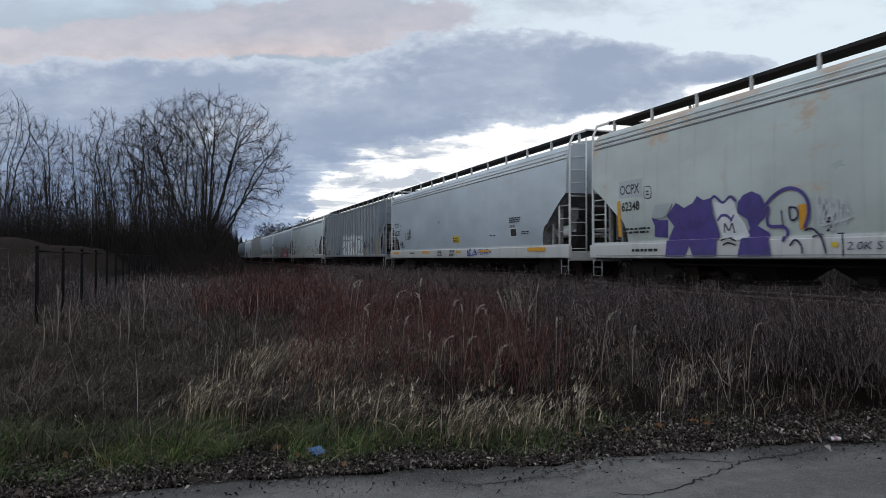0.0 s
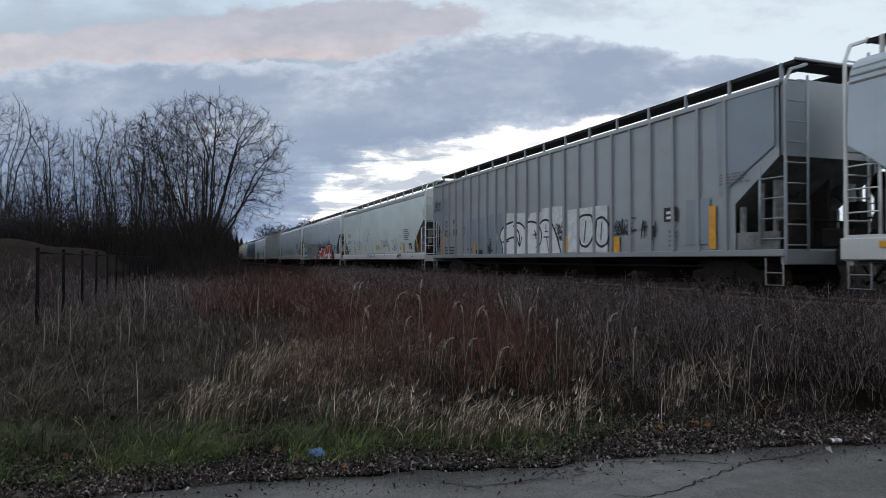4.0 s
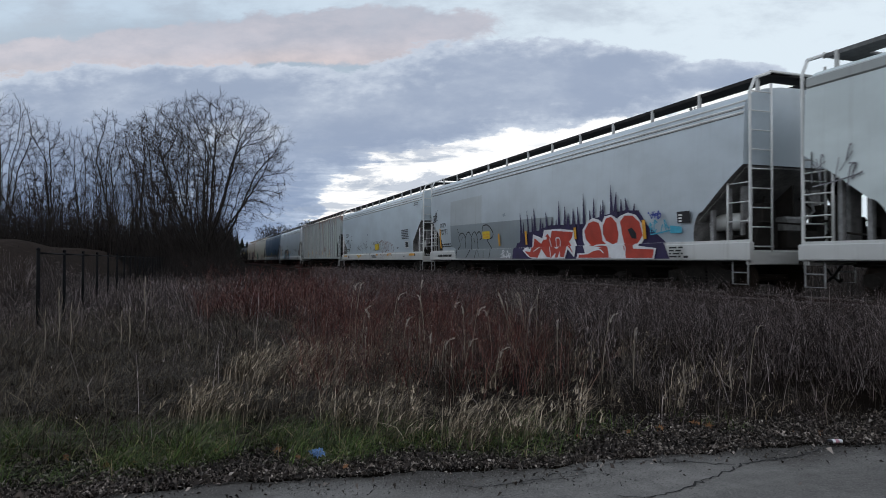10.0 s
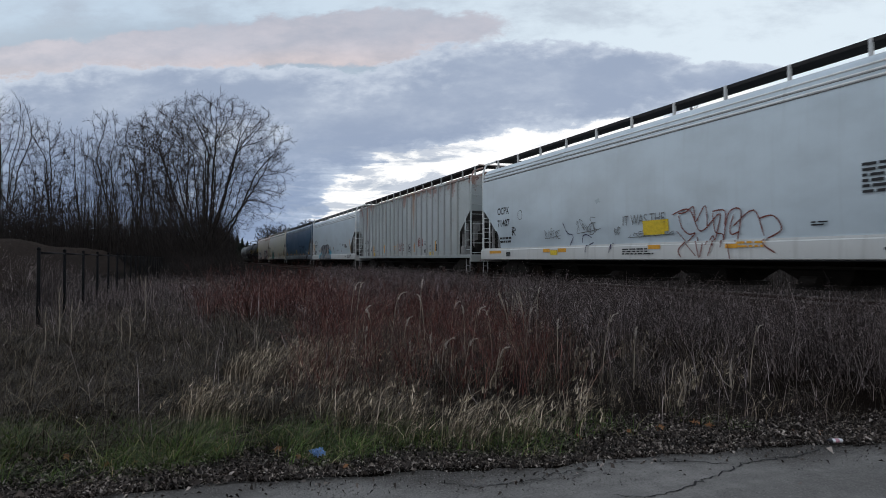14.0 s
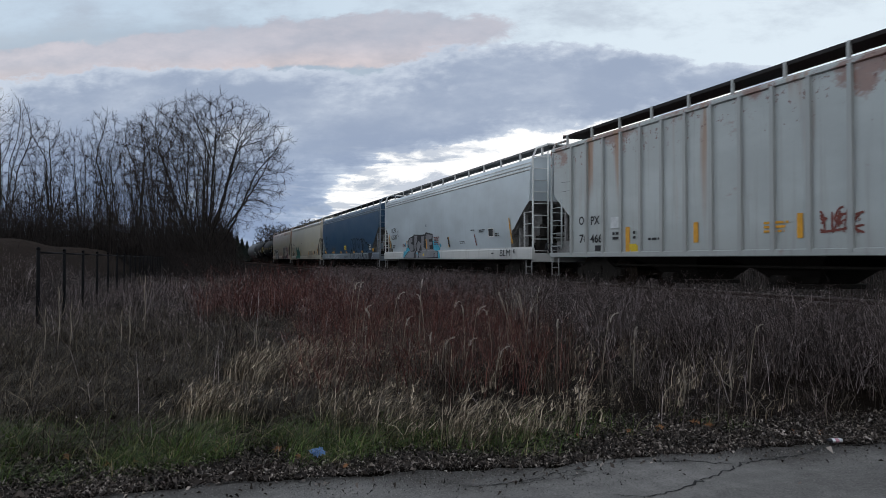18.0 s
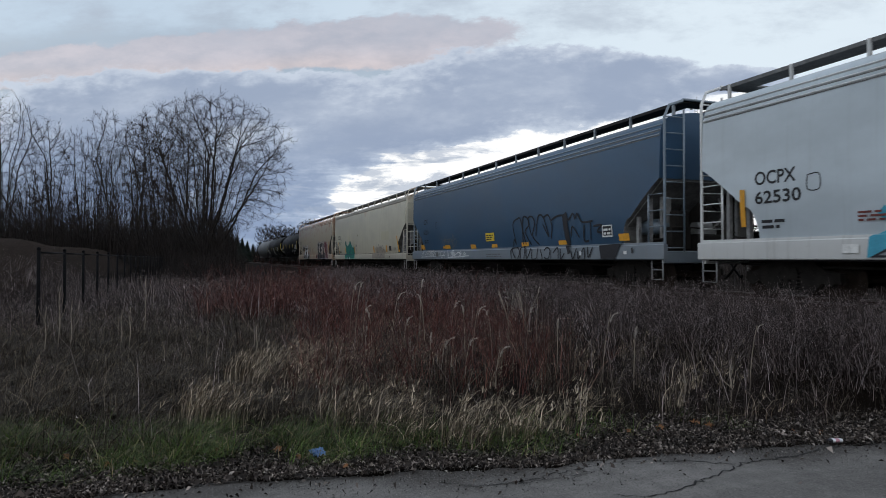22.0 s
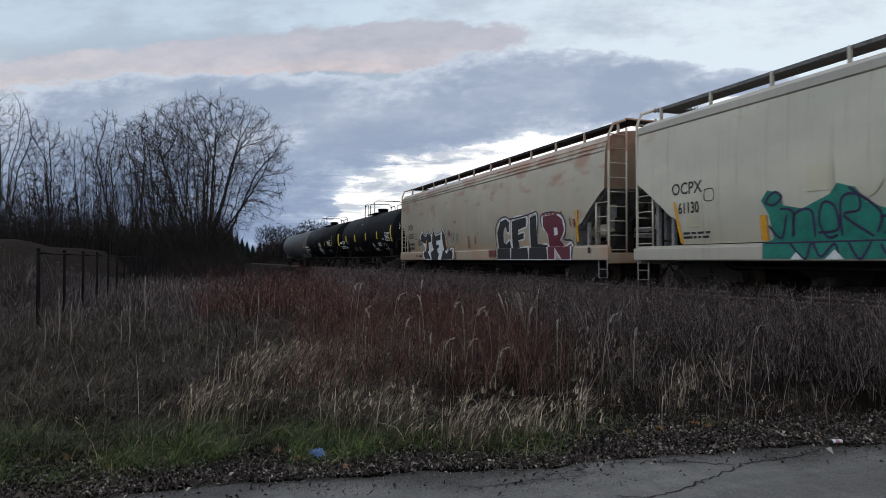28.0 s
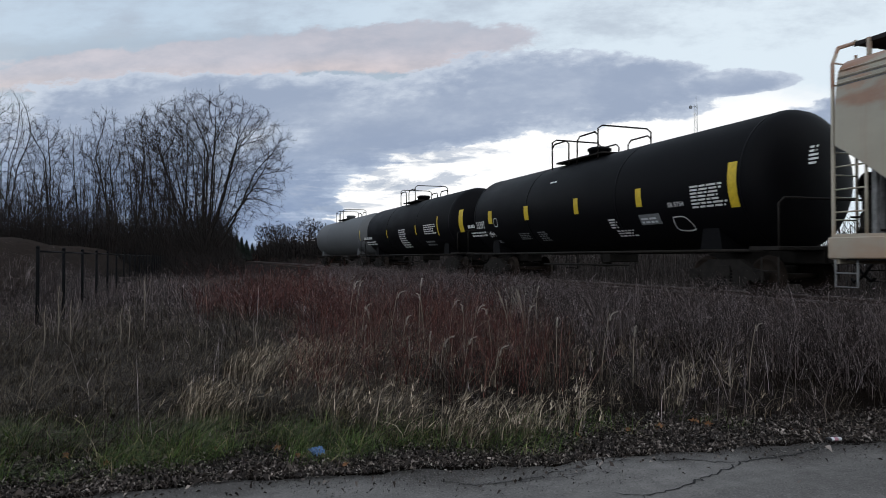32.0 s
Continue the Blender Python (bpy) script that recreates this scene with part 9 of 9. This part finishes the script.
def wrapper():
    rng = random.Random(5)
    x, y, z = on_ground(*spot(560, 800))
    s = Solid()
    vs = []
    for j in range(7):
        for i in range(9):
            vs.append(((i - 4) * 0.016 + rng.gauss(0, 0.004), (j - 3) * 0.013 + rng.gauss(0, 0.004), rng.uniform(0, 0.035)))
    s.add(vs, [(j * 9 + i, j * 9 + i + 1, j * 9 + i + 10, j * 9 + i + 9) for j in range(6) for i in range(8)])
    ob = new("plastic_wrapper", s.mesh("plastic_wrapper", WRAP))
    ob.matrix_basis = pose(x, y - 0.05, z + 0.06, 30, 0, 20)
    tagged(ob, "crumpled blue plastic wrapper among dead leaves", "litter")


can()
wrapper()

# ---- far things beyond the tracks ----
GALV = plain("galvanised_lattice", (0.22, 0.23, 0.24), 0.6, 0.3, 0.2, 3, 0.1)
TENTWHITE = plain("white_shelter_fabric", (0.75, 0.76, 0.78), 0.7, 0, 0.08, 1.0, 0.05)


def tower():
    d = 320.0
    x, y = plan((1234 - 784) / 1173 * d, d)
    h = 1.6 + (458 - 186) / 1173 * d
    t = thing("radio_tower", pose(x, y, 0), "tall thin lattice radio mast with a dish", "tower")
    w = 1.15
    legs = [(w * math.cos(a), w * math.sin(a)) for a in (0.3, 2.394, 4.489)]
    for lx, ly in legs:
        part("leg", Solid().tube([(lx, ly, 0), (lx * 0.8, ly * 0.8, h)], 0.11, 6), GALV, t)
    s = Solid()
    n = 44
    for i in range(n):
        z0, z1 = h * i / n, h * (i + 1) / n
        for j in range(3):
            a, b = legs[j], legs[(j + 1) % 3]
            k = 1 - 0.2 * i / n
            s.tube([(a[0] * k, a[1] * k, z0), (b[0] * k, b[1] * k, z1)], 0.05, 4)
    part("bracing", s, GALV, t)
    part("whip", Solid().tube([(0, 0, h), (0, 0, h + 4.2)], 0.06, 5), GALV, t)
    part("dish", Solid().lathe([(0, 0.85), (0.35, 0.8), (0.5, 0.3)], "y", (-3.2, 0, h - 1.6), 14).tube([(-2.8, 0, h - 1.6), (0, 0, h - 0.8)], 0.1, 5), GALV, t)


def shelter():
    d = 130.0
    x, y = plan((1555 - 784) / 1173 * d, d)
    t = thing("fabric_shelter", pose(x, y, 0, 0, 0, 30), "pale peaked fabric shelter in the distance", "shelter")
    part("cover", Solid().prism([(-5, 0), (-5, 3.2), (0, 5.6), (5, 3.2), (5, 0)], -7, 7), TENTWHITE, t)


tower()
shelter()

# ---- what moves ----


def motions():
    drift = Vector(plan(math.sin(radians(45)), math.cos(radians(45)))) * 205
    walk(clouds, [(t, Matrix.Translation((drift.x * t / 32, drift.y * t / 32, 0)) @ pose(0, 0, 0, 0, 0, -AZ)) for t in (0, 8, 16, 24, 32)])
    for car in CARS.values():
        y0 = car.location.y
        walk(car, [(t / 2, pose(TRACK_X, y0 - gone(t / 2), RAIL_Z)) for t in range(65)])
    for wheel, d in WHEELS:
        walk(wheel, [(i / FPS, pose(0, d, 0.425, math.degrees(gone(i / FPS) / 0.425) % 360)) for i in range(0, 961, 2)])


motions()
